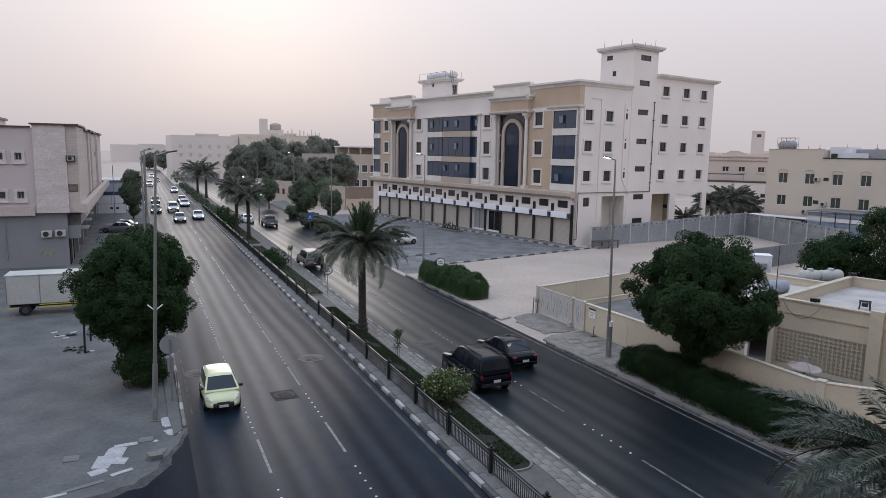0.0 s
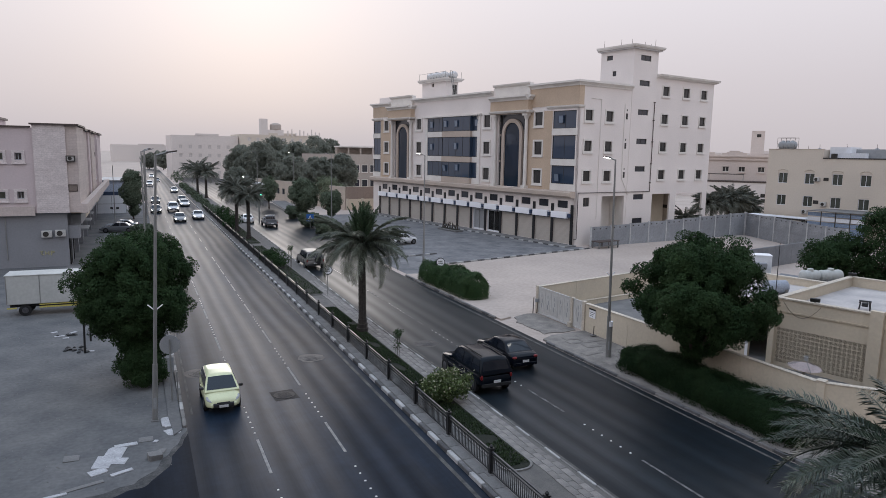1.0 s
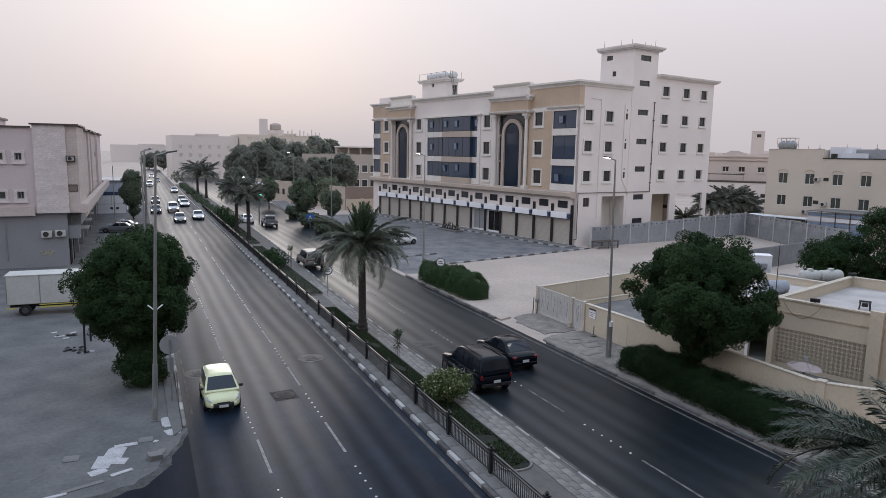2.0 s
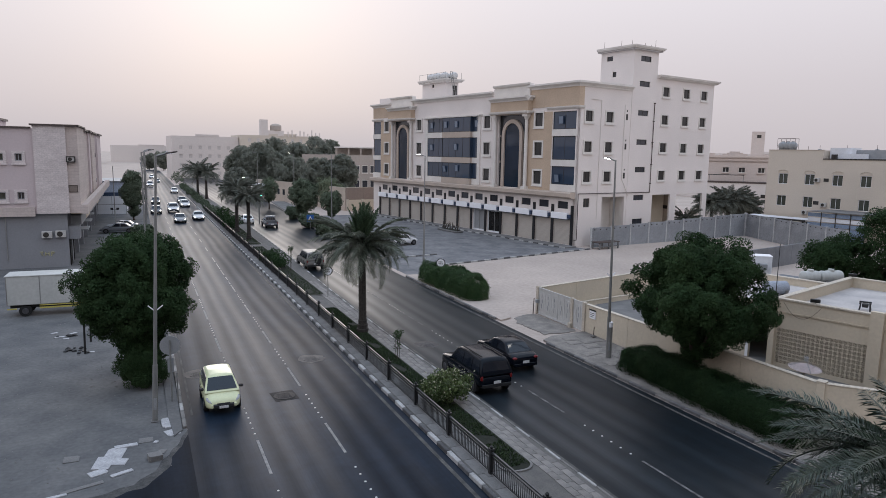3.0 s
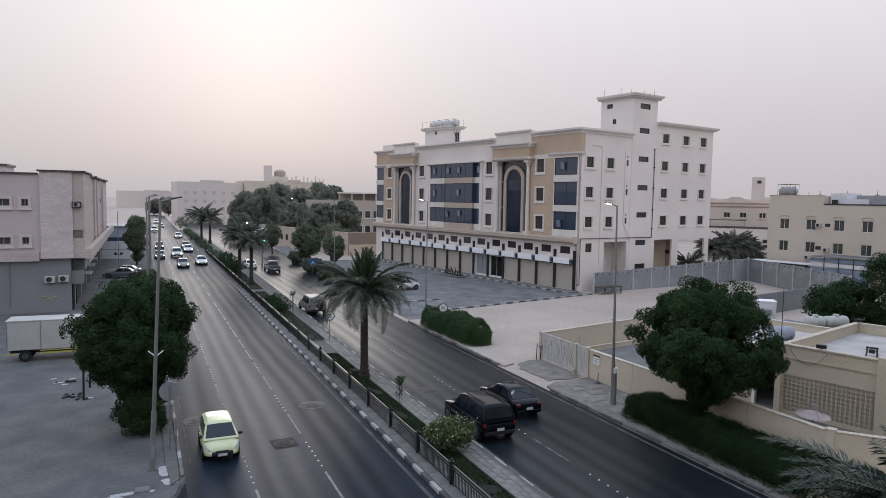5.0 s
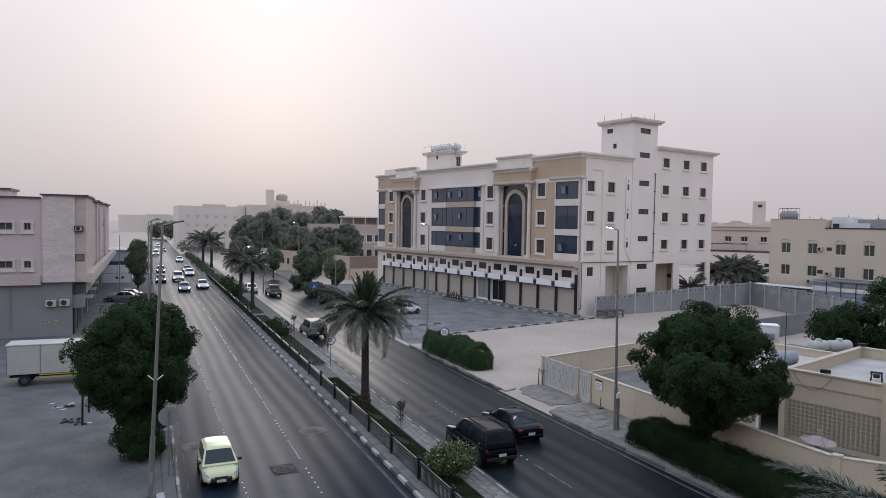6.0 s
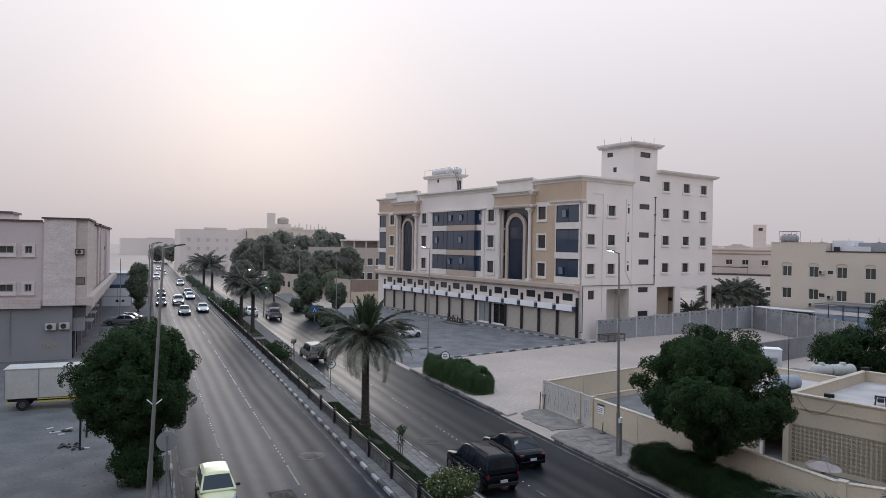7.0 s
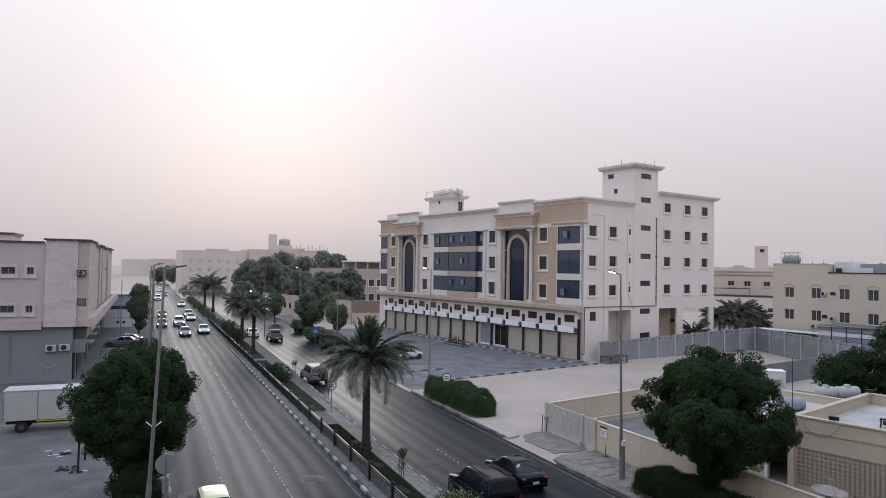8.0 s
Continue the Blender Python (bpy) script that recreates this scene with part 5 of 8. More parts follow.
# doorway and lower part north of the screen
north = thing("house_wing", HOUSE @ pose(-7.6, 0.6, 0), "lower cream wing with white roof and a dark doorway", "house")
part("wall", pierced(7.35, 3.5, 0.25, [(5.95, 7.25, 0, 2.75), (4.6, 5.6, 1.0, 2.3), (1.5, 3.0, 1.0, 2.2)], axis="x"), M_CREAM, north)
part("wall", boxed(0, 0.25, 0.25, 10, 0, 3.5), M_CREAM, north)
part("wall", boxed(0.25, 7.3, 9.75, 10, 0, 3.5), M_CREAM, north)
part("roof", boxed(0.25, 7.3, 0.25, 9.75, 2.9, 3.05), M_ROOF, north, "white coated flat roof")
part("coping", boxed(-0.05, 7.3, -0.05, 0.3, 3.5, 3.58), M_CREAMTOP, north)
part("coping", boxed(-0.05, 0.3, 0.3, 10.05, 3.5, 3.58), M_CREAMTOP, north)
part("coping", boxed(0.3, 7.3, 9.7, 10.05, 3.5, 3.58), M_CREAMTOP, north)
part("door_jamb", boxed(5.78, 5.949, -0.03, 0.25, 0, 2.75), M_SIGNW, north, "white door jamb")
win = window_kit(1.0, 1.3, 0.0, M_WINGLASS)
win(north, pose(5.1, 0, 1.0))
win = window_kit(1.5, 1.2, 0.0, M_WINGLASS)
win(north, pose(2.25, 0, 1.0))
# things on the roofs
for x, y, z in ((2.1, 0.1, 4.08), (0.2, HD - 0.2, 4.08)):
    o = thing("floodlight", HOUSE @ pose(x, y, z, 0, 0, 20) @ Matrix.Diagonal((0.6, 0.6, 0.6, 1)), "black floodlight clamped on the parapet", "floodlight", "floodlights")
    part("housing", boxed(-0.42, 0.42, -0.1, 0.05, 0.12, 0.5, m=pose(0, 0, 0, 25, 0, 0), bevel=0.02), M_IRON, o)
    part("bracket", boxed(-0.05, 0.05, -0.05, 0.05, 0, 0.25), M_IRON, o)
mast = thing("antenna_mast", HOUSE @ pose(-0.4, 0.9, 0), "thin dark mast beside the parapet", "mast")
bm = bmesh.new()
tube(bm, (0, 0, 2.5), (0, 0, 7.1), 0.03, 0.018, 7)
tube(bm, (0, 0, 2.5), (0, -0.3, 2.5), 0.03, 0.03, 6)
part("pole", bm, M_IRON, mast)
part("foot", boxed(-0.1, 0.1, -0.1, 0.1, 0, 2.55), M_CREAM, mast)
tank = thing("blue_tank", HOUSE @ pose(-2.5, 5.8, 3.05, 0, 0, 60), "grey-blue round tank lying on the roof", "water tank")
bm = bmesh.new()
tube(bm, (-0.7, 0, 0.5), (0.7, 0, 0.5), 0.45, 0.45, 20)
part("shell", bm, M_BLUETANK, tank)
for x in (-0.5, 0.5):
    part("saddle", boxed(x - 0.08, x + 0.08, -0.5, 0.5, 0, 0.4), M_STEEL, tank)
for x, y, w in ((3.4, 3.9, 0.55),):
    o = thing("roof_frame", HOUSE @ pose(x, y, 3.4, 0, 0, 15), "dark low steel frame standing on the white roof", "steel frame", "roof frames")
    bm = bmesh.new()
    for a in (-0.5, 0.5):
        for b in (-0.35, 0.35):
            tube(bm, (a * w, b, 0), (a * w * 0.8, b * 0.8, 0.5), 0.04, 0.03, 6)
        tube(bm, (a * w, -0.35, 0.45), (a * w, 0.35, 0.45), 0.035, 0.035, 6)
    tube(bm, (-0.55 * w, 0, 0.5), (0.55 * w, 0, 0.5), 0.05, 0.05, 6)
    part("frame_bars", bm, M_IRON, o)
    part("body", boxed(-0.3 * w, 0.3 * w, -0.2, 0.2, 0.2, 0.42, bevel=0.04), M_IRON, o)
outhouse = thing("rear_outhouse", HOUSE @ pose(-7.6, 11.6, 0), "plain grey outhouse behind the house", "house")
part("wall", boxed(0, 7.4, 0, 7.2, 0, 2.2), M_GREYBLOCK, outhouse)
part("roof", boxed(-0.05, 7.45, -0.05, 7.25, 2.2, 2.35), M_GREYBLOCK, outhouse)
for x, y, l in ((-4.3, 16.0, 1.3), (-3.4, 17.6, 1.75)):
    water_tank(HOUSE @ pose(x, y, 2.35, 0, 0, 62), 0.45, l, "grubby white plastic water tank behind the house", "house roof tanks", M_BOXW)
whitebox = thing("white_hut", pose(48.6, 40.4, 0, 0, 0, -40), "plain white hut behind the cream house", "hut")
part("hut_body", boxed(-0.8, 0.8, -0.7, 0.7, 0, 3.75), M_SHED, whitebox)
part("hut_roof", boxed(-0.83, 0.83, -0.73, 0.73, 3.75, 3.82), M_SIGNW, whitebox)
part("cooler", boxed(-0.6, 0.4, -1.1, -0.71, 2.7, 3.2, bevel=0.05), M_SIGNBACK, whitebox, "grey cooler box")
plain_wall("grey_lot_wall", (57.2, 50.3), (72.0, 53.6), 2.3, M_GREYBLOCK, None, "plain grey block wall across the sandy lot")
wire = thing("slack_cable", HOUSE @ pose(0, -0.012, 0), "thin dark cable hanging slack on the house front", "cable")
bm = bmesh.new()
for k in range(10):
    a, b = k / 10, (k + 1) / 10
    tube(bm, (0.5 + 2.0 * a, -0.08, 3.9 - 3.2 * a * (1 - a)), (0.5 + 2.0 * b, -0.08, 3.9 - 3.2 * b * (1 - b)), 0.012, 0.012, 5)
part("strand", bm, M_PIPE, wire)


def dish(m, r, label):
    host = thing("satellite_dish", m, label, "satellite dish", "satellite dishes")
    bm = bmesh.new()
    rings = []
    for k in range(6):
        rr = r * k / 5
        rings.append([bm.verts.new((rr * math.cos(a * math.tau / 24), rr * math.sin(a * math.tau / 24), 0.22 * r * (k / 5) ** 2)) for a in range(24)] if k else [bm.verts.new((0, 0, 0))])
    for a in range(24):
        b = (a + 1) % 24
        bm.faces.new((rings[0][0], rings[1][a], rings[1][b]))
        for k in range(1, 5):
            bm.faces.new((rings[k][a], rings[k + 1][a], rings[k + 1][b], rings[k][b]))
    bmesh.ops.solidify(bm, geom=bm.faces[:], thickness=0.02)
    part("reflector", bm, M_PINKDISH, host, smooth=True)
    for a in (90, 210, 330):
        part("strut", tube(bmesh.new(), (r * 0.9 * math.cos(radians(a)), r * 0.9 * math.sin(radians(a)), 0.18 * r), (0, 0, 0.75 * r), 0.018, 0.018, 5), M_STEEL, host)
    part("receiver", boxed(-0.09, 0.09, -0.09, 0.09, 0.7 * r, 0.95 * r), M_SIGNBACK, host)
    bm = bmesh.new()
    tube(bm, (0, 0, -1.9), (0, 0, 0.0), 0.07, 0.07, 10)
    part("stand", bm, M_STEEL, host)
    return host


dish(pose(28.75, 20.9, 1.95, 4, -2, 30), 0.74, "large pinkish-white satellite dish behind the yard wall")


# ---------------------------------------------------------------- pale yellow block of flats
YEL = pose(101.17, 39.5, 0, 0, 0, 10.5)
flats = thing("yellow_apartment_building", YEL, "pale yellow three-storey flats with arched green windows", "building")
COLS = (36.75, 32.55, 28.4, 24.45, 20.3, 16.2, 12)
yh = [(a - 0.75, a + 0.75, z, z + 1.65) for a in COLS for z in (0.8, 4.65, 8.15)]
part("wall", pierced(39.4, 12.1, 0.3, yh, axis="y"), M_YELLOW, flats, "pale yellow street front")
part("wall", boxed(0.3, 18, 39.1, 39.4, 0, 13.5), M_YELLOW, flats)
part("wall", boxed(17.7, 18, 0, 39.1, 0, 12.1), M_YELLOW, flats)
part("wall", boxed(0.3, 17.7, 0, 0.3, 0, 12.1), M_YELLOW, flats)
part("parapet", boxed(0, 0.3, 30.8, 39.4, 12.1, 13.5), M_YELLOW, flats)
part("parapet", boxed(0.3, 12, 30.8, 31.1, 11.9, 13.5), M_YELLOW, flats)
part("roof", boxed(0.3, 17.7, 0.3, 39.1, 11.7, 11.9), M_ROOF, flats)
part("coping", boxed(-0.06, 0.35, 30.75, 39.45, 13.5, 13.58), M_CREAMTOP, flats)
part("dark_coping", boxed(-0.1, 0.4, -0.05, 30.75, 12.1, 12.27), M_FRAME, flats, "dark coping strip")
part("roof_screen", boxed(2.4, 2.6, 4, 27.2, 11.9, 13.6), M_SIGNBACK, flats, "grey roof screen")
part("roof_room", boxed(1.6, 5.0, 27.6, 30.6, 11.9, 13.9), M_SHED, flats, "white roof room")
part("roof_box", boxed(0.9, 1.9, 25.2, 28.2, 11.9, 13.0), M_SHED, flats, "white roof box")
part("roof_box", boxed(0.8, 1.3, 29.3, 30.0, 11.9, 12.9), M_FRAME, flats, "dark roof unit")
part("roof_box", boxed(3.4, 5.5, 17.0, 21.0, 11.9, 14.1), M_SHED, flats, "white roof room")
win = window_kit(1.5, 1.65, 0.0, M_GREENGLASS, M_SHED)
arch0 = None
for a in COLS:
    for z in (0.8, 4.65, 8.15):
        o = win(flats, pose(0, a, z, 0, 0, FACE_W))
    m = pose(-0.01, a, 9.95, 0, 0, FACE_W)
    if arch0 is None:
        bm = bmesh.new()
        for k in range(8):
            t0, t1 = radians(10 + k * 20), radians(10 + (k + 1) * 20)
            tube(bm, (0.85 * math.cos(t0), -0.03, 0.42 * math.sin(t0)), (0.85 * math.cos(t1), -0.03, 0.42 * math.sin(t1)), 0.06, 0.06, 6)
        arch0 = part("arch_moulding", bm, M_CREAMTOP, flats, m=m)
    else:
        again(arch0, flats, m)


def ac_unit(m, label, group, w=0.95, h=0.7):
    o = thing("air_conditioner", m, label, "air conditioner", group)
    part("casing", boxed(-w / 2, w / 2, -0.38, -0.03, 0, h, bevel=0.02), M_AC, o)
    bm = bmesh.new()
    disc(bm, (-w * 0.08, -0.385, h / 2), (0, 1, 0), h * 0.4, 0.02)
    part("fan_grille", bm, M_FRAME, o, "dark round fan grille")
    for x in (-w / 3, w / 3):
        part("bracket", boxed(x - 0.02, x + 0.02, -0.38, 0, -0.06, -0.001), M_STEEL, o)
    return o


for a, z in ((31.3, 8.65), (32.75, 3.55), (30.0, 4.9)):
    ac_unit(YEL @ pose(0, a, z, 0, 0, FACE_W), "white split air conditioner on the yellow wall", "flats air conditioners", 0.85, 0.6)
# a small dark window and a dark window air conditioner, as flat panels
part("vent", boxed(-0.03, -0.001, 29.65, 30.4, 8.74, 9.24), M_FRAME, flats)
part("vent", boxed(-0.03, -0.001, 30.85, 31.67, 5.15, 5.7), M_FRAME, flats)
port = thing("lean_to_roof", YEL @ pose(-4.4, 30.4, 0), "low flat lean-to roof behind the panel wall", "lean-to")
part("roof_sheet", boxed(0, 3.2, 0, 10.0, 2.95, 3.05), M_SHED, port)
part("fascia", boxed(-0.05, -0.001, 0, 10.0, 2.72, 2.98), M_FRAME, port)
for k in range(5):
    part("post", boxed(0, 0.12, k * 2.4 + 0.1, k * 2.4 + 0.22, 0, 2.7), M_STEEL, port)
shed = thing("blue_awning", YEL @ pose(-6, 21.4, 0), "white metal awning over blue panels", "awning")
part("awning_roof", boxed(-0.2, 5.9, -0.2, 7.8, 4.5, 4.6), M_CONC, shed)
for k in range(4):
    for z in (0.3, 1.35, 2.4, 3.1, 3.8):
        part("panel", boxed(0.1, 0.16, 0.1 + 2 * k, 1.95 + 2 * k, z, z + (0.95 if z < 2 else 0.55)), M_SHED if z == 3.1 else M_SHEDBLUE, shed)
    part("post", boxed(0, 0.09, 2 * k - 0.04, 2 * k + 0.05, 0, 4.5), M_FRAME, shed)
# roof clutter
tk = thing("tank_rack", YEL @ pose(3, 38.0, 12.5) @ Matrix.Diagonal((0.7, 0.5, 0.8, 1)), "steel rack carrying grey water tanks", "tank rack")
bm = bmesh.new()
for a in (-2.9, 0, 2.9):
    for b in (-0.8, 0.8):
        tube(bm, (b, a, 0), (b, a, 3.6), 0.05, 0.05, 6)
for b in (-0.8, 0.8):
    tube(bm, (b, -2.9, 3.6), (b, 2.9, 3.6), 0.05, 0.05, 6)
    tube(bm, (b, -2.9, 1.2), (b, 2.9, 1.2), 0.05, 0.05, 6)
part("rack", bm, M_PIPE, tk)
for a in (-1.6, 0, 1.6):
    water_tank(YEL @ pose(3, 38.0 + a * 0.5, 13.5), 0.6, 0.9, "grey round roof water tank in a rack", "flats roof tanks", M_SIGNBACK)
for k in range(18):
    a = 5 + k * 1.85
    o = thing("antenna", YEL @ pose(2.8 + (k * 37 % 5), a, 11.9, 0, 0, k * 47 % 60), "small grey aerial and dish on the roof", "aerial", "roof aerials")
    top = 1.5 + 0.5 * math.sin(k * 3)
    bm = bmesh.new()
    tube(bm, (0, 0, 0), (0, 0, top), 0.035, 0.03, 5)
    tube(bm, (0, 0, top * 0.8), (-0.25, 0.1, top + 0.5), 0.03, 0.02, 5)
    part("aerial_mast", bm, M_PIPE, o)
    bm = bmesh.new()
    tube(bm, (-0.05, 0, top * 0.75), (-0.16, 0, top * 0.75 + 0.08), 0.2, 0.42, 12)
    part("dish", bm, M_SIGNBACK, o, "grey dish")


# ---------------------------------------------------------------- villa behind, with moulded parapet
VIL = pose(108.0, 104.5, 0, 0, 0, -48.4)
villa = thing("pale_villa", VIL, "dusty cream villa with stepped parapet and roof tower", "house")
part("wall", pierced(16, 12.3, 0.3, [(a, a + 1.25, 9.2, 10.25) for a in (2.8, 5.85, 9.45)], axis="x"), M_VILLA, villa)
part("wall", boxed(0, 0.3, 0.3, 14, 0, 12.3), M_VILLA, villa)
part("wall", boxed(15.7, 16, 0.3, 14, 0, 12.3), M_VILLA, villa)
part("wall", boxed(0.3, 15.7, 13.7, 14, 0, 12.3), M_VILLA, villa)
part("roof", boxed(0.3, 15.7, 0.3, 13.7, 11.9, 12.1), M_ROOF, villa)
bm = bmesh.new()
for a0, a1, h in ((0, 1.2, 0.8), (1.2, 2.6, 0.35), (2.6, 3.4, 0.7), (3.4, 3.9, 0.9), (3.9, 5.9, 1.15), (5.9, 6.5, 0.9), (6.5, 7.3, 0.7), (7.3, 8.6, 0.35), (8.6, 16, 0.55)):
    box(bm, a0, a1, -0.05, 0.3, 12.3, 12.3 + h)
part("parapet", bm, M_VILLA, villa)
for z in (12.25, 11.6):
    part("cornice", run(bmesh.new(), SMALL, (0, 0, z), (16, 0, z), (0, -1, 0)), M_VILLA, villa)
part("roof_tower", boxed(7.9, 10.4, 6, 9, 12.1, 17.7), M_VILLA, villa)
part("roof_tower_vent", boxed(8.9, 9.7, 5.95, 5.999, 16.4, 17.0), M_FRAME, villa)
win = window_kit(1.25, 1.05, 0.1, M_WINGLASS, M_TRIM, M_VILLA)
for a in (2.8, 5.85, 9.45):
    win(villa, pose(a + 0.625, 0, 9.2))
part("canopy", boxed(0.3, 7.0, -4.9, -3.4, 8.72, 8.84), M_FRAME, villa, "thin dark canopy over the terrace")
for x in (0.5, 6.8):
    part("canopy_post", boxed(x, x + 0.12, -4.7, -4.58, 7.46, 8.7), M_STEEL, villa)
for x, z in ((8.2, 4.6), (10.2, 4.4), (10.3, 3.4)):
    part("vent", boxed(x, x + 0.8, -5.04, -5.001, z, z + 0.7), M_FRAME, villa, "small dark window")
part("annex", boxed(-1, 11, -5, -0.5, 0, 7.2), M_WHITE, villa, "white lower annex")
part("annex_cap", boxed(-1.1, 11.1, -5.1, -0.5, 7.2, 7.45), M_PIPE, villa)


# ---------------------------------------------------------------- corner block across the road
LB = pose(-6.4, 76.5, 0)
left = thing("corner_building", LB, "three-storey building, lilac render and split stone over grey shops", "building")
# ground storey: grey wall set back below the overhanging floors
part("wall", boxed(-30, -0.3, 0.0, 0.3, 0, 5.45), M_GREYWALL, left, "grey painted ground storey wall")
part("wall", boxed(-30, -1.0, 0.3, 60, 0, 5.3), M_GREYWALL, left)
# upper storeys
lh = [(a - w / 2, a + w / 2, z, z + 0.7) for a, w in ((25.9, 0.6), (24.05, 1.2), (18, 1.2)) for z in (6.88, 10.62)]
up_wall = pierced(27.2, 13.75, 0.3, lh, z0=5.45, axis="x")
part("wall", up_wall, M_LILAC, left, "lilac rendered upper wall", m=pose(-30, -0.3, 0))
part("corner_pier", boxed(-2.8, 0.0, -0.55, 0.5, 5.45, 14.05), M_STONEW, left, "white split stone corner")
part("corner_pier", boxed(0.0, 1.0, -0.35, 9.0, 5.45, 14.05), M_PINK, left, "pinkish stone corner bay")
part("corner_coping", boxed(-3.0, 1.2, -0.75, 9.2, 14.05, 14.2), M_PIPE, left)
part("coping", boxed(-30, -3.0, -0.5, 0.4, 13.75, 13.9), M_PIPE, left)
part("wall", boxed(-30, -0.0, 0.5, 60, 5.45, 13.6), M_LILAC, left)
for y0, y1, x1 in ((9.3, 14, 0.2), (18, 24.5, 0.35), (24.5, 27, 0.55), (33, 42, 0.4), (46, 57, 0.5)):
    part("stone_bay", boxed(0.001, x1, y0, y1, 5.45, 14.0), M_PINK if x1 < 0.5 else M_LILAC, left, "pinkish stone bay")
    part("bay_coping", boxed(-0.3, x1 + 0.3, y0 - 0.3, y1 + 0.3, 14.0, 14.25), M_PIPE, left)
part("parapet_block", boxed(-11, -6.3, 4, 9, 13.6, 14.6), M_LILAC, left, "roof room")
part("parapet_block_cap", boxed(-11.2, -6.1, 3.8, 9.2, 14.6, 14.82), M_PIPE, left)
part("balcony", boxed(1.001, 1.6, -0.35, 58, 5.35, 6.3), M_PINK, left, "long cream balcony front over the shops")
part("balcony_floor", boxed(0.0, 1.0, 0.5, 58, 5.3, 5.44), M_CREAM, left)
part("fascia", boxed(-30, -3.0, -0.45, -0.301, 5.2, 6.1), M_PINK, left, "pinkish band below the upper storeys")
# shop awnings and piers along the road side
for k in range(7):
    y = 2.5 + k * 7.5
    part("shop_pier", boxed(-0.9, -0.2, y, y + 0.7, 0, 5.3), M_GREYWALL, left, "grey pier")
    part("shop_glass", boxed(-0.99, -0.9, y + 0.75, y + 7.4, 0.3, 3.4), M_DARKGLASS, left)
    part("shop_sign", boxed(-0.95, 0.7, y + 0.7, y + 7.3, 3.9, 4.9), M_CREAM if k % 3 == 1 else M_SIGNBACK, left, "faded shop sign box")
part("sign_box", boxed(-0.3, 0.7, 0.35, 2.3, 2.75, 4.05), M_GREYWALL, left, "grey box over the corner shop door")
for y in (0.9, 1.9, 3.1, 4.6):
    part("door_slot", boxed(-0.3, -0.22, y, y + 0.55, 0.0, 2.7), M_IRON, left, "dark shop doorway")
for k in range(3):
    part("canopy", boxed(-0.2, 1.1 - 0.2 * k, 6.0 + 8 * k, 9.5 + 8 * k, 3.0, 3.12, m=pose(0, 0, 0.1 * k)), M_SIGNBACK, left, "thin shop canopy")
for w, cols, pane_mat in ((0.6, (25.9,), M_WINGLASS), (1.2, (24.05, 18), M_GREENGLASS)):
    win = window_kit(w, 0.7, 0.25, pane_mat, M_SIGNBACK, M_STONEW)
    for a in cols:
        for z in (6.88, 10.62):
            win(left, pose(-30 + a, -0.3, z))
for z in (6.7, 10.55):
    part("small_window", boxed(0.401, 0.44, 40.2, 41.4, z, z + 0.6), M_DARKGLASS, left, "small dark window")
ac_unit(LB @ pose(0.6, 8.5, 6.3, 0, 0, 90), "white air conditioner standing behind the balcony front", "corner building air conditioners", 0.9, 0.6)
bm = bmesh.new()
tube(bm, (-13.2, -0.08, 0.2), (-13.2, -0.08, 5.3), 0.06, 0.06, 7)
tube(bm, (-5.6, -0.08, 0.8), (-5.6, -0.08, 5.3), 0.04, 0.04, 7)
part("downpipe", bm, M_STEEL, left)
ac_unit(LB @ pose(-2.15, -0.0, 3.0), "white outdoor air conditioner unit on the grey wall", "corner building air conditioners", 0.92, 0.66)
ac_unit(LB @ pose(-0.95, -0.0, 3.05), "white outdoor air conditioner unit on the grey wall", "corner building air conditioners", 0.92, 0.66)
o = ac_unit(LB @ pose(0.35, -0.35, 10.6), "window air conditioner in a dark metal sleeve", "window air conditioners", 0.64, 0.44)
part("sleeve", frame_bm(0.8, 0.58, 0.07, -0.45, -0.001), M_FRAME, o, "dark metal sleeve", m=pose(0, 0, -0.07))
graf = thing("spray_mark", LB @ pose(-2.9, 0.0, 1.15), "yellow spray-painted scrawl on the grey wall", "graffiti")
bm = bmesh.new()
for x0, z0, x1, z1 in ((0, 0.42, 0.3, 0.44), (0.3, 0.44, 0.12, 0.22), (0.12, 0.22, 0.34, 0.05), (0.5, 0.42, 0.5, 0.03), (0.5, 0.22, 0.8, 0.24), (0.8, 0.44, 0.8, 0.03), (1.0, 0.42, 1.02, 0.0), (1.02, 0.42, 1.3, 0.36), (1.3, 0.36, 1.04, 0.2)):
    tube(bm, (x0, -0.004, z0), (x1, -0.004, z1), 0.06, 0.06, 6)
part("scrawl", bm, M_FADEDY, graf)
notch = thing("wall_recess", LB @ pose(0.4, -0.351, 7.6), "square blocked opening in pinkish stone", "opening")
part("backing", boxed(-0.36, 0.36, -0.02, 0.0, 0, 0.6), M_BROWN, notch)
part("surround", frame_bm(0.84, 0.72, 0.06, -0.06, 0.0), M_PIPE, notch, m=pose(0, 0, -0.06))

# white sheet-metal shed with a blue band further along
shed2 = thing("metal_shed", pose(-9.5, 136, 0), "white sheet-metal shed with blue band", "shed")
part("shed_body", boxed(0, 7.3, 0, 14, 0, 3.3), M_SHED, shed2)
part("dark_band", boxed(-0.02, 7.32, -0.03, 14.02, 3.3, 3.95), M_SIGNB, shed2, "dark navy band")
part("upper", boxed(0.2, 7.0, 0.3, 13.7, 3.95, 5.9), M_PALEBLUE, shed2, "pale blue upper sheeting")
for k in range(4):
    part("sheet_seam", boxed(0.1 + k * 2.36, 0.16 + k * 2.36, -0.025, -0.001, 0, 3.28), M_STEEL, shed2)
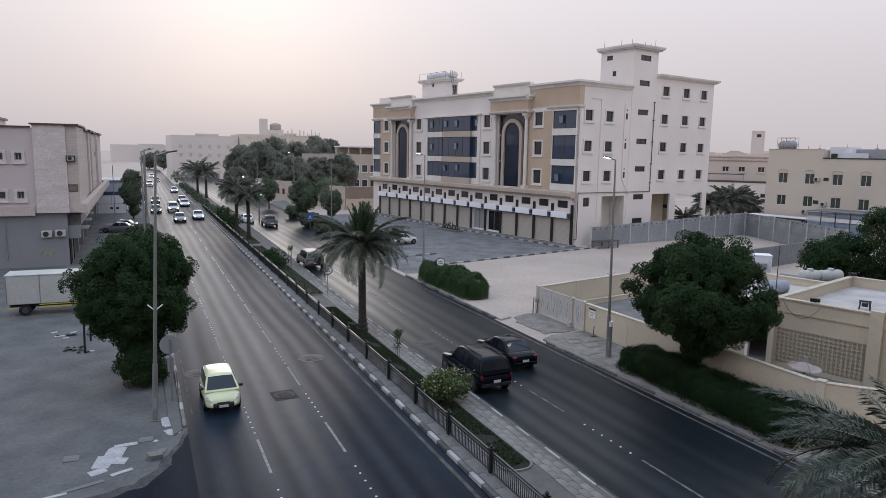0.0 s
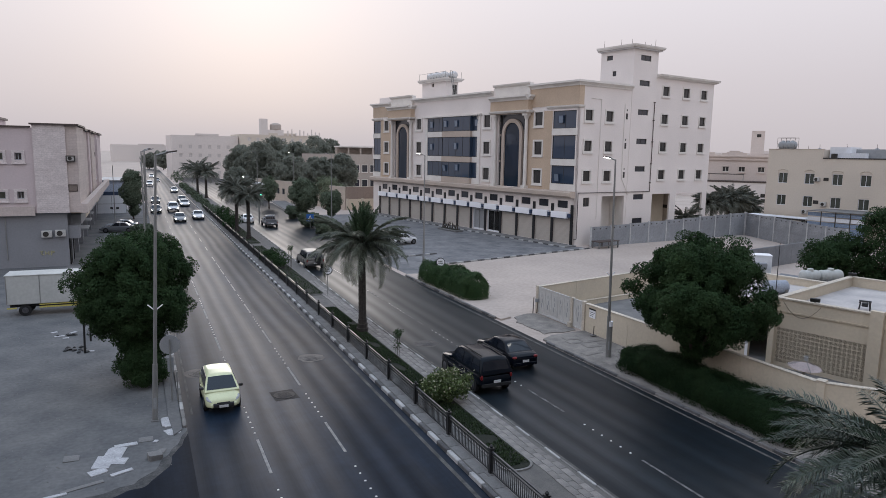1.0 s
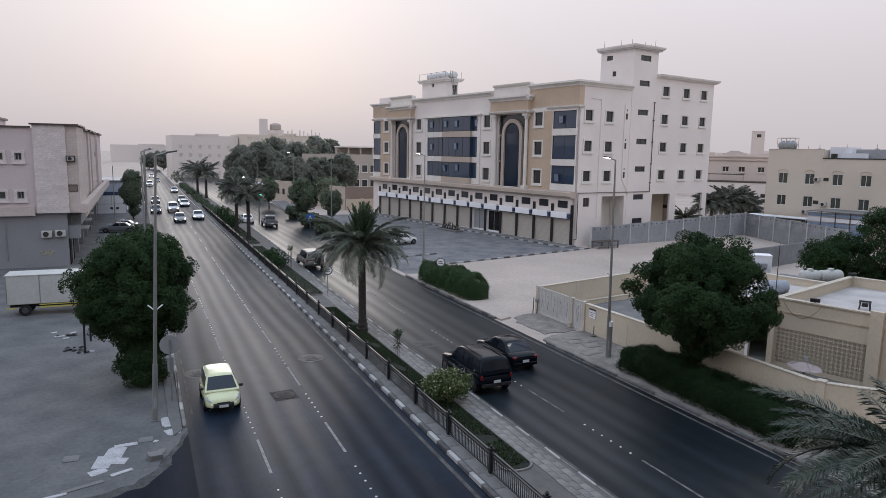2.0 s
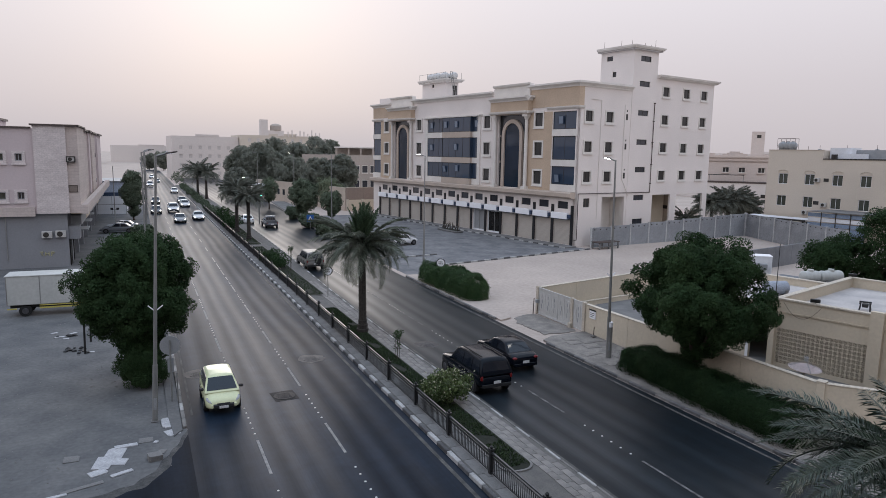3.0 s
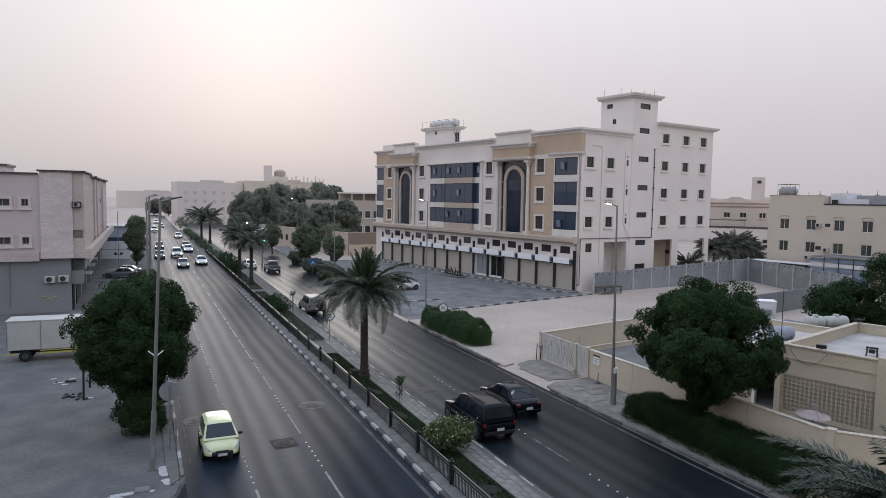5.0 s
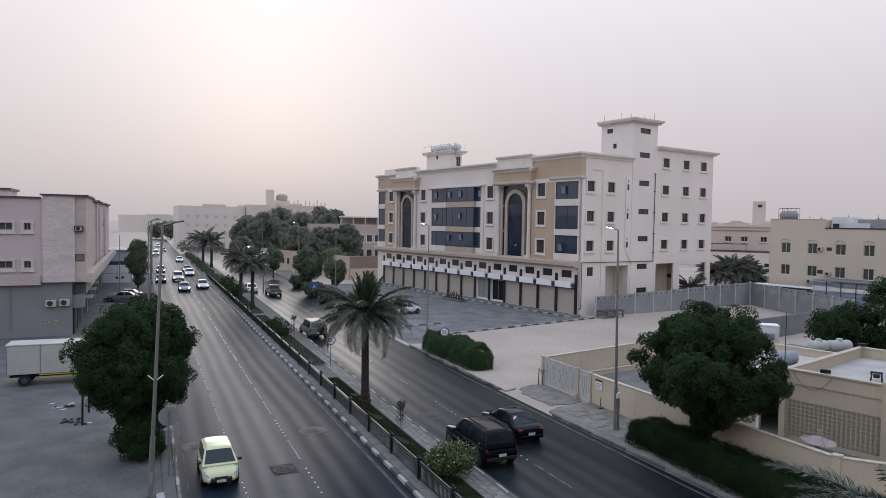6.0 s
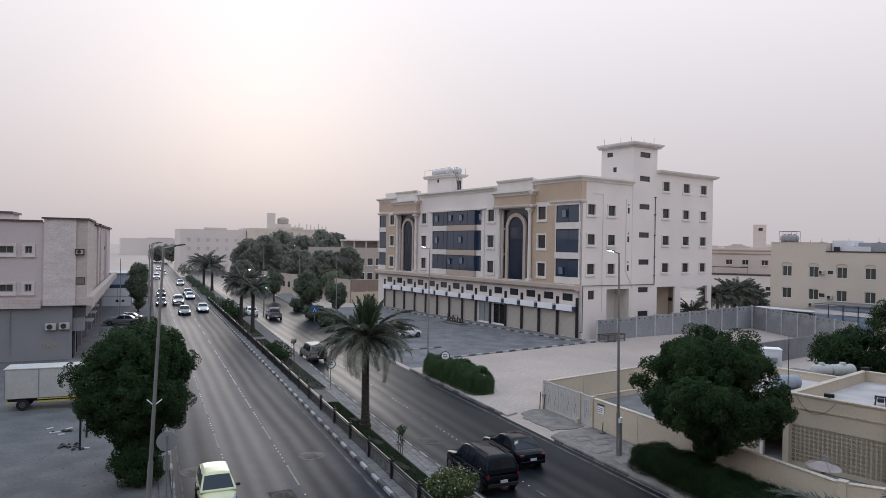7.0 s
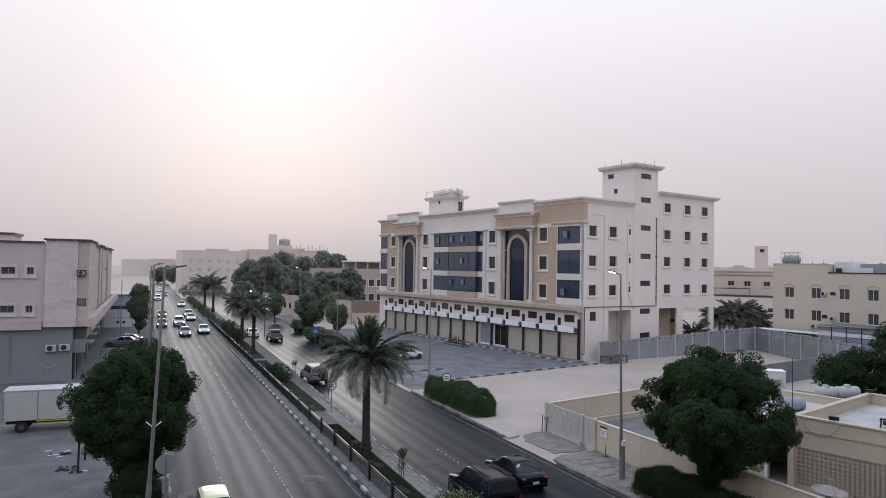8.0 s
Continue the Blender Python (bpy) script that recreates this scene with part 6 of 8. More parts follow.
part("mid_rail", boxed(0, 7.3, -0.03, -0.001, 1.7, 1.78), M_STEEL, shed2)
part("shed_roof", boxed(-0.1, 7.3, -0.1, 14.1, 5.9, 6.05), M_SIGNBACK, shed2)

# ---------------------------------------------------------------- school and compound behind the trees
SCH = pose(41.5, 186, 0, 0, 0, 10.5 - 24)
school = thing("school_building", SCH, "dusty beige two-storey school with roof colonnade", "building")
sh = [(12.0 + k * 2.3, 13.5 + k * 2.3, z, z + 1.9) for k in range(8) for z in (2.2, 6.3)]
part("wall", pierced(34, 11.2, 0.3, sh, axis="x"), M_SCHOOL, school)
part("wall", boxed(0, 0.3, 0.3, 20, 0, 11.2), M_SCHOOL, school)
part("wall", boxed(33.7, 34, 0.3, 20, 0, 11.2), M_SCHOOL, school)
part("wall", boxed(0.3, 33.7, 19.7, 20, 0, 11.2), M_SCHOOL, school)
part("roof", boxed(0.3, 33.7, 0.3, 19.7, 10.4, 10.6), M_ROOF, school)
part("colonnade_roof", boxed(9, 34, -0.3, 8, 13.1, 13.45), M_TRIM, school)
part("colonnade_wall", boxed(9.2, 34, 4.0, 4.3, 10.6, 13.1), M_SCHOOL, school)
for k in range(8):
    part("colonnade_post", boxed(9.2 + k * 3.4, 9.6 + k * 3.4, 0, 0.4, 11.2, 13.1), M_SCHOOL, school)
win = window_kit(1.5, 1.9, 0.12, M_DARKGLASS)
for k in range(8):
    for z in (2.2, 6.3):
        win(school, pose(12.75 + k * 2.3, 0, z))
long_wall = plain_wall("compound_wall", (38.6, 133), (27.5, 176), 4.7, M_COMPOUND, M_CREAMTOP, "beige compound wall beside the road with two dark windows", 0.3)
for u in (27.8, 30.6):
    part("window_frame", boxed(u - 0.12, u + 1.32, 0.151, 0.2, 1.5, 3.1), M_CREAMTOP, long_wall)
    part("window_pane", boxed(u, u + 1.2, 0.201, 0.215, 1.62, 2.98), M_DARKGLASS, long_wall)
end_wall = plain_wall("compound_wall_end", (38.6, 132.8), (62, 138), 4.75, M_TERRA, M_CREAMTOP, "brownish compound wall end on a cream base", 0.3)
part("base_band", boxed(0, 23.9, -0.32, -0.151, 0, 2.25), M_CREAM, end_wall, "cream lower band")
for u in (0.1, 3.6, 7.1, 10.6):
    part("pilaster", boxed(u - 0.25, u + 0.25, -0.46, -0.321, 0, 2.4, bevel=0.02), M_CREAMTOP, end_wall, "pale pilaster")
gatehouse = thing("gatehouse", pose(29.5, 171, 0, 0, 0, 14), "low white gatehouse with flat canopy", "gatehouse")
part("hut_body", boxed(0, 6, 0, 5, 0, 3.4), M_WHITE, gatehouse)
part("canopy", boxed(-2, 8, -2, 6, 3.4, 3.8), M_SIGNW, gatehouse)

# far blocks, their colours paled for haze
far_specs = ((13, 300, 27, 20, 17.5, M_HAZEBLDG), (40.5, 298, 34, 22, 18.5, M_YELLOW), (-70, 560, 44, 24, 13.5, M_HAZEBLDG),
             (-20, 640, 60, 24, 14.5, M_HAZEBLDG), (120, 190, 30, 20, 13, M_HAZEBLDG), (160, 150, 40, 20, 13.5, M_HAZEBLDG))
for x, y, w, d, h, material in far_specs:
    o = thing("far_building", pose(x, y, 0, 0, 0, 4), "pale flat-roofed building far off, haze put into its colours", "building", "far buildings")
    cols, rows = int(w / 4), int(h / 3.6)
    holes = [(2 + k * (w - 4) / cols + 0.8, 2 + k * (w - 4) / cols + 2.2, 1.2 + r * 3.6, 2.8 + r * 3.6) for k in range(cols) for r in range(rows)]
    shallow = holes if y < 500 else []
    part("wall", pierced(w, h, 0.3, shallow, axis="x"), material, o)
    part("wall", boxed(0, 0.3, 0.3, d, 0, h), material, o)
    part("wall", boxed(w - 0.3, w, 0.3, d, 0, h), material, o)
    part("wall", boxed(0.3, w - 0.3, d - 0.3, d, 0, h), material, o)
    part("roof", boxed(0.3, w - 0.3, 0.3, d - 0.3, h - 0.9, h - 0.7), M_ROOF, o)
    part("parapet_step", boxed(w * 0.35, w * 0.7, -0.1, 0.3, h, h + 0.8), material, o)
    win = window_kit(1.4, 1.6, 0.0, M_HAZEPANE, M_HAZEBLDG)
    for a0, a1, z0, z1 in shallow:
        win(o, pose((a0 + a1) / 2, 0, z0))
o = thing("roof_tower", pose(48.8, 299, 18.3), "pale roof tower with round water tank beside it", "roof tower")
part("tower", boxed(0, 3.2, 0, 3.2, 0, 7.0), M_HAZEBLDG, o)
part("tank_base", boxed(3.2, 10, 0, 4, 0, 2.4), M_HAZEBLDG, o)
bm = bmesh.new()
for z0, z1, r0, r1 in ((2.4, 2.7, 2.3, 2.45), (2.7, 4.4, 2.45, 2.45), (4.4, 4.9, 2.45, 2.1), (4.9, 5.3, 2.1, 1.2), (5.3, 5.45, 1.2, 0.4)):
    tube(bm, (6.9, 2, z0), (6.9, 2, z1), r0, r1, 24)
part("tank", bm, M_SCHOOL, o)
for k in range(9):
    p = thing("roof_pillar", pose(60.5 + k * 1.75, 299, 18.2), "unfinished concrete roof pillar", "pillar", "roof pillars")
    part("pillar", boxed(0, 0.45, 0, 0.45, 0, 2.2 + 0.9 * math.sin(k * 2.3)), M_HAZEBLDG, p)


# ---------------------------------------------------------------- street lamps, signs, signals
def street_lamp(x, y, h, toward, arm, lit, label, brackets=False, lean=0.0):
    """toward: +1 when the arm reaches out over +x, -1 over -x."""
    host = thing("street_lamp", pose(x, y, 0.0, 0, lean, 0), label, "street lamp", "street lamps")
    bm = bmesh.new()
    tube(bm, (0, 0, 0.05), (0, 0, 2.6), 0.125, 0.11, 12)
    tube(bm, (0, 0, 2.6), (0, 0, h), 0.086, 0.048, 12)
    part("pole", bm, M_STEEL, host, "grey tapered steel pole")
    bm = bmesh.new()
    box(bm, -0.17, 0.17, -0.17, 0.17, 0.0, 0.06, bevel=0.02)
    part("base_plate", bm, M_CONC, host)
    bm = bmesh.new()
    tube(bm, (0, 0, h - 0.05), (toward * arm, 0, h + 0.22 * arm), 0.036, 0.032, 8)
    tube(bm, (toward * (arm - 0.07), 0, h + 0.22 * arm), (toward * (arm + 0.05), 0, h + 0.22 * arm + 0.02), 0.06, 0.06, 8)
    part("arm", bm, M_STEEL, host)
    head = part("lamp_head", boxed(-0.10, 0.10, -0.24, 0.22, -0.028, 0.035, m=pose(0, 0, 0, 0, 0, 90), bevel=0.025), M_PIPE, host,
                m=pose(toward * (arm + 0.18), 0, h + 0.22 * arm + 0.04, 0, -toward * 12, 0))
    part("lens", boxed(-0.17, 0.18, -0.08, 0.08, -0.05, -0.029), M_LAMPON if lit else M_SIGNW, head, "glowing white lamp" if lit else "unlit lamp glass")
    part("hatch", boxed(-0.07, 0.07, -0.16, -0.12, 0.6, 1.1), M_SIGNBACK, host)
    if brackets:
        bm = bmesh.new()
        for k in (-1, 1):
            tube(bm, (0, 0, 5.0), (k * 0.3, 0, 5.26), 0.026, 0.026, 6)
        part("flag_bracket", bm, M_SIGNW, host, "pale flag brackets")
    return host


street_lamp(0.2, 30.93, 11.75, 1, 0.45, False, "tall grey street lamp with unlit head beside the sandy lot", True, lean=2.4)
for y in (64, 97, 130, 163):
    street_lamp(0.25 + 0.012 * (y - 60), y, 11.7, 1, 0.6, False, "tall grey street lamp along the far kerb")
street_lamp(25.05, 30.92, 11.8, -1, 0.42, True, "tall grey street lamp with glowing head by the yard wall", True, lean=-0.9)
street_lamp(28.2, 66.85, 11.75, -1, 0.55, True, "tall grey street lamp with glowing head by the car park")
street_lamp(26.9, 100.5, 11.5, -1, 0.6, False, "tall grey street lamp among the roadside trees")
street_lamp(28.2, 134, 11.4, -1, 0.8, True, "tall grey street lamp far along the road")
street_lamp(26.5, 168, 11.4, -1, 0.8, False, "tall grey street lamp far along the road")

mark = thing("lamp_label", pose(25.1, 30.9, 0), "small white label strapped round the lamp pole", "label")
bm = bmesh.new()
tube(bm, (0, 0, 2.0), (0, 0, 2.3), 0.16, 0.16, 12)
part("band", bm, M_SIGNW, mark)
bm = bmesh.new()
tube(bm, (0, 0, 0.0), (0, 0, 2.0), 0.158, 0.155, 12)
part("collar", bm, M_STEEL, mark)


def round_sign(m, h, r, face, label, detail=None):
    host = thing("round_sign", m, label, "traffic sign", "round signs")
    bm = bmesh.new()
    tube(bm, (0, 0, 0), (0, 0, h), 0.035, 0.035, 8)
    part("post", bm, M_STEEL, host)
    bm = bmesh.new()
    disc(bm, (0, -0.05, h - r * 0.6), (0, 1, 0), r, 0.02, 28)
    plate = part("plate", bm, face, host)
    if detail == "ring":
        bm = bmesh.new()
        tube(bm, (0, -0.062, h - r * 0.6), (0, -0.07, h - r * 0.6), r * 0.99, r * 0.99, 28)
        part("rim", bm, M_RED, plate, "dark red rim")
        bm = bmesh.new()
        tube(bm, (0, -0.071, h - r * 0.6), (0, -0.078, h - r * 0.6), r * 0.8, r * 0.8, 28)
        part("field", bm, M_SIGNW, plate)
        bm = bars(bmesh.new(), r * 1.0, 2, -r * 0.5, h - r * 0.5, r * 0.42, r * 0.2, 0.086, 5)
        part("writing", bm, M_IRON, plate)
    return host


round_sign(pose(24.66, 54.45, 0.1, 0, 0, -24), 2.34, 0.42, M_SIGNW, "round white sign with dark bars above the hedge", "ring")
round_sign(pose(13.9, 53.28, 0.15, 0, 0, -14), 2.36, 0.40, M_SIGNW, "round white road sign on a post in the median", "ring")
back_sign = round_sign(pose(1.0, 33.0, 0.1, 0, 0, 172), 3.0, 0.46, M_SIGNBACK, "round grey back of a road sign with small plate")
part("small_plate", boxed(-0.14, 0.14, -0.07, -0.045, 1.4, 2.1), M_SIGNBACK, back_sign)
part("second_post", boxed(-0.3, -0.24, -0.03, 0.03, 0, 1.4), M_STEEL, back_sign)
blue = thing("crossing_sign", pose(23.72, 101.2, -0.62, 0, 0, -12), "blue square pedestrian crossing sign on a post", "traffic sign")
bm = bmesh.new()
tube(bm, (0, 0, 0.74), (0, 0, 2.9), 0.04, 0.04, 8)
part("post", bm, M_STEEL, blue)
plate = part("plate", boxed(-0.55, 0.55, -0.07, -0.045, 1.9, 3.0), M_BLUESIGN, blue)
bm = bmesh.new()
vs = [bm.verts.new((x, -0.085, z)) for x, z in ((-0.42, 2.02), (0.42, 2.02), (0, 2.85))]
bm.faces.new(vs)
bmesh.ops.solidify(bm, geom=bm.faces[:], thickness=0.012)
part("triangle", bm, M_SIGNW, plate)
part("bar", boxed(-0.08, 0.08, -0.098, -0.09, 2.1, 2.5), M_IRON, plate)

signal = thing("traffic_signal", pose(17.98, 113, 0), "traffic signal on a curved mast arm showing green", "traffic light")
bm = bmesh.new()
tube(bm, (0, 0, 0), (0, 0, 6.0), 0.12, 0.09, 10)
for p, q in (((0, 0, 6.0), (-0.4, 0, 6.9)), ((-0.4, 0, 6.9), (-1.7, 0, 7.5)), ((-1.7, 0, 7.5), (-2.3, 0, 7.6))):
    tube(bm, p, q, 0.07, 0.06, 8)
part("mast", bm, M_STEEL, signal)
part("arm_lamp", boxed(-2.5, -2.3, -0.07, 0.07, 7.52, 7.62, bevel=0.02), M_LAMPON, signal, "glowing white lamp")
for x, z in ((0.2, 4.4),):
    hd = part("signal_head", boxed(x - 0.2, x + 0.2, -0.3, -0.1, z, z + 1.1, bevel=0.03), M_IRON, signal)
    bm = bmesh.new()
    disc(bm, (x, -0.31, z + 0.2), (0, 1, 0), 0.17, 0.03, 14)
    part("green_lens", bm, M_GREENLIGHT, hd, "glowing green lens")
    for k in (1, 2):
        bm = bmesh.new()
        disc(bm, (x, -0.31, z + 0.2 + 0.34 * k), (0, 1, 0), 0.13, 0.02, 14)
        part("dark_lens", bm, M_FRAME, hd)
cpost = thing("camera_post", pose(-3.6, 116, 0), "thin post with two dark boxes on a cross arm", "post")
bm = bmesh.new()
tube(bm, (0, 0, 0), (0, 0, 9.2), 0.07, 0.05, 8)
part("pole", bm, M_STEEL, cpost)
part("cross_arm", boxed(-0.55, 0.55, -0.03, 0.03, 2.4, 2.46), M_IRON, cpost)
for x in (-0.42, 0.42):
    part("dark_box", boxed(x - 0.2, x + 0.2, -0.15, 0.15, 2.47, 2.75), M_IRON, cpost)
for x, y, h in ((-3.3, 43.1, 3.0), (-3.15, 45.8, 3.0)):
    o = thing("dark_post", pose(x, y, 0), "thin dark steel post in the sandy lot", "post", "dark posts")
    bm = bmesh.new()
    tube(bm, (0, 0, 0), (0.04, 0, h), 0.06, 0.06, 8)
    part("shaft", bm, M_IRON, o)

# ---------------------------------------------------------------- loose rubble on the sandy corner
RUB = ((-1.70, 27.25, 0.62, 1.0, -12), (-1.32, 28.02, 0.68, 0.95, -14), (-0.93, 28.6, 0.85, 0.26, 8), (-1.18, 27.2, 0.62, 0.5, -18), (-1.85, 26.5, 0.62, 0.45, 25),
       (0.11, 26.95, 0.5, 0.42, 10), (0.37, 27.55, 0.4, 0.3, 70), (-0.19, 28.93, 0.55, 0.45, 0), (0.18, 28.6, 0.2, 0.16, 60), (-2.3, 25.5, 1.4, 0.2, 17), (-5.0, 47.5, 0.6, 0.2, 20), (-4.3, 48.2, 0.5, 0.2, 50), (-4.6, 46.9, 0.35, 0.2, 10), (-5.4, 48.6, 0.4, 0.2, 40),
       (0.8, 30.5, 0.7, 1.1, 3), (0.86, 29.35, 0.55, 0.6, 20), (-1.04, 26.16, 0.8, 0.2, 25), (-2.84, 28.1, 0.55, 0.5, 0), (-3.2, 25.1, 0.9, 0.16, 12), (-3.0, 43.3, 0.35, 0.2, 0))
for i, (x, y, w, d, a) in enumerate(RUB):
    bm = bmesh.new()
    rnd = random.Random(i)
    pts = []
    for sx, sy in ((1, 1), (-1, 1), (-1, -1), (1, -1)):
        cut = rnd.choice((0.02, 0.05, 0.3))
        near_x, near_y = (sx * w / 2 * (1 - cut), sy * d / 2), (sx * w / 2, sy * d / 2 * (1 - cut))
        pts += [near_y, near_x] if sx * sy > 0 else [near_x, near_y]
    prism(bm, pts, 0.0, rnd.uniform(0.025, 0.06) if i != 5 else 0.22)
    dark = i in (9, 17)
    o = part("board_fragment", bm, M_CONC if dark or i in (5, 6, 7) else M_RUBBLE, m=pose(x, y, 0.005, rnd.uniform(0, 3), rnd.uniform(0, 3), a))
    tagged(o, "broken concrete lump on the sandy ground" if dark or i in (5, 6, 7) else "broken white board fragment lying on sandy ground", "rubble", "rubble on the corner")
# small heaps of dark refuse beside the posts
for x, y, spread, n, seed in ((-4.0, 44.2, 0.5, 12, 2), (-3.45, 43.4, 0.25, 5, 3), (-4.6, 47.6, 0.6, 5, 4)):
    rnd = random.Random(seed)
    bm = bmesh.new()
    for k in range(n):
        a, d, r = rnd.uniform(0, math.tau), spread * math.sqrt(rnd.uniform(0, 1)), rnd.uniform(0.05, 0.15)
        lump = bmesh.ops.create_icosphere(bm, subdivisions=1, radius=r, matrix=pose(math.cos(a) * d * 1.4, math.sin(a) * d, r * 0.35, 0, 0, rnd.uniform(0, 180)) @ Matrix.Diagonal((1.5, 1, 0.6, 1)))
        for v in lump["verts"]:
            v.co += Vector((rnd.uniform(-1, 1), rnd.uniform(-1, 1), rnd.uniform(-1, 1))) * r * 0.25
    tagged(part("refuse_heap", bm, M_BUMPER, m=pose(x, y, 0.004)), "small heap of dark rubbish on the sandy lot", "rubbish heap", kind="stuff")
verts, faces = [], []
rnd = random.Random(5)
for _ in range(900):
    x, y = rnd.uniform(-14, 1), rnd.uniform(25, 60)
    s, k = rnd.uniform(0.015, 0.05), len(verts)
    verts += [(x - s, y - s, 0.004), (x + s, y - s * 0.6, 0.004), (x + s * 0.3, y + s, 0.004), (x, y, 0.004 + s)]
    faces += [(k, k + 1, k + 3), (k + 1, k + 2, k + 3), (k + 2, k, k + 3)]
tagged(raw("grit", verts, faces, M_KERBG), "scattered small stones and grit on the lot", "grit", kind="stuff")
for i, (x, y, a) in enumerate(((24.9, 34.2, 5), (25.6, 33.2, -4), (24.6, 31.9, 8), (25.9, 31.0, 2), (25.3, 35.0, -6), (26.2, 34.2, 3), (24.5, 29.8, 2))):
    o = part("paving_slab", boxed(-0.55, 0.55, -0.4, 0.4, 0, 0.022, bevel=0.008), M_PAVECONC, m=pose(x, y, 0.131, 0, 0, a) @ Matrix.Diagonal((0.7 + 0.25 * (i % 3), 0.8 + 0.2 * (i % 2), 1, 1)))
    tagged(o, "loose pale paving slab on the worn pavement", "paving slab", "loose slabs")
planter = thing("low_planter", pose(44.1, 94.0, 0.006, 0, 0, 98), "low kerbed planter with a few bare shrubs", "planter")
part("kerb_ring", boxed(-2.6, 2.6, -0.7, 0.7, 0, 0.28, bevel=0.06), M_CONC, planter)
part("soil", boxed(-2.4, 2.4, -0.5, 0.5, 0.27, 0.31), M_SOIL, planter)
rnd = random.Random(8)
for k in range(7):
    x = -2.1 + k * 0.7
    bm = bmesh.new()
    for j in range(4):
        tube(bm, (x, 0, 0.3), (x + rnd.uniform(-0.3, 0.3), rnd.uniform(-0.3, 0.3), 0.7 + rnd.uniform(0.2, 0.8)), 0.05, 0.03, 5)
    part("twigs", bm, M_BARK, planter)
o = thing("plank_stand", pose(55.6, 70.3, 0, 0, 0, 8), "low dark workbench of rough planks by the wall", "bench")
part("top", boxed(-1.9, 1.9, -0.7, 0.7, 0.85, 0.95), M_PIPE, o)
for x in (-1.7, 0, 1.7):
    for y in (-0.6, 0.6):
        part("leg", boxed(x - 0.07, x + 0.07, y - 0.07, y + 0.07, 0, 0.85), M_CONC, o)
part("brace", boxed(-1.8, 1.8, -0.68, -0.62, 0.3, 0.42), M_CONC, o)

# ---------------------------------------------------------------- fence along the median
FX, F0, PITCH = 11.52, 13.1, 3.74
fence = thing("median_fence", pose(FX, 0, 0.15), "black iron railing with square posts along the median", "fence")
post0 = rail0 = low0 = picket0 = None
bmp = bmesh.new()
box(bmp, -0.075, 0.075, -0.075, 0.075, -0.02, 0.98)
box(bmp, -0.1, 0.1, -0.1, 0.1, 0.98, 1.03)
tube(bmp, (0, 0, 1.03), (0, 0, 1.1), 0.05, 0.07, 8)
tube(bmp, (0, 0, 1.1), (0, 0, 1.16), 0.07, 0.02, 8)
far_verts, far_faces, count = [], [], 0
for i in range(36):
    y = F0 - PITCH * 2 + PITCH * i
    if post0 is None:
        post0 = part("post", bmp, M_IRON, fence, m=pose(0, y, 0))
        foot0 = part("footing", boxed(-0.2, 0.2, -0.2, 0.2, -0.02, 0.04, bevel=0.015), M_CONC, fence, m=pose(0, y, 0))
        rail0 = part("top_rail", boxed(-0.035, 0.035, 0.08, PITCH - 0.08, 0.86, 0.92), M_RAIL, fence, m=pose(0, y, 0))
        mid0 = part("upper_rail", boxed(-0.02, 0.02, 0.08, PITCH - 0.08, 0.74, 0.77), M_IRON, fence, m=pose(0, y, 0))
        low0 = part("bottom_rail", boxed(-0.03, 0.03, 0.08, PITCH - 0.08, 0.10, 0.14), M_IRON, fence, m=pose(0, y, 0))
    else:
        for o in (post0, foot0, rail0, mid0, low0):
            again(o, fence, pose(0, y, 0))
    for k in range(1, 28):
        yy = y + PITCH * k / 28
        if 13 < yy and count < 290:
            count += 1
            if picket0 is None:
                picket0 = part("picket", boxed(-0.011, 0.011, -0.011, 0.011, 0.14, 0.76), M_IRON, fence, m=pose(0, yy, 0))
            else:
                again(picket0, fence, pose(0, yy, 0))
        else:
            j = len(far_verts)
            far_verts += [(dx, yy + dy, z) for z in (0.14, 0.76) for dx, dy in ((-0.011, -0.011), (0.011, -0.011), (0.011, 0.011), (-0.011, 0.011))]
            far_faces += [(j + a, j + (a + 1) % 4, j + 4 + (a + 1) % 4, j + 4 + a) for a in range(4)]
tagged(raw("picket_run", far_verts, far_faces, M_IRON, fence), "far iron pickets", kind="stuff")


# ---------------------------------------------------------------- plants
def leaf_mesh(points, normals, size, rng, droop=0.0, wild=0.42):
    """One small folded-looking leaf (a kite of two triangles) at each point."""
    n = len(points)
    face = normals + rng.normal(size=(n, 3)) * wild
    d = np.cross(face, rng.normal(size=(n, 3)))
    d /= np.linalg.norm(d, axis=1)[:, None]
    d += normals * 0.35
    d[:, 2] -= droop
    d /= np.linalg.norm(d, axis=1)[:, None]
    side = np.cross(d, face)
    side /= np.linalg.norm(side, axis=1)[:, None]
    s = size * rng.uniform(0.6, 1.3, n)[:, None]
    v = np.stack([points, points + d * s * 0.5 + side * s * 0.3, points + d * s, points + d * s * 0.5 - side * s * 0.3], 1).reshape(-1, 3)
    f = np.arange(4 * n).reshape(-1, 4)
    return v.tolist(), f.tolist()


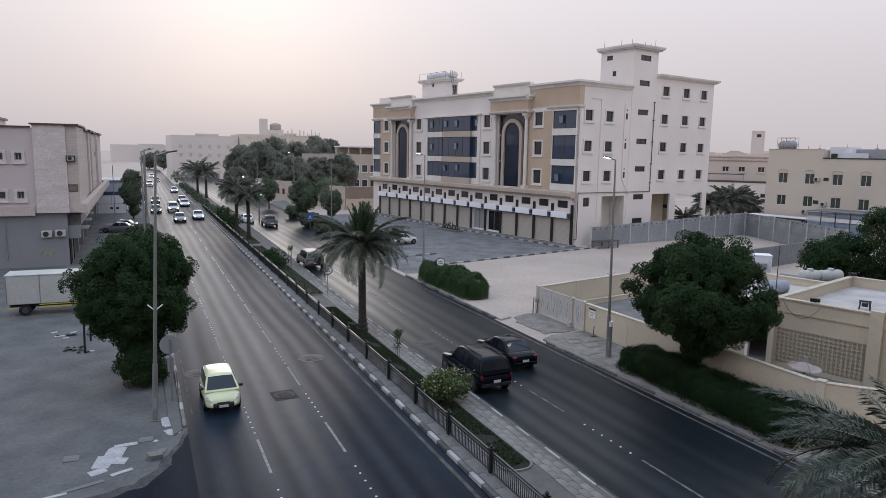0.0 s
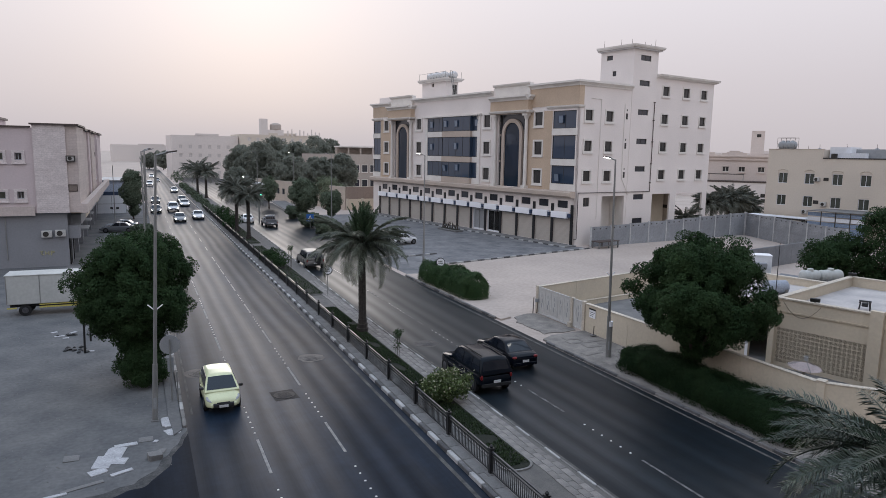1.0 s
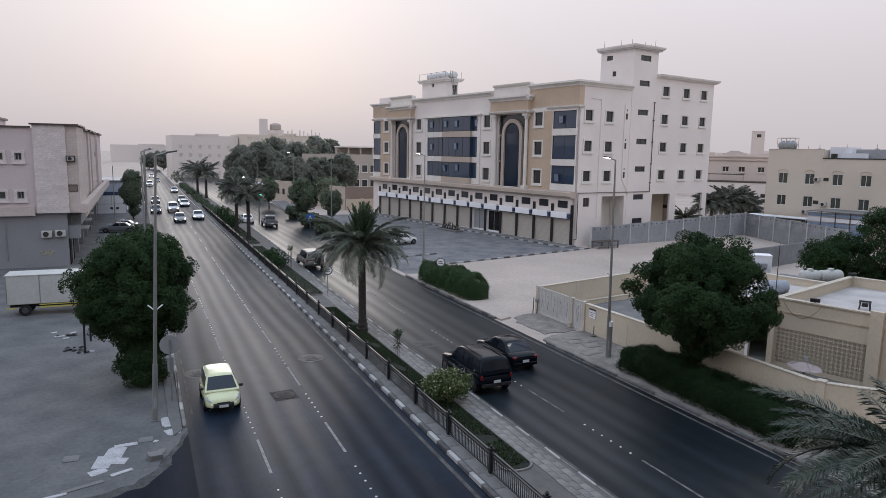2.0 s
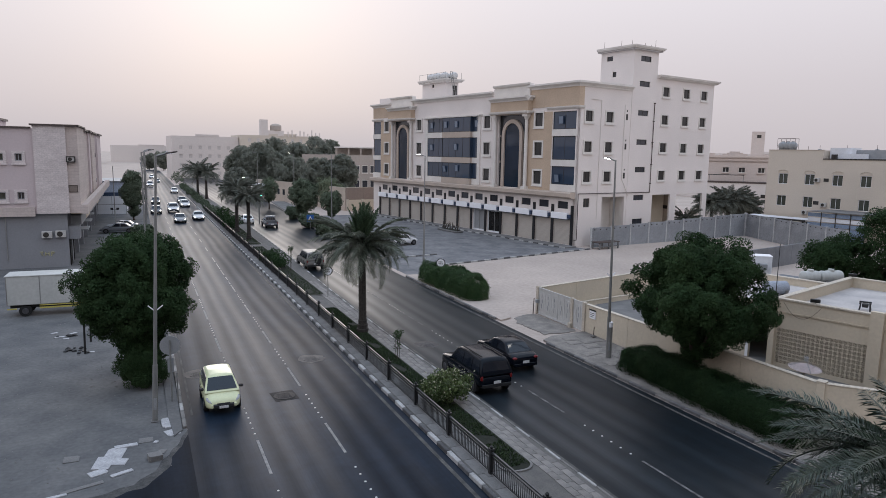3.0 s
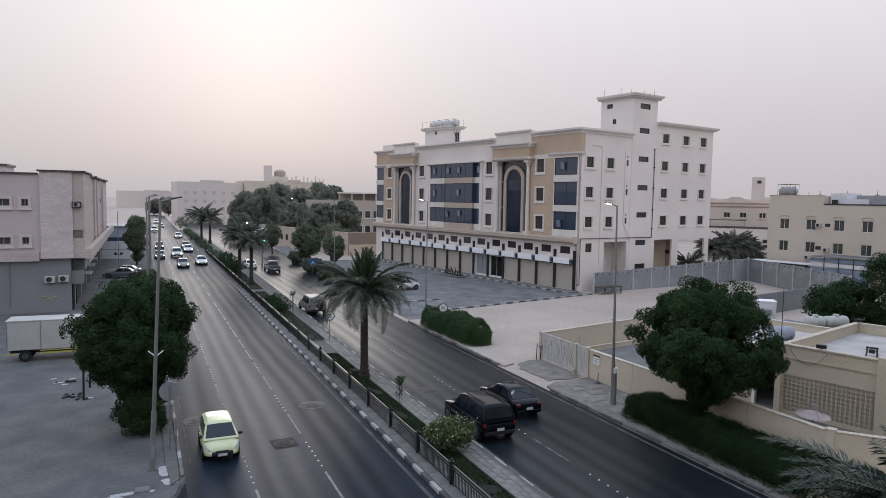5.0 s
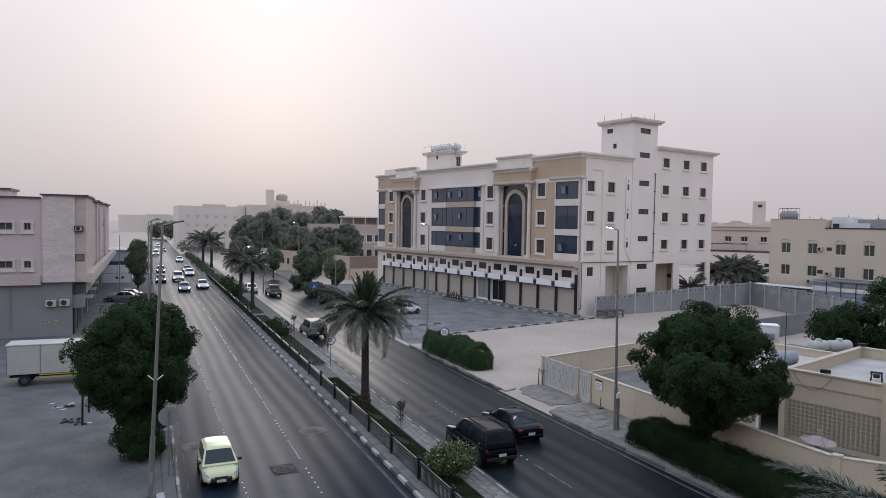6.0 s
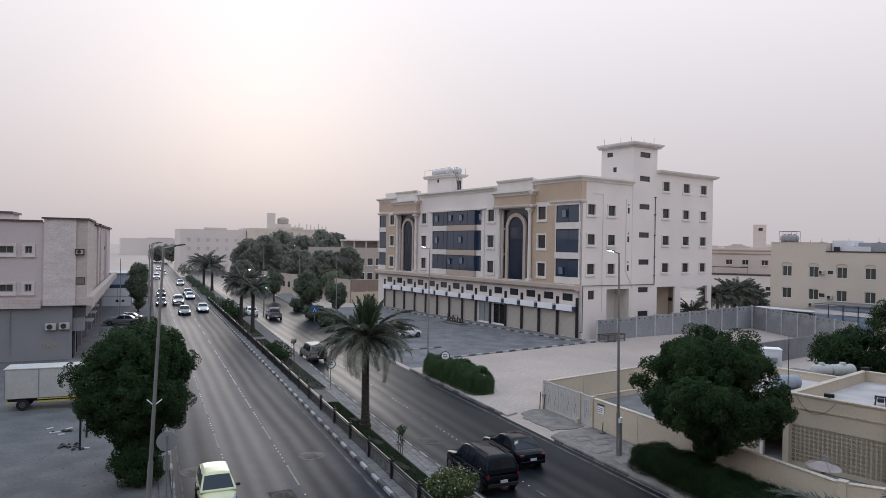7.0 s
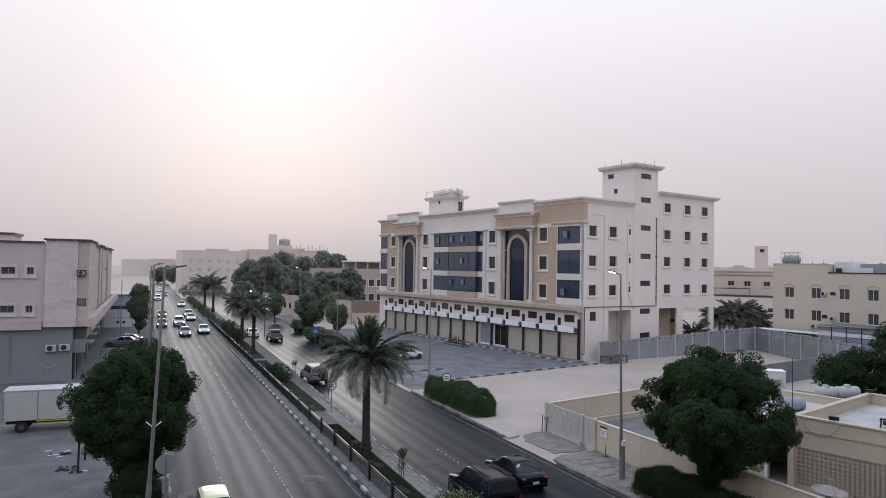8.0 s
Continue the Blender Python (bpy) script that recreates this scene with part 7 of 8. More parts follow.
def crown_points(rng, n, centre, radii, clumps, clump_r, hollow=0.5, taper=0.0):
    """Points on the shells of clumps that fill an uneven ellipsoid."""
    k = np.arange(clumps) + 0.5
    up, turn = 1 - 2 * k / clumps, k * 2.39996
    c = np.stack([np.sqrt(1 - up * up) * np.cos(turn), np.sqrt(1 - up * up) * np.sin(turn), up], 1)
    c += rng.normal(size=(clumps, 3)) * 0.11
    c *= np.where(np.arange(clumps) % 4 == 3, rng.uniform(0.25, 0.7, clumps), rng.uniform(0.5 + hollow * 0.6, 1.0, clumps))[:, None]
    c[:, 2] = np.minimum(c[:, 2], 0.93)
    c[:, :2] *= np.where(c[:, 2] < 0.3, 1 + taper * (c[:, 2] - 0.3) / 1.3, 1.0)[:, None]
    c = c * radii + centre
    which = rng.integers(0, clumps, n)
    r = rng.normal(size=(n, 3))
    r /= np.linalg.norm(r, axis=1)[:, None]
    size = clump_r * rng.uniform(0.65, 1.35, clumps)
    p = c[which] + r * size[which][:, None] * np.cbrt(rng.uniform(0.45, 1.0, n))[:, None]
    return p, r


def trunk_mesh(h, r, top, limbs, spread, seed):
    bm = bmesh.new()
    rnd = random.Random(seed)
    bend = Vector((rnd.uniform(-0.2, 0.2), rnd.uniform(-0.2, 0.2), 0))
    a = Vector((0, 0, -0.05))
    for k in range(4):
        b = Vector((bend.x * (k + 1) / 4, bend.y * (k + 1) / 4, h * (k + 1) / 4))
        tube(bm, a, b, r * (1.25 - 0.2 * k) if k == 0 else r * (1.05 - 0.1 * k), r * (0.95 - 0.1 * k), 9)
        a = b
    for k in range(limbs):
        ang = k * math.tau / limbs + rnd.uniform(-0.3, 0.3)
        p = a * rnd.uniform(0.75, 1.0)
        for j in range(3):
            q = p + Vector((math.cos(ang) * spread / 3, math.sin(ang) * spread / 3, (top - h) / 3 * rnd.uniform(0.7, 1.1)))
            tube(bm, p, q, r * (0.5 - 0.13 * j), r * (0.37 - 0.12 * j), 6)
            p = q
            ang += rnd.uniform(-0.35, 0.35)
    return bm


def lobed_crown(rng, n, profile, lobes, lobe_r, extra=()):
    """Points and normals of leaves: leaves on tufts, tufts on lobes, lobes packed in a body of revolution of (height, radius)."""
    hs, rs = np.array(profile, float).T
    grid = np.linspace(hs[0], hs[-1], 80)
    weight = np.cumsum(np.interp(grid, hs, rs) + 0.25)
    z = np.interp((np.arange(lobes) + 0.5) / lobes, weight / weight[-1], grid) + rng.normal(0, lobe_r * 0.3, lobes)
    z = np.clip(z, hs[0] + lobe_r * 0.3, hs[-1] - lobe_r * 1.15)
    turn = np.arange(lobes) * 2.39996 + rng.normal(0, 0.35, lobes)
    share = np.where(np.arange(lobes) % 5 == 4, rng.uniform(0.1, 0.55, lobes), rng.uniform(0.82, 1.06, lobes))
    reach = np.interp(z, hs, rs)
    size = np.minimum(lobe_r * rng.uniform(0.65, 1.3, lobes), 0.5 * reach + 0.08)
    away = np.maximum(reach - 1.3 * size, 0.03) * share
    c = np.stack([away * np.cos(turn), away * np.sin(turn), z], 1)
    if extra:
        more = np.array(extra, float)
        c, size = np.concatenate([c, more[:, :3]]), np.concatenate([size, more[:, 3]])
    middle = np.array([0, 0, hs[0] * 0.55 + hs[-1] * 0.45])
    per = 15

    def unit(v):
        return v / np.linalg.norm(v, axis=1)[:, None]

    home = np.repeat(np.arange(len(c)), per)
    out_dir = unit(c - middle)[home]
    d = unit(rng.normal(size=(len(home), 3)) + 0.6 * out_dir)
    tc = c[home] + d * (size[home] * rng.uniform(0.7, 1.08, len(home)))[:, None]
    tr = size[home] * rng.uniform(0.24, 0.5, len(home))
    share_of = tr ** 2 / (tr ** 2).sum()
    k = int(n * 0.86)
    w = rng.choice(len(home), k, p=share_of)
    r = unit(rng.normal(size=(k, 3)) + 0.5 * d[w])
    p = tc[w] + r * (tr[w] * np.cbrt(rng.uniform(0.35, 1.0, k)))[:, None]
    nr = unit(r * 0.6 + d[w] * 0.5 + out_dir[w] * 0.3 + np.array([0, 0, 0.15]))
    # leaves inside the lobes close the gaps between the tufts
    q = rng.integers(0, len(c), n - k)
    r2 = unit(rng.normal(size=(n - k, 3)))
    p2 = c[q] + r2 * (size[q] * rng.uniform(0.3, 0.85, n - k))[:, None]
    return np.concatenate([p, p2]), np.concatenate([nr, r2])


def dome(centre_z, radii, taper=0.3):
    """Profile of a rounded crown that narrows towards its trunk."""
    rows = []
    for k in range(9):
        u = -1 + 2 * k / 8
        rows.append((centre_z + radii[2] * u, max(0.15, 1.1 * radii[0] * math.sqrt(max(0.0, 1 - abs(u) ** 2.3)) * (1 + taper * min(0.0, u)))))
    return rows


def tree(x, y, h_trunk, profile, n, size, label, seed, group="", lobes=40, lobe_r=0.8, material=None, r=0.16, name="tree", wild=0.35, extra=()):
    rng = np.random.default_rng(seed)
    host = thing(name, pose(x, y, 0), label, "tree", group)
    widest = max(row[1] for row in profile)
    part("trunk", trunk_mesh(h_trunk, r, profile[0][0] * 0.35 + profile[-1][0] * 0.65, 7, widest * 0.7, seed), M_BARK, host)
    p, nr = lobed_crown(rng, n, profile, lobes, lobe_r, extra)
    v, f = leaf_mesh(p, nr, size, rng, wild=wild)
    tagged(raw("crown", v, f, material or M_LEAF, host), "dense small dark leaves", kind="stuff")
    return host


def hedge(outline_fn, n, size, label, seed, core, material=None, category="hedge", name="hedge", group=""):
    """Leaves over the skin of a clipped shape, on a woody core."""
    rng = np.random.default_rng(seed)
    host = thing(name, Matrix.Identity(4), label, category, group)
    p, nr = outline_fn(rng, n)
    v, f = leaf_mesh(p, nr, size, rng)
    tagged(raw("foliage", v, f, material or M_HEDGE, host), "dense clipped leaves", kind="stuff")
    part("inner_foliage", core, material or M_HEDGE, host)
    return host


def skin(x0, x1, y0, y1, z1, rough=0.16, bend=0.0, z0=0.1, square=0.55):
    """Sampler of points over a long rounded, uneven hedge block with closed ends."""
    def fn(rng, n):
        a, b = rng.uniform(0, 1, n), rng.uniform(0, 1, n)
        hw, hh = (x1 - x0) / 2, z1 - z0
        ends = rng.uniform(0, 1, n) < 2 * hw / (2 * hw + 2 * (y1 - y0))
        a = np.where(ends, (a > 0.5) * 1.0, a)
        inward = np.where(ends, np.sqrt(rng.uniform(0, 1, n)), 1.0)
        y = y0 + (y1 - y0) * a
        th = b * np.pi
        e = np.clip(0.82 + 0.18 * np.minimum(a, 1 - a) * (y1 - y0) / 0.5, 0.82, 1)
        wob = np.array([noise.noise((yy * 0.8, tt * 1.3, x0)) + 0.5 * noise.noise((yy * 2.3, tt * 3.1, x0 + 5)) for yy, tt in zip(y, th)]) * 2 * rough
        sx = np.sign(np.cos(th)) * np.abs(np.cos(th)) ** square
        sz = np.abs(np.sin(th)) ** square
        k = (1 + wob) * e * inward
        x = (x0 + x1) / 2 + bend * (a - 0.5) + sx * hw * k
        z = z0 + sz * hh * k
        away = np.where(a > 0.5, 1.0, -1.0)
        y = y + np.where(ends, away * 0.25 * (1 - inward ** 3) + away * wob * 0.5, 0.0)
        p = np.stack([x, y + rng.normal(0, 0.05, n), z], 1)
        p += rng.normal(0, 0.07, (n, 3))
        p[:, 2] = np.maximum(p[:, 2], 0.14)
        nr = np.where(ends[:, None], np.stack([0.4 * np.cos(th), away, 0.4 * np.sin(th)], 1), np.stack([np.cos(th), 0 * th, np.sin(th)], 1))
        return p, nr
    return fn


def core_box(x0, x1, y0, y1, z1, k=0.16, bend=0.0):
    bm = bmesh.new()
    cx = (x0 + x1) / 2
    w = (x1 - x0) / 2 - k
    prism(bm, [(cx - bend / 2 - w, y0 + 0.4), (cx - bend / 2 + w, y0 + 0.4), (cx + bend / 2 + w, y1 - 0.4), (cx + bend / 2 - w, y1 - 0.4)], 0.1, z1 - k * 1.6)
    return bm


# roadside trees and hedges
tree(26.42, 25.5, 1.5, [(1.2, 0.2), (1.6, 0.5), (2.1, 0.95), (2.6, 1.5), (3.1, 2.3), (3.6, 3.1), (4.2, 3.75), (4.9, 3.75), (5.6, 3.35), (6.4, 3.1), (7.1, 2.5), (7.7, 1.4)], 170000, 0.115,
     "broad dark-green tree rising behind the hedge by the wall", 11, "", 74, 0.84, r=0.2,
     extra=((-2.35, 2.5, 5.05, 0.42), (-1.95, 2.1, 5.75, 0.55), (-2.0, 2.15, 4.5, 0.5), (2.25, -2.25, 4.1, 0.7), (1.9, -1.9, 3.5, 0.6), (2.1, -2.1, 4.9, 0.65), (-1.6, 1.6, 3.6, 0.45)))
tree(-0.38, 37.0, 1.6, [(1.7, 0.3), (2.2, 0.9), (2.7, 1.8), (3.3, 2.45), (4.0, 2.85), (4.8, 3.1), (5.6, 3.05), (6.3, 2.75), (6.9, 2.3), (7.5, 1.4)], 150000, 0.115,
     "broad dark-green tree on the sandy lot beside the road", 12, "", 66, 0.84, r=0.18,
     extra=((-2.7, 0.0, 5.3, 0.6), (2.4, 0.0, 5.8, 0.5), (-1.5, 0.0, 3.0, 0.6), (1.9, 0.0, 3.0, 0.5)))
bm = bmesh.new()
bmesh.ops.create_icosphere(bm, subdivisions=3, radius=1.0, matrix=Matrix.Translation((-0.22, 36.2, 1.1)) @ Matrix.Diagonal((0.95, 0.95, 1.0, 1)))
hedge(lambda rng, n: crown_points(rng, n, np.array([-0.22, 36.2, 1.1]), np.array([1.0, 1.0, 1.0]), 60, 0.34, 0.8), 34000, 0.085, "round dark-green bush under the tree", 13, bm, category="bush", name="bush", material=M_LEAF)
hedge(skin(23.95, 26.5, 17.9, 29.0, 1.36, 0.15, bend=0.3), 110000, 0.065, "long dark-green hedge along the pavement and wall", 14, core_box(24.25, 26.5, 17.9, 29.0, 1.36, bend=0.3), material=M_HEDGEDARK)
hedge(skin(23.8, 26.2, 47.7, 53.6, 2.0, 0.10, square=0.7), 60000, 0.075, "rounded green hedge on the sandy verge", 15, core_box(24.0, 26.0, 47.9, 53.3, 1.7, 0.3), group="verge hedges")
hedge(skin(23.6, 25.6, 53.3, 57.3, 1.8, 0.12, square=0.7), 36000, 0.075, "smaller rounded green hedge below a round sign", 16, core_box(23.8, 25.4, 53.6, 57.2, 1.5, 0.3), group="verge hedges")

# flowering shrub by the railing
rng = np.random.default_rng(21)
shrub = thing("flowering_shrub", pose(12.95, 27.75, 0.2), "spreading light-green shrub with pale blossoms in the median", "shrub")
bm = bmesh.new()
for k in range(9):
    a = k * 0.7
    tube(bm, (0, 0, 0), (math.cos(a) * 0.5, math.sin(a) * 0.5, 0.65), 0.03, 0.018, 5)
    tube(bm, (math.cos(a) * 0.5, math.sin(a) * 0.5, 0.65), (math.cos(a + 0.3) * 0.95, math.sin(a + 0.3) * 0.9, 1.0), 0.018, 0.01, 5)
part("stems", bm, M_BARK, shrub)
p, nr = crown_points(rng, 6500, np.array([0.05, 0, 0.85]), np.array([1.25, 1.2, 0.42]), 44, 0.28, 0.3)
v, f = leaf_mesh(p, nr, 0.12, rng)
tagged(raw("leaves", v, f, M_SHRUB, shrub), "light-green leaves", kind="stuff")
p, nr = crown_points(rng, 420, np.array([0.05, 0, 0.95]), np.array([1.25, 1.2, 0.45]), 40, 0.28, 0.5)
v, f = leaf_mesh(p, nr, 0.11, rng)
tagged(raw("blossoms", v, f, M_BLOSSOM, shrub), "pale blossoms", kind="stuff")


def low_shrub(x, y, w, h, seed, label, material=None):
    rng = np.random.default_rng(seed)
    o = thing("median_shrub", pose(x, y, 0.2), label, "shrub", "median shrubs")
    bm = bmesh.new()
    for k in range(5):
        a = k * 1.3
        tube(bm, (0, 0, 0), (math.cos(a) * w * 0.4, math.sin(a) * w * 0.4, h * 0.7), 0.02, 0.012, 5)
    part("stems", bm, M_BARK, o)
    p, nr = crown_points(rng, 1500, np.array([0, 0, h * 0.55]), np.array([w * 0.42, w * 0.6, h * 0.42]), 20, 0.1 * w, 0.3)
    v, f = leaf_mesh(p, nr, 0.11 + 0.0008 * y, rng)
    tagged(raw("leaves", v, f, material or M_LEAF, o), "small leaves", kind="stuff")


low_shrub(12.6, 67.5, 2.2, 1.2, 31, "low dark shrub beside the railing")
low_shrub(12.7, 72, 2.4, 1.3, 32, "low dark shrub beside the railing")
low_shrub(12.7, 105, 3.0, 1.6, 33, "dense bush in the far median")
low_shrub(13.0, 112, 3.4, 1.8, 34, "dense bush in the far median")
low_shrub(13.3, 121, 3.4, 1.9, 35, "dense bush in the far median")
for i in range(14):
    y = 128 + 7.6 * i
    low_shrub(12.55 + 0.12 * math.sin(i * 2.1), y, 2.6 + 0.5 * math.sin(i * 1.7), 0.85 + 0.2 * math.sin(i * 2.9), 40 + i, "low shrub in the row along the far median, leaves paled for haze", M_MIDLEAF)
low_shrub(12.2, 240, 6.0, 4.6, 36, "large round bush far along the median", M_MIDLEAF)
# slim saplings with stakes
for x, y, h, seed in ((13.15, 34.9, 1.5, 41), (13.25, 65.2, 2.3, 42)):
    o = thing("sapling", pose(x, y, 0.2), "slim young plant tied to thin stakes in the median", "sapling", "saplings")
    bm = bmesh.new()
    tube(bm, (0, 0, 0), (0.03, 0, h), 0.02, 0.012, 5)
    tube(bm, (0.16, 0.1, 0), (0.16, 0.1, h * 0.95), 0.016, 0.016, 5)
    tube(bm, (-0.16, -0.08, 0), (-0.16, -0.08, h * 0.9), 0.016, 0.016, 5)
    part("stem", bm, M_BARK, o)
    rng = np.random.default_rng(seed)
    p, nr = crown_points(rng, 90, np.array([0, 0, h * 0.6]), np.array([0.15, 0.15, h * 0.25]), 8, 0.15)
    p2, nr2 = crown_points(rng, 260, np.array([0.03, 0, h]), np.array([0.2, 0.2, 0.22]), 9, 0.12)
    v, f = leaf_mesh(np.concatenate([p, p2]), np.concatenate([nr, nr2]), 0.1, rng)
    tagged(raw("leaves", v, f, M_LEAF, o), "few small leaves", kind="stuff")


# ---------------------------------------------------------------- palms
def frond_mesh(length, sag, seed, leaflets=120, leaf=0.5, name="frond", material=None, spread=1.0, width=0.0, ragged_tips=0.0):
    """A feather frond along +x: a curved midrib with leaflets that narrow to the tip."""
    rnd = random.Random(seed)
    verts, faces = [], []

    spine = [Vector((0, 0, 0))]
    for k in range(40):
        bend = 0.22 - sag * 1.15 * ((k + 0.5) / 40) ** 1.35
        spine.append(spine[-1] + Vector((math.cos(bend), 0, math.sin(bend))) * length / 40)

    def rib(t):
        k = min(39, int(t * 40))
        return spine[k].lerp(spine[k + 1], t * 40 - k)

    for k in range(10):
        t0, t1 = k / 10, (k + 1) / 10
        a, b, w0, w1 = rib(t0), rib(t1), 0.035 * (1 - t0) + 0.006, 0.035 * (1 - t1) + 0.006
        j = len(verts)
        verts += [(a.x, -w0, a.z), (a.x, w0, a.z), (b.x, w1, b.z), (b.x, -w1, b.z), (a.x, 0, a.z - w0 * 1.6), (b.x, 0, b.z - w1 * 1.6)]
        faces += [(j, j + 1, j + 2, j + 3), (j, j + 3, j + 5, j + 4), (j + 1, j + 4, j + 5, j + 2)]
    for k in range(leaflets):
        t = 0.14 + 0.86 * k / leaflets
        p, q = rib(t), rib(min(1, t + 0.02))
        ahead = (q - p).normalized()
        l = leaf * length / 3 * (0.55 + 1.2 * t * (1 - t) * 2) * rnd.uniform(0.8, 1.1) * (1.0 if t < 0.85 else 0.75)
        for sgn in (-1, 1):
            lay = rnd.uniform(-ragged_tips, ragged_tips)
            d = (ahead * (0.55 + 0.5 * t + lay * 0.6) + Vector((0, sgn, 0)) * (1.0 - 0.35 * t) * spread + Vector((0, 0, 0.30 + ragged_tips * 0.5 + lay + rnd.uniform(-0.3, 0.2)))).normalized()
            tip = p + d * l + Vector((0, 0, -l * (0.42 - 0.3 * ragged_tips)))
            mid = p + d * l * 0.5
            w = ahead * (width or (0.0105 if leaflets > 50 else 0.024)) * length / 3
            j = len(verts)
            verts += [tuple(p - w * 0.6), tuple(p + w * 0.6), tuple(mid + w), tuple(tip), tuple(mid - w)]
            faces += [(j, j + 1, j + 2, j + 3, j + 4)]
    me = bpy.data.meshes.new(name)
    me.from_pydata(verts, [], faces)
    me.materials.append(material or M_PALM)
    return me


FRONDS = [frond_mesh(3.0, s, i) for i, s in enumerate((0.55, 0.8, 1.0, 1.15, 1.3))]
DROOPING = [frond_mesh(3.0, s, 20 + i, 110, 0.44) for i, s in enumerate((0.7, 0.95, 1.2, 1.4, 1.6))]
YOUNG = [frond_mesh(3.0, s, 40 + i, 90, 0.40, material=M_YOUNGPALM, spread=0.9) for i, s in enumerate((0.1, 0.25, 0.4))]
STIFF = [frond_mesh(3.0, s, 60 + i, 84, 0.38, material=M_SHADEPALM, spread=1.15, width=0.0125, ragged_tips=0.5) for i, s in enumerate((0.55, 0.8, 1.0, 1.15, 1.3))]
FRONDS_FAR = [frond_mesh(3.0, s, i, 34, 0.62, material=M_HAZEPALM) for i, s in enumerate((0.55, 0.8, 1.0, 1.15, 1.3))]


def palm(x, y, h, r, count, scale, label, seed, group="median palms", meshes=None, steep=66, lean=(0, 0), base=0.15, tuft=0):
    rnd = random.Random(seed)
    host = thing("date_palm", pose(x, y, base), label, "palm tree", group)
    bm = bmesh.new()
    n = max(8, int(h / 0.28))
    for k in range(n):
        z0, z1 = h * k / n, h * (k + 1) / n
        t = k / n
        o0, o1 = Vector((lean[0] * t * t, lean[1] * t * t, z0)), Vector((lean[0] * (t + 1 / n) ** 2, lean[1] * (t + 1 / n) ** 2, z1))
        flare = 1.0 + 0.45 * max(0, 1 - z0 / 0.7) + (0.35 * max(0, (z0 - h + 1.0)) if h > 2 else 0)
        tube(bm, o0, o1 + Vector((0, 0, 0.02)), r * flare * (1.0 - 0.15 * t), r * flare * (1.12 - 0.15 * t), 11)
    part("trunk", bm, M_PALMBARK, host, "rough ringed palm trunk")
    top = Vector((lean[0], lean[1], h))
    bm = bmesh.new()
    for k in range(18):
        a, b = k * 2.4, 0.2 + 0.05 * (k % 5)
        tube(bm, top + Vector((math.cos(a) * r * 0.9, math.sin(a) * r * 0.9, -0.55 + 0.03 * k)), top + Vector((math.cos(a) * (r + b), math.sin(a) * (r + b), -0.1 + 0.04 * k)), 0.07, 0.03, 5)
    part("leaf_stubs", bm, M_PALMBARK, host)
    use = meshes or FRONDS
    for k in range(count):
        t = k / count
        pitch = steep - (steep + 22) * t ** 0.75 + rnd.uniform(-13, 13)
        me = use[min(4, int(5 * t * 0.98 + rnd.uniform(-0.4, 0.4))) if k else 0]
        o = new("frond", me)
        o.parent = host
        s = scale * rnd.uniform(0.78, 1.12)
        o.matrix_basis = Matrix.Translation(top + Vector((0, 0, 0.12))) @ pose(0, 0, 0, 0, 0, k * 137.5 + rnd.uniform(-22, 22)) @ pose(r * 0.5, 0, 0, rnd.uniform(-32, 32), -pitch * 0.8, 0) @ Matrix.Diagonal((s, s, s, 1))
    # young green fronds standing upright in the middle
    for k in range(tuft):
        o = new("young_frond", YOUNG[k % 3])
        o.parent = host
        s = scale * rnd.uniform(0.5, 0.8)
        o.matrix_basis = Matrix.Translation(top + Vector((0, 0, 0.1))) @ pose(0, 0, 0, 0, 0, k * 137.5) @ pose(r * 0.3, 0, 0, rnd.uniform(-60, 60), -rnd.uniform(54, 88), 0) @ Matrix.Diagonal((s, s, s, 1))
    return host


palm(13.1, 41.3, 5.75, 0.25, 60, 1.2, "tall date palm with drooping grey-green fronds in the median", 1, steep=50, meshes=DROOPING, lean=(-0.05, 0.1), tuft=64)
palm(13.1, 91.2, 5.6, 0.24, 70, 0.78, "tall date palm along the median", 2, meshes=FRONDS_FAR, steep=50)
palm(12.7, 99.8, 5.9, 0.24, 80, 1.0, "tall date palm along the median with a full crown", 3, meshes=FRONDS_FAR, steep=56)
palm(14.9, 172, 5.9, 0.3, 40, 1.45, "date palm far along the median, haze painted into its fronds", 4, meshes=FRONDS_FAR)
palm(14.0, 186, 6.2, 0.3, 40, 1.45, "date palm far along the median, haze painted into its fronds", 5, meshes=FRONDS_FAR)
palm(13.85, 7.35, 5.85, 0.26, 66, 1.02, "date palm crown with long grey-green fronds in the median", 6, steep=34, meshes=STIFF)
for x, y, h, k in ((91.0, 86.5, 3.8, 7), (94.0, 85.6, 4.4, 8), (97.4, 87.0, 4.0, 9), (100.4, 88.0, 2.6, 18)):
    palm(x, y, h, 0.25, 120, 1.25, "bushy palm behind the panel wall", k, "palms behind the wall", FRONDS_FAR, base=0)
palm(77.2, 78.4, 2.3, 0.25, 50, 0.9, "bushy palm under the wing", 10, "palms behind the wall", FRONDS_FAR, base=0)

palm(36.4, 19.6, 2.2, 0.2, 46, 0.62, "small palm beside the cream house", 17, "house palms", base=0)

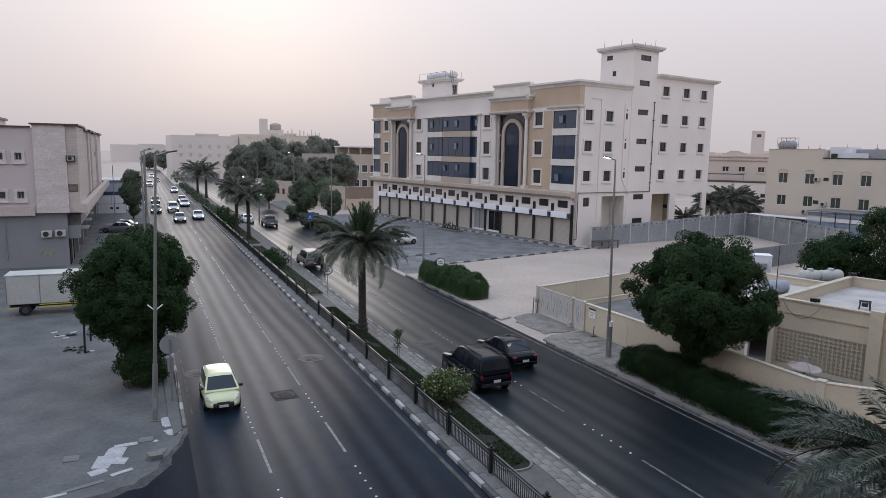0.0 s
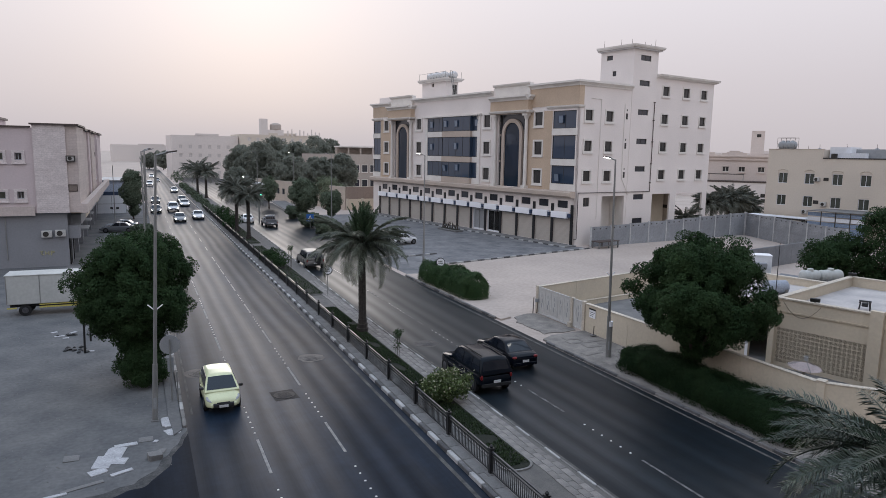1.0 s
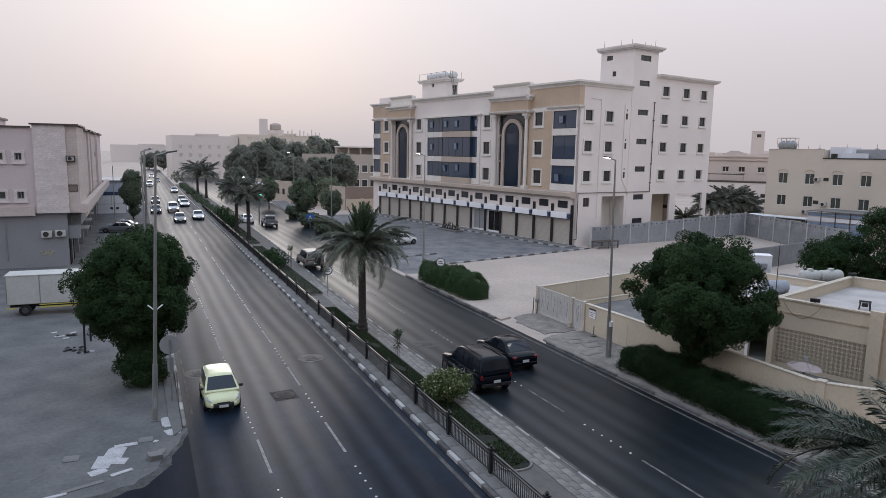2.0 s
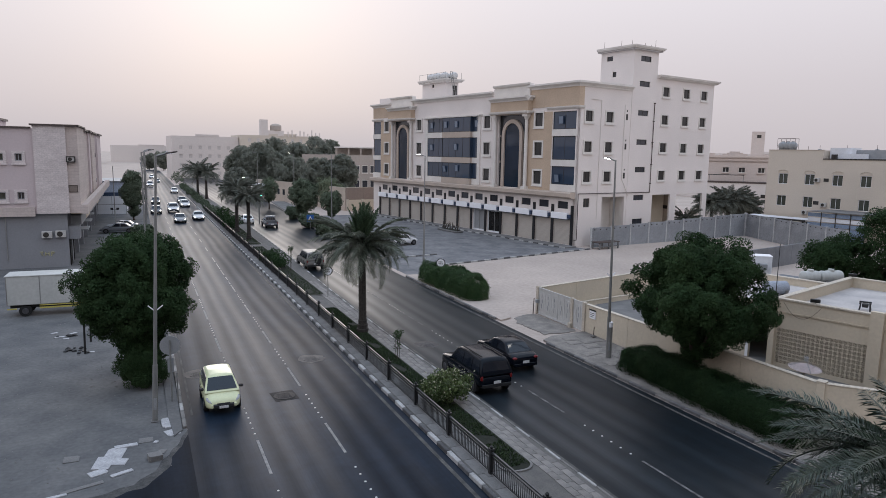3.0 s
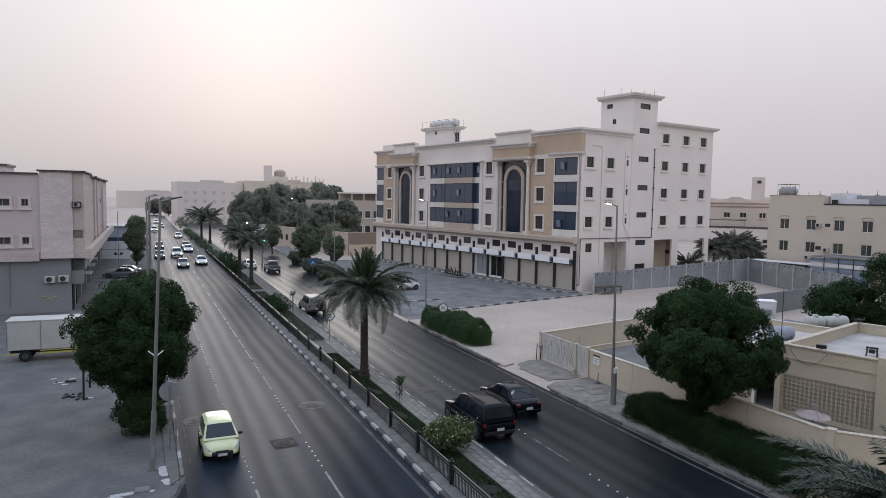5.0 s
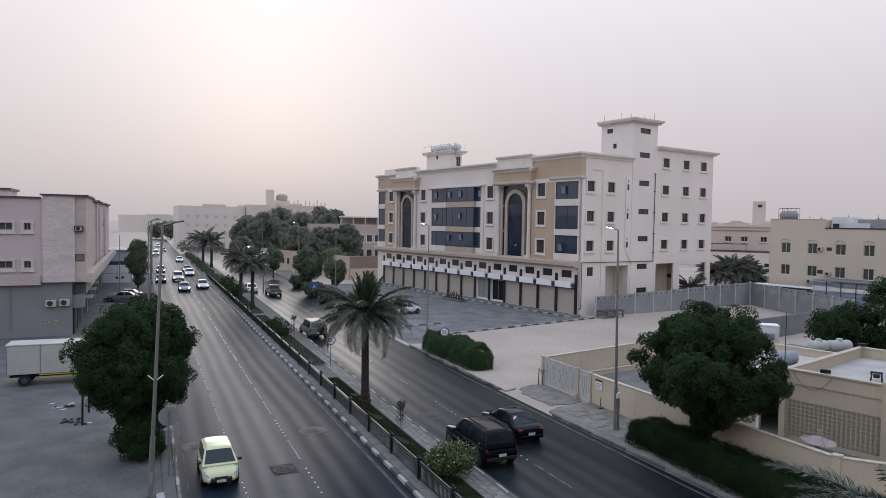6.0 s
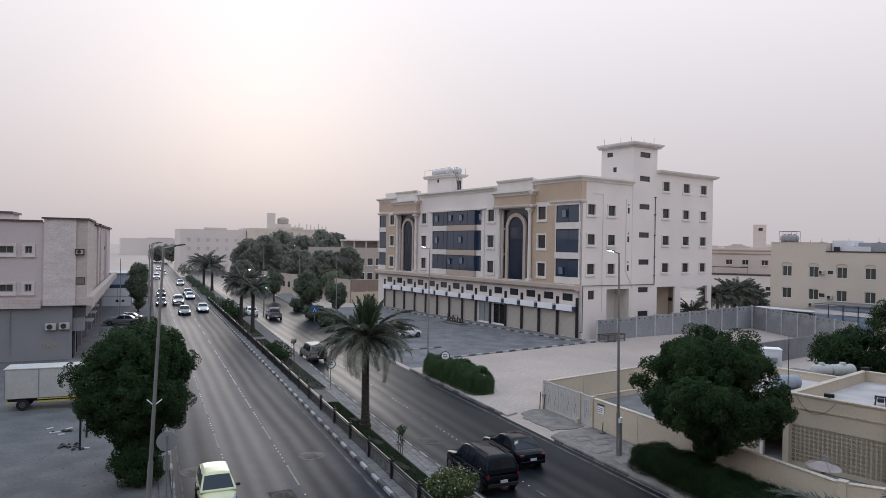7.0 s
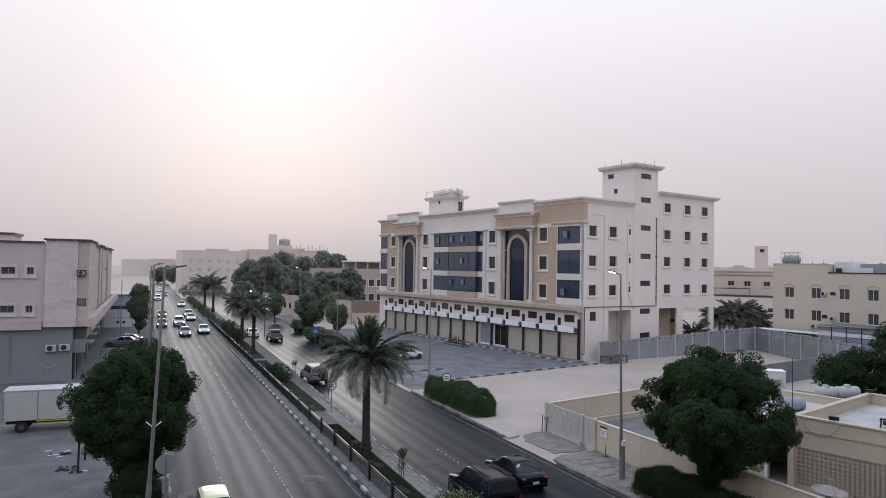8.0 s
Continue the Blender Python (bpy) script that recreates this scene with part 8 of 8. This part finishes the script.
# roadside trees across the junction
for i, (x, y, ht, cz, radii, n, label) in enumerate((
        (24.5, 109.5, 1.8, 4.6, (2.65, 2.6, 2.5), 12000, "dark round tree beside the far pavement"),
        (28.5, 106.5, 1.6, 3.7, (1.85, 1.9, 1.9), 6000, "dark round tree beside the far pavement"),
        (24.6, 118.5, 0.5, 1.1, (1.3, 1.4, 1.0), 3000, "small round bush on the pavement"),
        (24.3, 104.3, 0.5, 1.2, (1.9, 2.6, 1.05), 5000, "low spreading bush by the sign"),
        (24.6, 95.0, 0.4, 1.0, (1.9, 3.2, 1.15), 5000, "low spreading bush by the kerb"),
        (24.3, 140, 1.5, 4.1, (1.9, 1.9, 2.4), 4000, "tree on the far pavement, leaves paled for haze"),
        (-1.0, 124, 1.0, 4.6, (2.0, 2.2, 4.1), 12000, "tall dark tree behind the street lamps"),
        (0.1, 95, 0.4, 1.0, (1.5, 2.2, 1.0), 4000, "low dark bush beside the kerb"))):
    tree(x, y, ht, dome(cz, radii), n * 2, 0.24, label, 60 + i, "roadside trees", 30, radii[2] * 0.36, M_MIDLEAF, 0.14, wild=0.28)
# grove beyond the compound wall, leaf colour paled for haze
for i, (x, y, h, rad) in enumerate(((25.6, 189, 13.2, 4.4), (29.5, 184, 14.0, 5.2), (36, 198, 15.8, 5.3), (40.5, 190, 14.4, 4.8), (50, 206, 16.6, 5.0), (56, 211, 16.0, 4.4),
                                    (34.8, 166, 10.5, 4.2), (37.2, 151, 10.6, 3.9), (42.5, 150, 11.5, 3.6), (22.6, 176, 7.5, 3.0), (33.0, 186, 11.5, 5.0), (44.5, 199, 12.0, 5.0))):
    tree(x, y, h * 0.25, dome(h * 0.56, (rad, rad, h * 0.43), 0.15), 24000, 0.42, "tall grey-green grove tree, haze painted into its leaves", 90 + i, "dusty grove", 130, rad * 0.17, M_FARLEAF, 0.25, wild=0.3)
tree(37.6, 142, 1.2, dome(3.6, (3.1, 3.1, 2.6)), 16000, 0.26, "pale grey-green bushy tree behind the compound wall", 103, "dusty grove", 34, 0.95, M_PALEBUSH, 0.2, wild=0.25)
for i, (x, y, h, rad) in enumerate(((54.6, 38.9, 5.0, 2.2), (56.6, 38.4, 5.6, 2.2), (58.0, 36.2, 8.0, 2.3), (58.6, 33.6, 8.8, 2.5), (61.5, 34.5, 9.0, 2.6), (60.5, 31.0, 9.0, 2.8))):
    tree(x, y, h * 0.25, dome(h * 0.52, (rad, rad, h * 0.46), 0.15), 18000, 0.17, "dense dark tree behind the cream house", 120 + i, "trees behind the house", 40, rad * 0.33, M_LEAF, 0.18)
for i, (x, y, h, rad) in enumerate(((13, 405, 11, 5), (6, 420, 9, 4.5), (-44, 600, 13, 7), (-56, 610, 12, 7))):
    tree(x, y, h * 0.25, dome(h * 0.55, (rad, rad, h * 0.4)), 9000, 0.6, "pale tree at the end of the road, haze painted into its leaves", 140 + i, "far trees", 24, rad * 0.36, M_FARLEAF, 0.2, wild=0.2)


# ---------------------------------------------------------------- vehicles
def loft(bm, sections):
    """Skins a row of cross-sections: (y, [(x, z), ...])."""
    rows = [[bm.verts.new((x, y, z)) for x, z in pts] for y, pts in sections]
    n = len(rows[0])
    for a, b in zip(rows, rows[1:]):
        for i in range(n):
            j = (i + 1) % n
            bm.faces.new((a[i], a[j], b[j], b[i]))
    bm.faces.new(rows[0][::-1])
    bm.faces.new(rows[-1])
    return bm


def pane_bm(corners, out, t=0.02):
    bm = bmesh.new()
    o = Vector(out) * 0.012
    a = [bm.verts.new(Vector(c) + o) for c in corners]
    b = [bm.verts.new(Vector(c) - Vector(out) * t) for c in corners]
    bm.faces.new(a)
    bm.faces.new(b[::-1])
    for i in range(len(a)):
        j = (i + 1) % len(a)
        bm.faces.new((a[i], b[i], b[j], a[j]))
    return bm


# kind: length, width, belt height, roof height, windscreen base, roof front, roof rear, rear glass base (from the middle), hood, boot, wheel radius, pillars
KINDS = {
    "sedan": (4.6, 1.80, 0.92, 1.46, 0.95, 0.25, -1.05, -1.75, 0.86, 0.98, 0.32, (-0.4,)),
    "hatch": (3.6, 1.62, 0.97, 1.50, 1.22, 0.42, -1.38, -1.72, 0.90, None, 0.29, (-0.45,)),
    "suv": (5.0, 1.96, 1.10, 1.85, 1.05, 0.55, -2.15, -2.40, 1.06, None, 0.36, (-0.35, -1.35)),
    "van": (4.6, 1.78, 1.02, 1.76, 1.30, 0.55, -1.95, -2.20, 0.98, None, 0.33, (-0.2, -1.2)),
    "crossover": (4.35, 1.80, 0.98, 1.60, 1.00, 0.25, -1.50, -2.00, 0.95, None, 0.34, (-0.35, -1.25)),
    "pickup": (5.3, 1.84, 1.08, 1.82, 1.00, 0.45, -0.85, -1.00, 0.98, 1.02, 0.37, (-0.25,)),
}


def vehicle(name, kind, m, body_paint, label, group="moving traffic", lit=True, roof_rails=False, spare=False, trim=False):
    L, W, zb, zt, ya, yb, yc, yd, hood, boot, r, pillars = KINDS[kind]
    host = thing(name, m, label, "car" if kind != "pickup" else "pickup truck", group)
    hw, f, b, z0 = W / 2, L / 2, -L / 2, 0.24 if kind in ("sedan", "hatch", "van") else 0.36

    rear_top = boot if boot else zb
    # a body of smooth rounded sections: height of its top and half width along the length
    tops = [(b, rear_top - 0.32), (b + 0.05, rear_top - 0.17), (b + 0.16, rear_top - 0.06), (b + 0.35, rear_top), (yd, max(zb, rear_top) if kind != "pickup" else zb - 0.02),
            (0, zb), (ya, zb - 0.01), (ya + 0.2, hood + 0.03), (f - 0.5, hood - 0.05), (f - 0.22, hood - 0.14), (f - 0.07, hood - 0.25), (f, hood - 0.40)]
    wide = [(b, 0.78), (b + 0.06, 0.88), (b + 0.18, 0.945), (b + 0.45, 0.985), (0, 1.0), (f - 0.8, 0.985), (f - 0.35, 0.94), (f - 0.14, 0.86), (f - 0.05, 0.76), (f, 0.62)]
    stations = np.unique(np.concatenate([[p[0] for p in tops], [p[0] for p in wide], np.linspace(b, f, 16)]))
    sections = []
    for y in stations:
        top, w = np.interp(y, *zip(*tops)), hw * np.interp(y, *zip(*wide))
        lift = 0.12 * max(0.0, (abs(y) - f + 0.3) / 0.3)
        mid, half = (top + z0 + lift) / 2, (top - z0 - lift) / 2
        ring = []
        for q in range(24):
            c, s = math.cos(q * math.tau / 24), math.sin(q * math.tau / 24)
            ring.append((float(w * math.copysign(abs(c) ** 0.36, c)), float(mid + half * math.copysign(abs(s) ** 0.42, s))))
        sections.append((float(y), ring))
    body = part("body", loft(bmesh.new(), sections), body_paint, host, smooth=True)
    wb, wt = hw * 0.94, hw * 0.74
    # cabin: rounded sections under a smoothed roof line
    ys = np.linspace(yd - 0.4, ya + 0.4, 240)
    line = np.interp(ys, [yd, yc, (yb + yc) / 2, yb, ya], [zb - 0.05, zt - 0.05, zt, zt - 0.05, zb - 0.05])
    kernel = np.hanning(25) / np.hanning(25).sum()
    line = np.convolve(np.pad(line, 12, mode="edge"), kernel, mode="valid")

    def roof(y):
        return float(np.interp(y, ys, line))

    def edge(y):
        k = min(1.0, max(0.0, (roof(y) - zb) / (zt - zb)))
        return wb + (wt - wb) * k, k

    rings = []
    for y in np.linspace(yd - 0.05, ya + 0.05, 26):
        (e, k), z = edge(y), roof(y)
        arc = [(-wb, zb - 0.12), (-wb, zb - 0.05), (-e - 0.004, z - 0.09 * k), (-e + 0.05, z - 0.035 * k), (-e + 0.16, z - 0.008 * k), (-e * 0.4, z + 0.018 * k)]
        rings.append((float(y), arc + [(-x, h) for x, h in arc[::-1]]))
    part("cabin", loft(bmesh.new(), rings), body_paint, host, smooth=True)

    def screen(y0, y1, inset):
        """A curved pane laid on the sloping glass between two points of the roof line."""
        bm = bmesh.new()
        grid = []
        for v in np.linspace(y0, y1, 6):
            e, k = edge(v)
            rise = (roof(v + 0.03) - roof(v - 0.03)) / 0.06
            row = []
            for u in np.linspace(-1, 1, 7):
                n = Vector((0.12 * u, -rise, 1)).normalized()
                row.append(bm.verts.new(Vector((u * (e - inset), v, roof(v) + 0.018 * k * (1 - u * u))) + n * 0.014))
            grid.append(row)
        for p, q in zip(grid, grid[1:]):
            for i in range(6):
                bm.faces.new((p[i], p[i + 1], q[i + 1], q[i]))
        return bm

    part("windscreen", screen(ya + (yb - ya) * 0.10, ya + (yb - ya) * 0.90, 0.09), M_CARGLASS, host, smooth=True)
    part("rear_window", screen(yd + (yc - yd) * 0.16, yd + (yc - yd) * 0.86, 0.13), M_CARGLASS, host, smooth=True)
    zt2 = zt - 0.05
    cuts = [None, *pillars, None]
    for s in (-1, 1):
        n = Vector((s * (zt2 - zb), 0, wb - wt)).normalized()
        for c0, c1 in zip(cuts, cuts[1:]):
            pts = []
            for h in (0.16, 0.9):
                hi = ya + (yb - ya) * h - 0.16 if c0 is None else c0 - 0.05
                lo = yd + (yc - yd) * h + 0.14 if c1 is None else c1 + 0.05
                x, z = s * (wb + (wt - wb) * h), zb - 0.06 + (zt2 - zb + 0.06) * h
                pts.append(((x, hi, z), (x, lo, z)))
            quad = [pts[0][0], pts[0][1], pts[1][1], pts[1][0]]
            part("side_window", pane_bm(quad if s < 0 else quad[::-1], n), M_CARGLASS, host)
        part("mirror", boxed(s * (wb + 0.02), s * (wb + 0.22), ya - 0.36, ya - 0.22, zb - 0.02, zb + 0.12, bevel=0.04), M_BUMPER if kind in ("hatch", "pickup") else body_paint, host)
        bm = bmesh.new()
        bmesh.ops.create_uvsphere(bm, u_segments=12, v_segments=8, radius=1.0,
                                  matrix=pose(s * hw * 0.70, f - 0.26, hood - 0.235, -22, 0, s * 30) @ Matrix.Diagonal((0.17, 0.25, 0.065, 1)))
        part("headlight", bm, M_HEAD if lit else M_HEADOFF, host, "glowing headlight" if lit else "clear headlight", smooth=True)
        bm = bmesh.new()
        if kind in ("sedan", "crossover"):
            bmesh.ops.create_uvsphere(bm, u_segments=12, v_segments=8, radius=1.0,
                                      matrix=pose(s * hw * 0.72, b + 0.10, rear_top - 0.20, 8, 0, -s * 24) @ Matrix.Diagonal((0.17, 0.12, 0.07, 1)))
        else:
            box(bm, s * hw * 0.91, s * hw * 0.79, b + 0.02, b + 0.2, rear_top - 0.30, rear_top - 0.06, bevel=0.03)
        part("tail_light", bm, M_TAIL, host, "red tail light", smooth=True)
        for y in pillars:
            part("door_seam", boxed(s * (hw - 0.02), s * (hw + 0.003), y - 0.008, y + 0.008, z0 + 0.2, zb - 0.12), M_BUMPER, body)
            part("door_handle", boxed(s * (hw - 0.03), s * (hw + 0.022), y + 0.06, y + 0.24, zb - 0.2, zb - 0.165), body_paint if kind != "suv" else M_RIM, body)
        if trim:
            part("side_trim", boxed(s * (hw - 0.02), s * (hw + 0.012), b + 1.3, f - 1.3, z0 + 0.34, z0 + 0.38), M_RIM, body, "bright side trim")
        for y in (f - 0.85, b + 0.80):
            wm = pose(s * (hw - 0.1), y, r)
            bm = bmesh.new()
            tube(bm, (-0.11, 0, 0), (0.11, 0, 0), r, r, 18)
            w = part("wheel", bm, M_TYRE, host, m=wm)
            bm = bmesh.new()
            tube(bm, (s * 0.09, 0, 0), (s * 0.122, 0, 0), r * 0.66, r * 0.6, 14)
            part("rim", bm, M_RIM, w)
            bm = bmesh.new()
            tube(bm, (s * (hw - 0.06), y, r + 0.015), (s * (hw + 0.004), y, r + 0.015), r + 0.04, r + 0.04, 18)
            part("wheel_arch", bm, M_BUMPER, body)
    part("front_bumper", boxed(-hw * 0.74, hw * 0.74, f - 0.2, f + 0.03, z0 + 0.10, z0 + 0.30, bevel=0.05), M_BUMPER if kind in ("suv", "pickup") else body_paint, host)
    part("intake", boxed(-hw * 0.62, hw * 0.62, f - 0.12, f + 0.034, z0 + 0.08, z0 + (0.30 if kind == "hatch" else 0.24), bevel=0.05), M_BUMPER, host, "dark lower air intake")
    part("grille", boxed(-hw * 0.36, hw * 0.36, f - 0.1, f + 0.012, hood - 0.40, hood - (0.33 if kind in ("hatch", "sedan", "crossover") else 0.27), bevel=0.015), M_BUMPER, host)
    part("rear_bumper", boxed(-hw * 0.84, hw * 0.84, b - 0.03, b + 0.16, z0 + 0.06, z0 + 0.24, bevel=0.02), M_BUMPER if kind in ("suv", "pickup") else body_paint, host)
    part("number_plate", boxed(-0.2, 0.2, f + 0.037, f + 0.05, z0 + 0.1, z0 + 0.22), M_PLATE, host)
    part("number_plate", boxed(-0.2, 0.2, b - 0.05, b - 0.031, z0 + 0.26, z0 + 0.40), M_PLATE, host)
    if kind == "pickup":
        part("load_bed", boxed(-hw * 0.78, hw * 0.78, b + 0.12, yd - 0.12, rear_top - 0.05, rear_top + 0.004), M_BUMPER, host, "dark open load bed")
        for s in (-1, 1):
            part("bed_side", boxed(s * hw * 0.80, s * hw * 0.95, b + 0.08, yd - 0.05, rear_top - 0.05, rear_top + 0.12), body_paint, host)
        for s in (-0.75, -0.38, 0, 0.38, 0.75):
            part("rack_bar", boxed(s * hw - 0.025, s * hw + 0.025, yd - 0.12, yd - 0.07, rear_top, zt + 0.02), M_PIPE, host)
        part("rack_rail", boxed(-hw * 0.8, hw * 0.8, yd - 0.13, yd - 0.06, zt + 0.021, zt + 0.08), M_SIGNW, host, "pale rack rail")
        part("tailgate", boxed(-hw * 0.80, hw * 0.80, b + 0.02, b + 0.09, rear_top - 0.06, rear_top + 0.12), body_paint, host)
    if roof_rails:
        for s in (-1, 1):
            part("roof_rail", boxed(s * wt * 0.80, s * wt * 0.86, yc + 0.2, yb - 0.4, zt + 0.01, zt + 0.07), M_BUMPER, host)
    if spare:
        bm = bmesh.new()
        disc(bm, (0.25, b - 0.12, 1.0), (0, 1, 0), 0.36, 0.2)
        part("spare_wheel", bm, M_TYRE, host)
    return host


AWAY, TOWARD = 0, 180
vehicle("hatchback", "hatch", pose(3.1, 32.35, 0.012, 0, 0, TOWARD), P_LIME, "pale lime-yellow small hatchback driving with dark windscreen", lit=False)
vehicle("large_suv", "suv", pose(15.97, 30.65, 0.008, 0, 0, AWAY), P_BLACK, "black large sport utility car driving away", roof_rails=True, lit=False, trim=True)
vehicle("sedan_car", "sedan", pose(19.27, 33.1, 0.008, 0, 0, AWAY), P_NAVY, "dark blue-black sedan driving beside a larger car", lit=False)
vehicle("estate_suv", "suv", pose(16.0, 68.6, 0.008, 0, 0, AWAY), P_BEIGE, "beige-grey off-road car with rear spare wheel", spare=True)
vehicle("pickup_truck", "pickup", pose(18.6, 107.3, 0.008, 0, 0, AWAY), P_GREY, "grey pickup truck with open bed driving away")
white = vehicle("sedan_car", "sedan", pose(9.1, 122.3, 0.012, 0, 0, TOWARD), P_WHITE, "white sedan coming on with glowing headlights")
silver = vehicle("sedan_car", "sedan", pose(5.95, 118.4, 0.012, 0, 0, TOWARD), P_SILVER, "silver sedan coming on in traffic")
wsuv = vehicle("white_suv", "suv", pose(5.8, 137.5, 0.012, 0, 0, TOWARD), P_WHITE, "white sport utility car coming on in traffic", roof_rails=True)
dark = vehicle("dark_sedan", "sedan", pose(2.75, 136, 0.012, 0, 0, TOWARD), P_GREY, "dark grey sedan coming on in traffic")
for src, x, y in ((dark, 3.2, 160.5), (white, 8.8, 199), (silver, 8.7, 161.4), (white, 8.6, 150.4), (wsuv, 3.2, 232), (white, 4.9, 300), (silver, 6.0, 262)):
    copy_thing(src, pose(x, y, 0.012, 0, 0, TOWARD))
copy_thing(white, pose(16.1, 114.2, 0.008, 0, 0, AWAY))
parked = vehicle("parked_car", "crossover", pose(31.2, 81.4, 0.006, 0, 0, -70), P_WHITE, "white crossover parked on the car park", "parked cars", False)
vehicle("parked_sedan", "sedan", pose(-3.0, 105.5, 0.004, 0, 0, 84), P_GREY, "dark grey sedan parked before the shops", "parked cars", False)
vehicle("parked_sedan", "sedan", pose(-2.6, 109.0, 0.004, 0, 0, 82), P_SILVER, "silver sedan parked before the shops", "parked cars", False)

# white box lorry parked on the lot
lorry = thing("box_lorry", pose(-4.2, 55.2, 0.004, 0, 0, -92), "white box lorry with yellow striped side rail parked on the lot", "lorry")
part("cargo_box", boxed(-1.0, 1.0, -4.6, 0.2, 0.85, 2.9, bevel=0.03), M_BOXW, lorry, "white panelled cargo box")
part("box_roof", boxed(-1.03, 1.03, -4.65, 0.25, 2.9, 2.96), M_BOXW, lorry)
for y in (-4.6, -2.55, 0.16):
    part("box_seam", boxed(1.001, 1.02, y, y + 0.05, 0.9, 2.88), M_STEEL, lorry)
part("side_rail", boxed(0.98, 1.03, -2.6, 0.2, 0.55, 0.66), M_YPAINT, lorry, "yellow side rail")
part("side_rail", boxed(0.98, 1.03, -2.6, 0.2, 0.76, 0.82), M_YPAINT, lorry, "yellow side rail")
part("side_rail", boxed(0.98, 1.03, -4.6, -4.0, 0.55, 0.64), M_YPAINT, lorry, "yellow side rail")
part("chassis", boxed(-0.45, 0.45, -4.5, 2.0, 0.55, 0.84), M_BUMPER, lorry)
bm = bmesh.new()
loft(bm, [(0.4, [(-0.95, 0.5), (-0.98, 1.4), (-0.9, 2.3), (0.9, 2.3), (0.98, 1.4), (0.95, 0.5)]), (1.5, [(-0.95, 0.5), (-0.98, 1.4), (-0.88, 2.25), (0.88, 2.25), (0.98, 1.4), (0.95, 0.5)]),
          (2.1, [(-0.93, 0.5), (-0.95, 1.3), (-0.85, 1.45), (0.85, 1.45), (0.95, 1.3), (0.93, 0.5)])])
part("cab", bm, M_SHED, lorry)
part("windscreen", pane_bm([(-0.78, 2.02, 1.52), (0.78, 2.02, 1.52), (0.76, 1.58, 2.16), (-0.76, 1.58, 2.16)], (0, 0.8, 0.6)), M_CARGLASS, lorry)
for y in (-3.5, 1.3):
    for s in (-1, 1):
        bm = bmesh.new()
        tube(bm, (-0.13, 0, 0), (0.13, 0, 0), 0.40, 0.40, 18)
        w = part("wheel", bm, M_TYRE, lorry, m=pose(s * 0.82, y, 0.4))
        bm = bmesh.new()
        tube(bm, (s * 0.12, 0, 0), (s * 0.145, 0, 0), 0.22, 0.2, 12)
        part("rim", bm, M_RIM, w)


# ---------------------------------------------------------------- kerbs and paving pieces
kerb("kerb_median", [(10.91, 8), (10.91, 150)], ("white", "dark"), "median kerb of blocks painted white and black in turn")
kerb("kerb_median_back", [(14.66, 8), (14.68, 30), (14.55, 38), (14.6, 48), (14.8, 58), (15.3, 75), (15.7, 110)], ("grey", "white"), "low worn kerb on the far side of the median", 1.15, 0.95, 0.55)
kerb("kerb_left", [(1.36, 29.6), (1.38, 110)], ("grey", "grey", "white"), "worn low kerb along the sandy lot", 1.0, 0.7, 0.8)
kerb("kerb_right", [(23.42, 8), (23.42, 35.4)], ("dark", "grey", "dark"), "dark worn kerb along the pavement", 1.0, 0.9, 0.8)
kerb("kerb_verge", [(23.42, 41.8), (23.42, 60.2)], ("grey", "dark", "grey"), "grey kerb round the sandy verge")
kerb("kerb_car_park", [(29.5, 64.8), (53.3, 70.2)], ("white", "dark"), "car park kerb painted white and black")
kerb("kerb_island", [(26.2, 71.0), (32.2, 72.1)], ("white", "dark"), "short kerb island painted white and black")
kerb("kerb_far", [(24.0, 71), (24.3, 95), (25.5, 120), (27.3, 154)], ("grey",), "grey kerb along the far pavement", 1.4)
bk = BLOCK.to_translation()
ux, uy, wx, wy = -math.sin(radians(10.5)), math.cos(radians(10.5)), math.cos(radians(10.5)), math.sin(radians(10.5))
kerb("kerb_shops", [(bk.x - 2.1 * wx - 0.6 * ux, bk.y - 2.1 * wy - 0.6 * uy), (bk.x - 2.1 * wx + 52.5 * ux, bk.y - 2.1 * wy + 52.5 * uy)], ("white", "dark"), "kerb of the shop walk painted white and black")

paver = None
for i in range(72):
    for j in range(3):
        y, x = 15.2 + i * 0.62, 13.62 + j * 0.31
        m = pose(x + 0.03 * math.sin(i), y + (0.3 if j % 2 else 0.0), 0.146, random.uniform(-0.5, 0.5), random.uniform(-0.5, 0.5), random.uniform(-1, 1))
        if paver is None:
            paver = part("paver", boxed(-0.148, 0.148, -0.302, 0.302, 0, 0.035, bevel=0.008), M_PAVER, median, m=m)
        else:
            again(paver, median, m)
strip = None
for i in range(60):
    m = pose(11.55, 12.6 + i * 1.25, 0.146, 0, 0, 0)
    if strip is None:
        strip = part("paving_flag", boxed(-0.5, 0.5, -0.61, 0.61, 0, 0.02), M_CONC, median, m=m)
    else:
        again(strip, median, m)
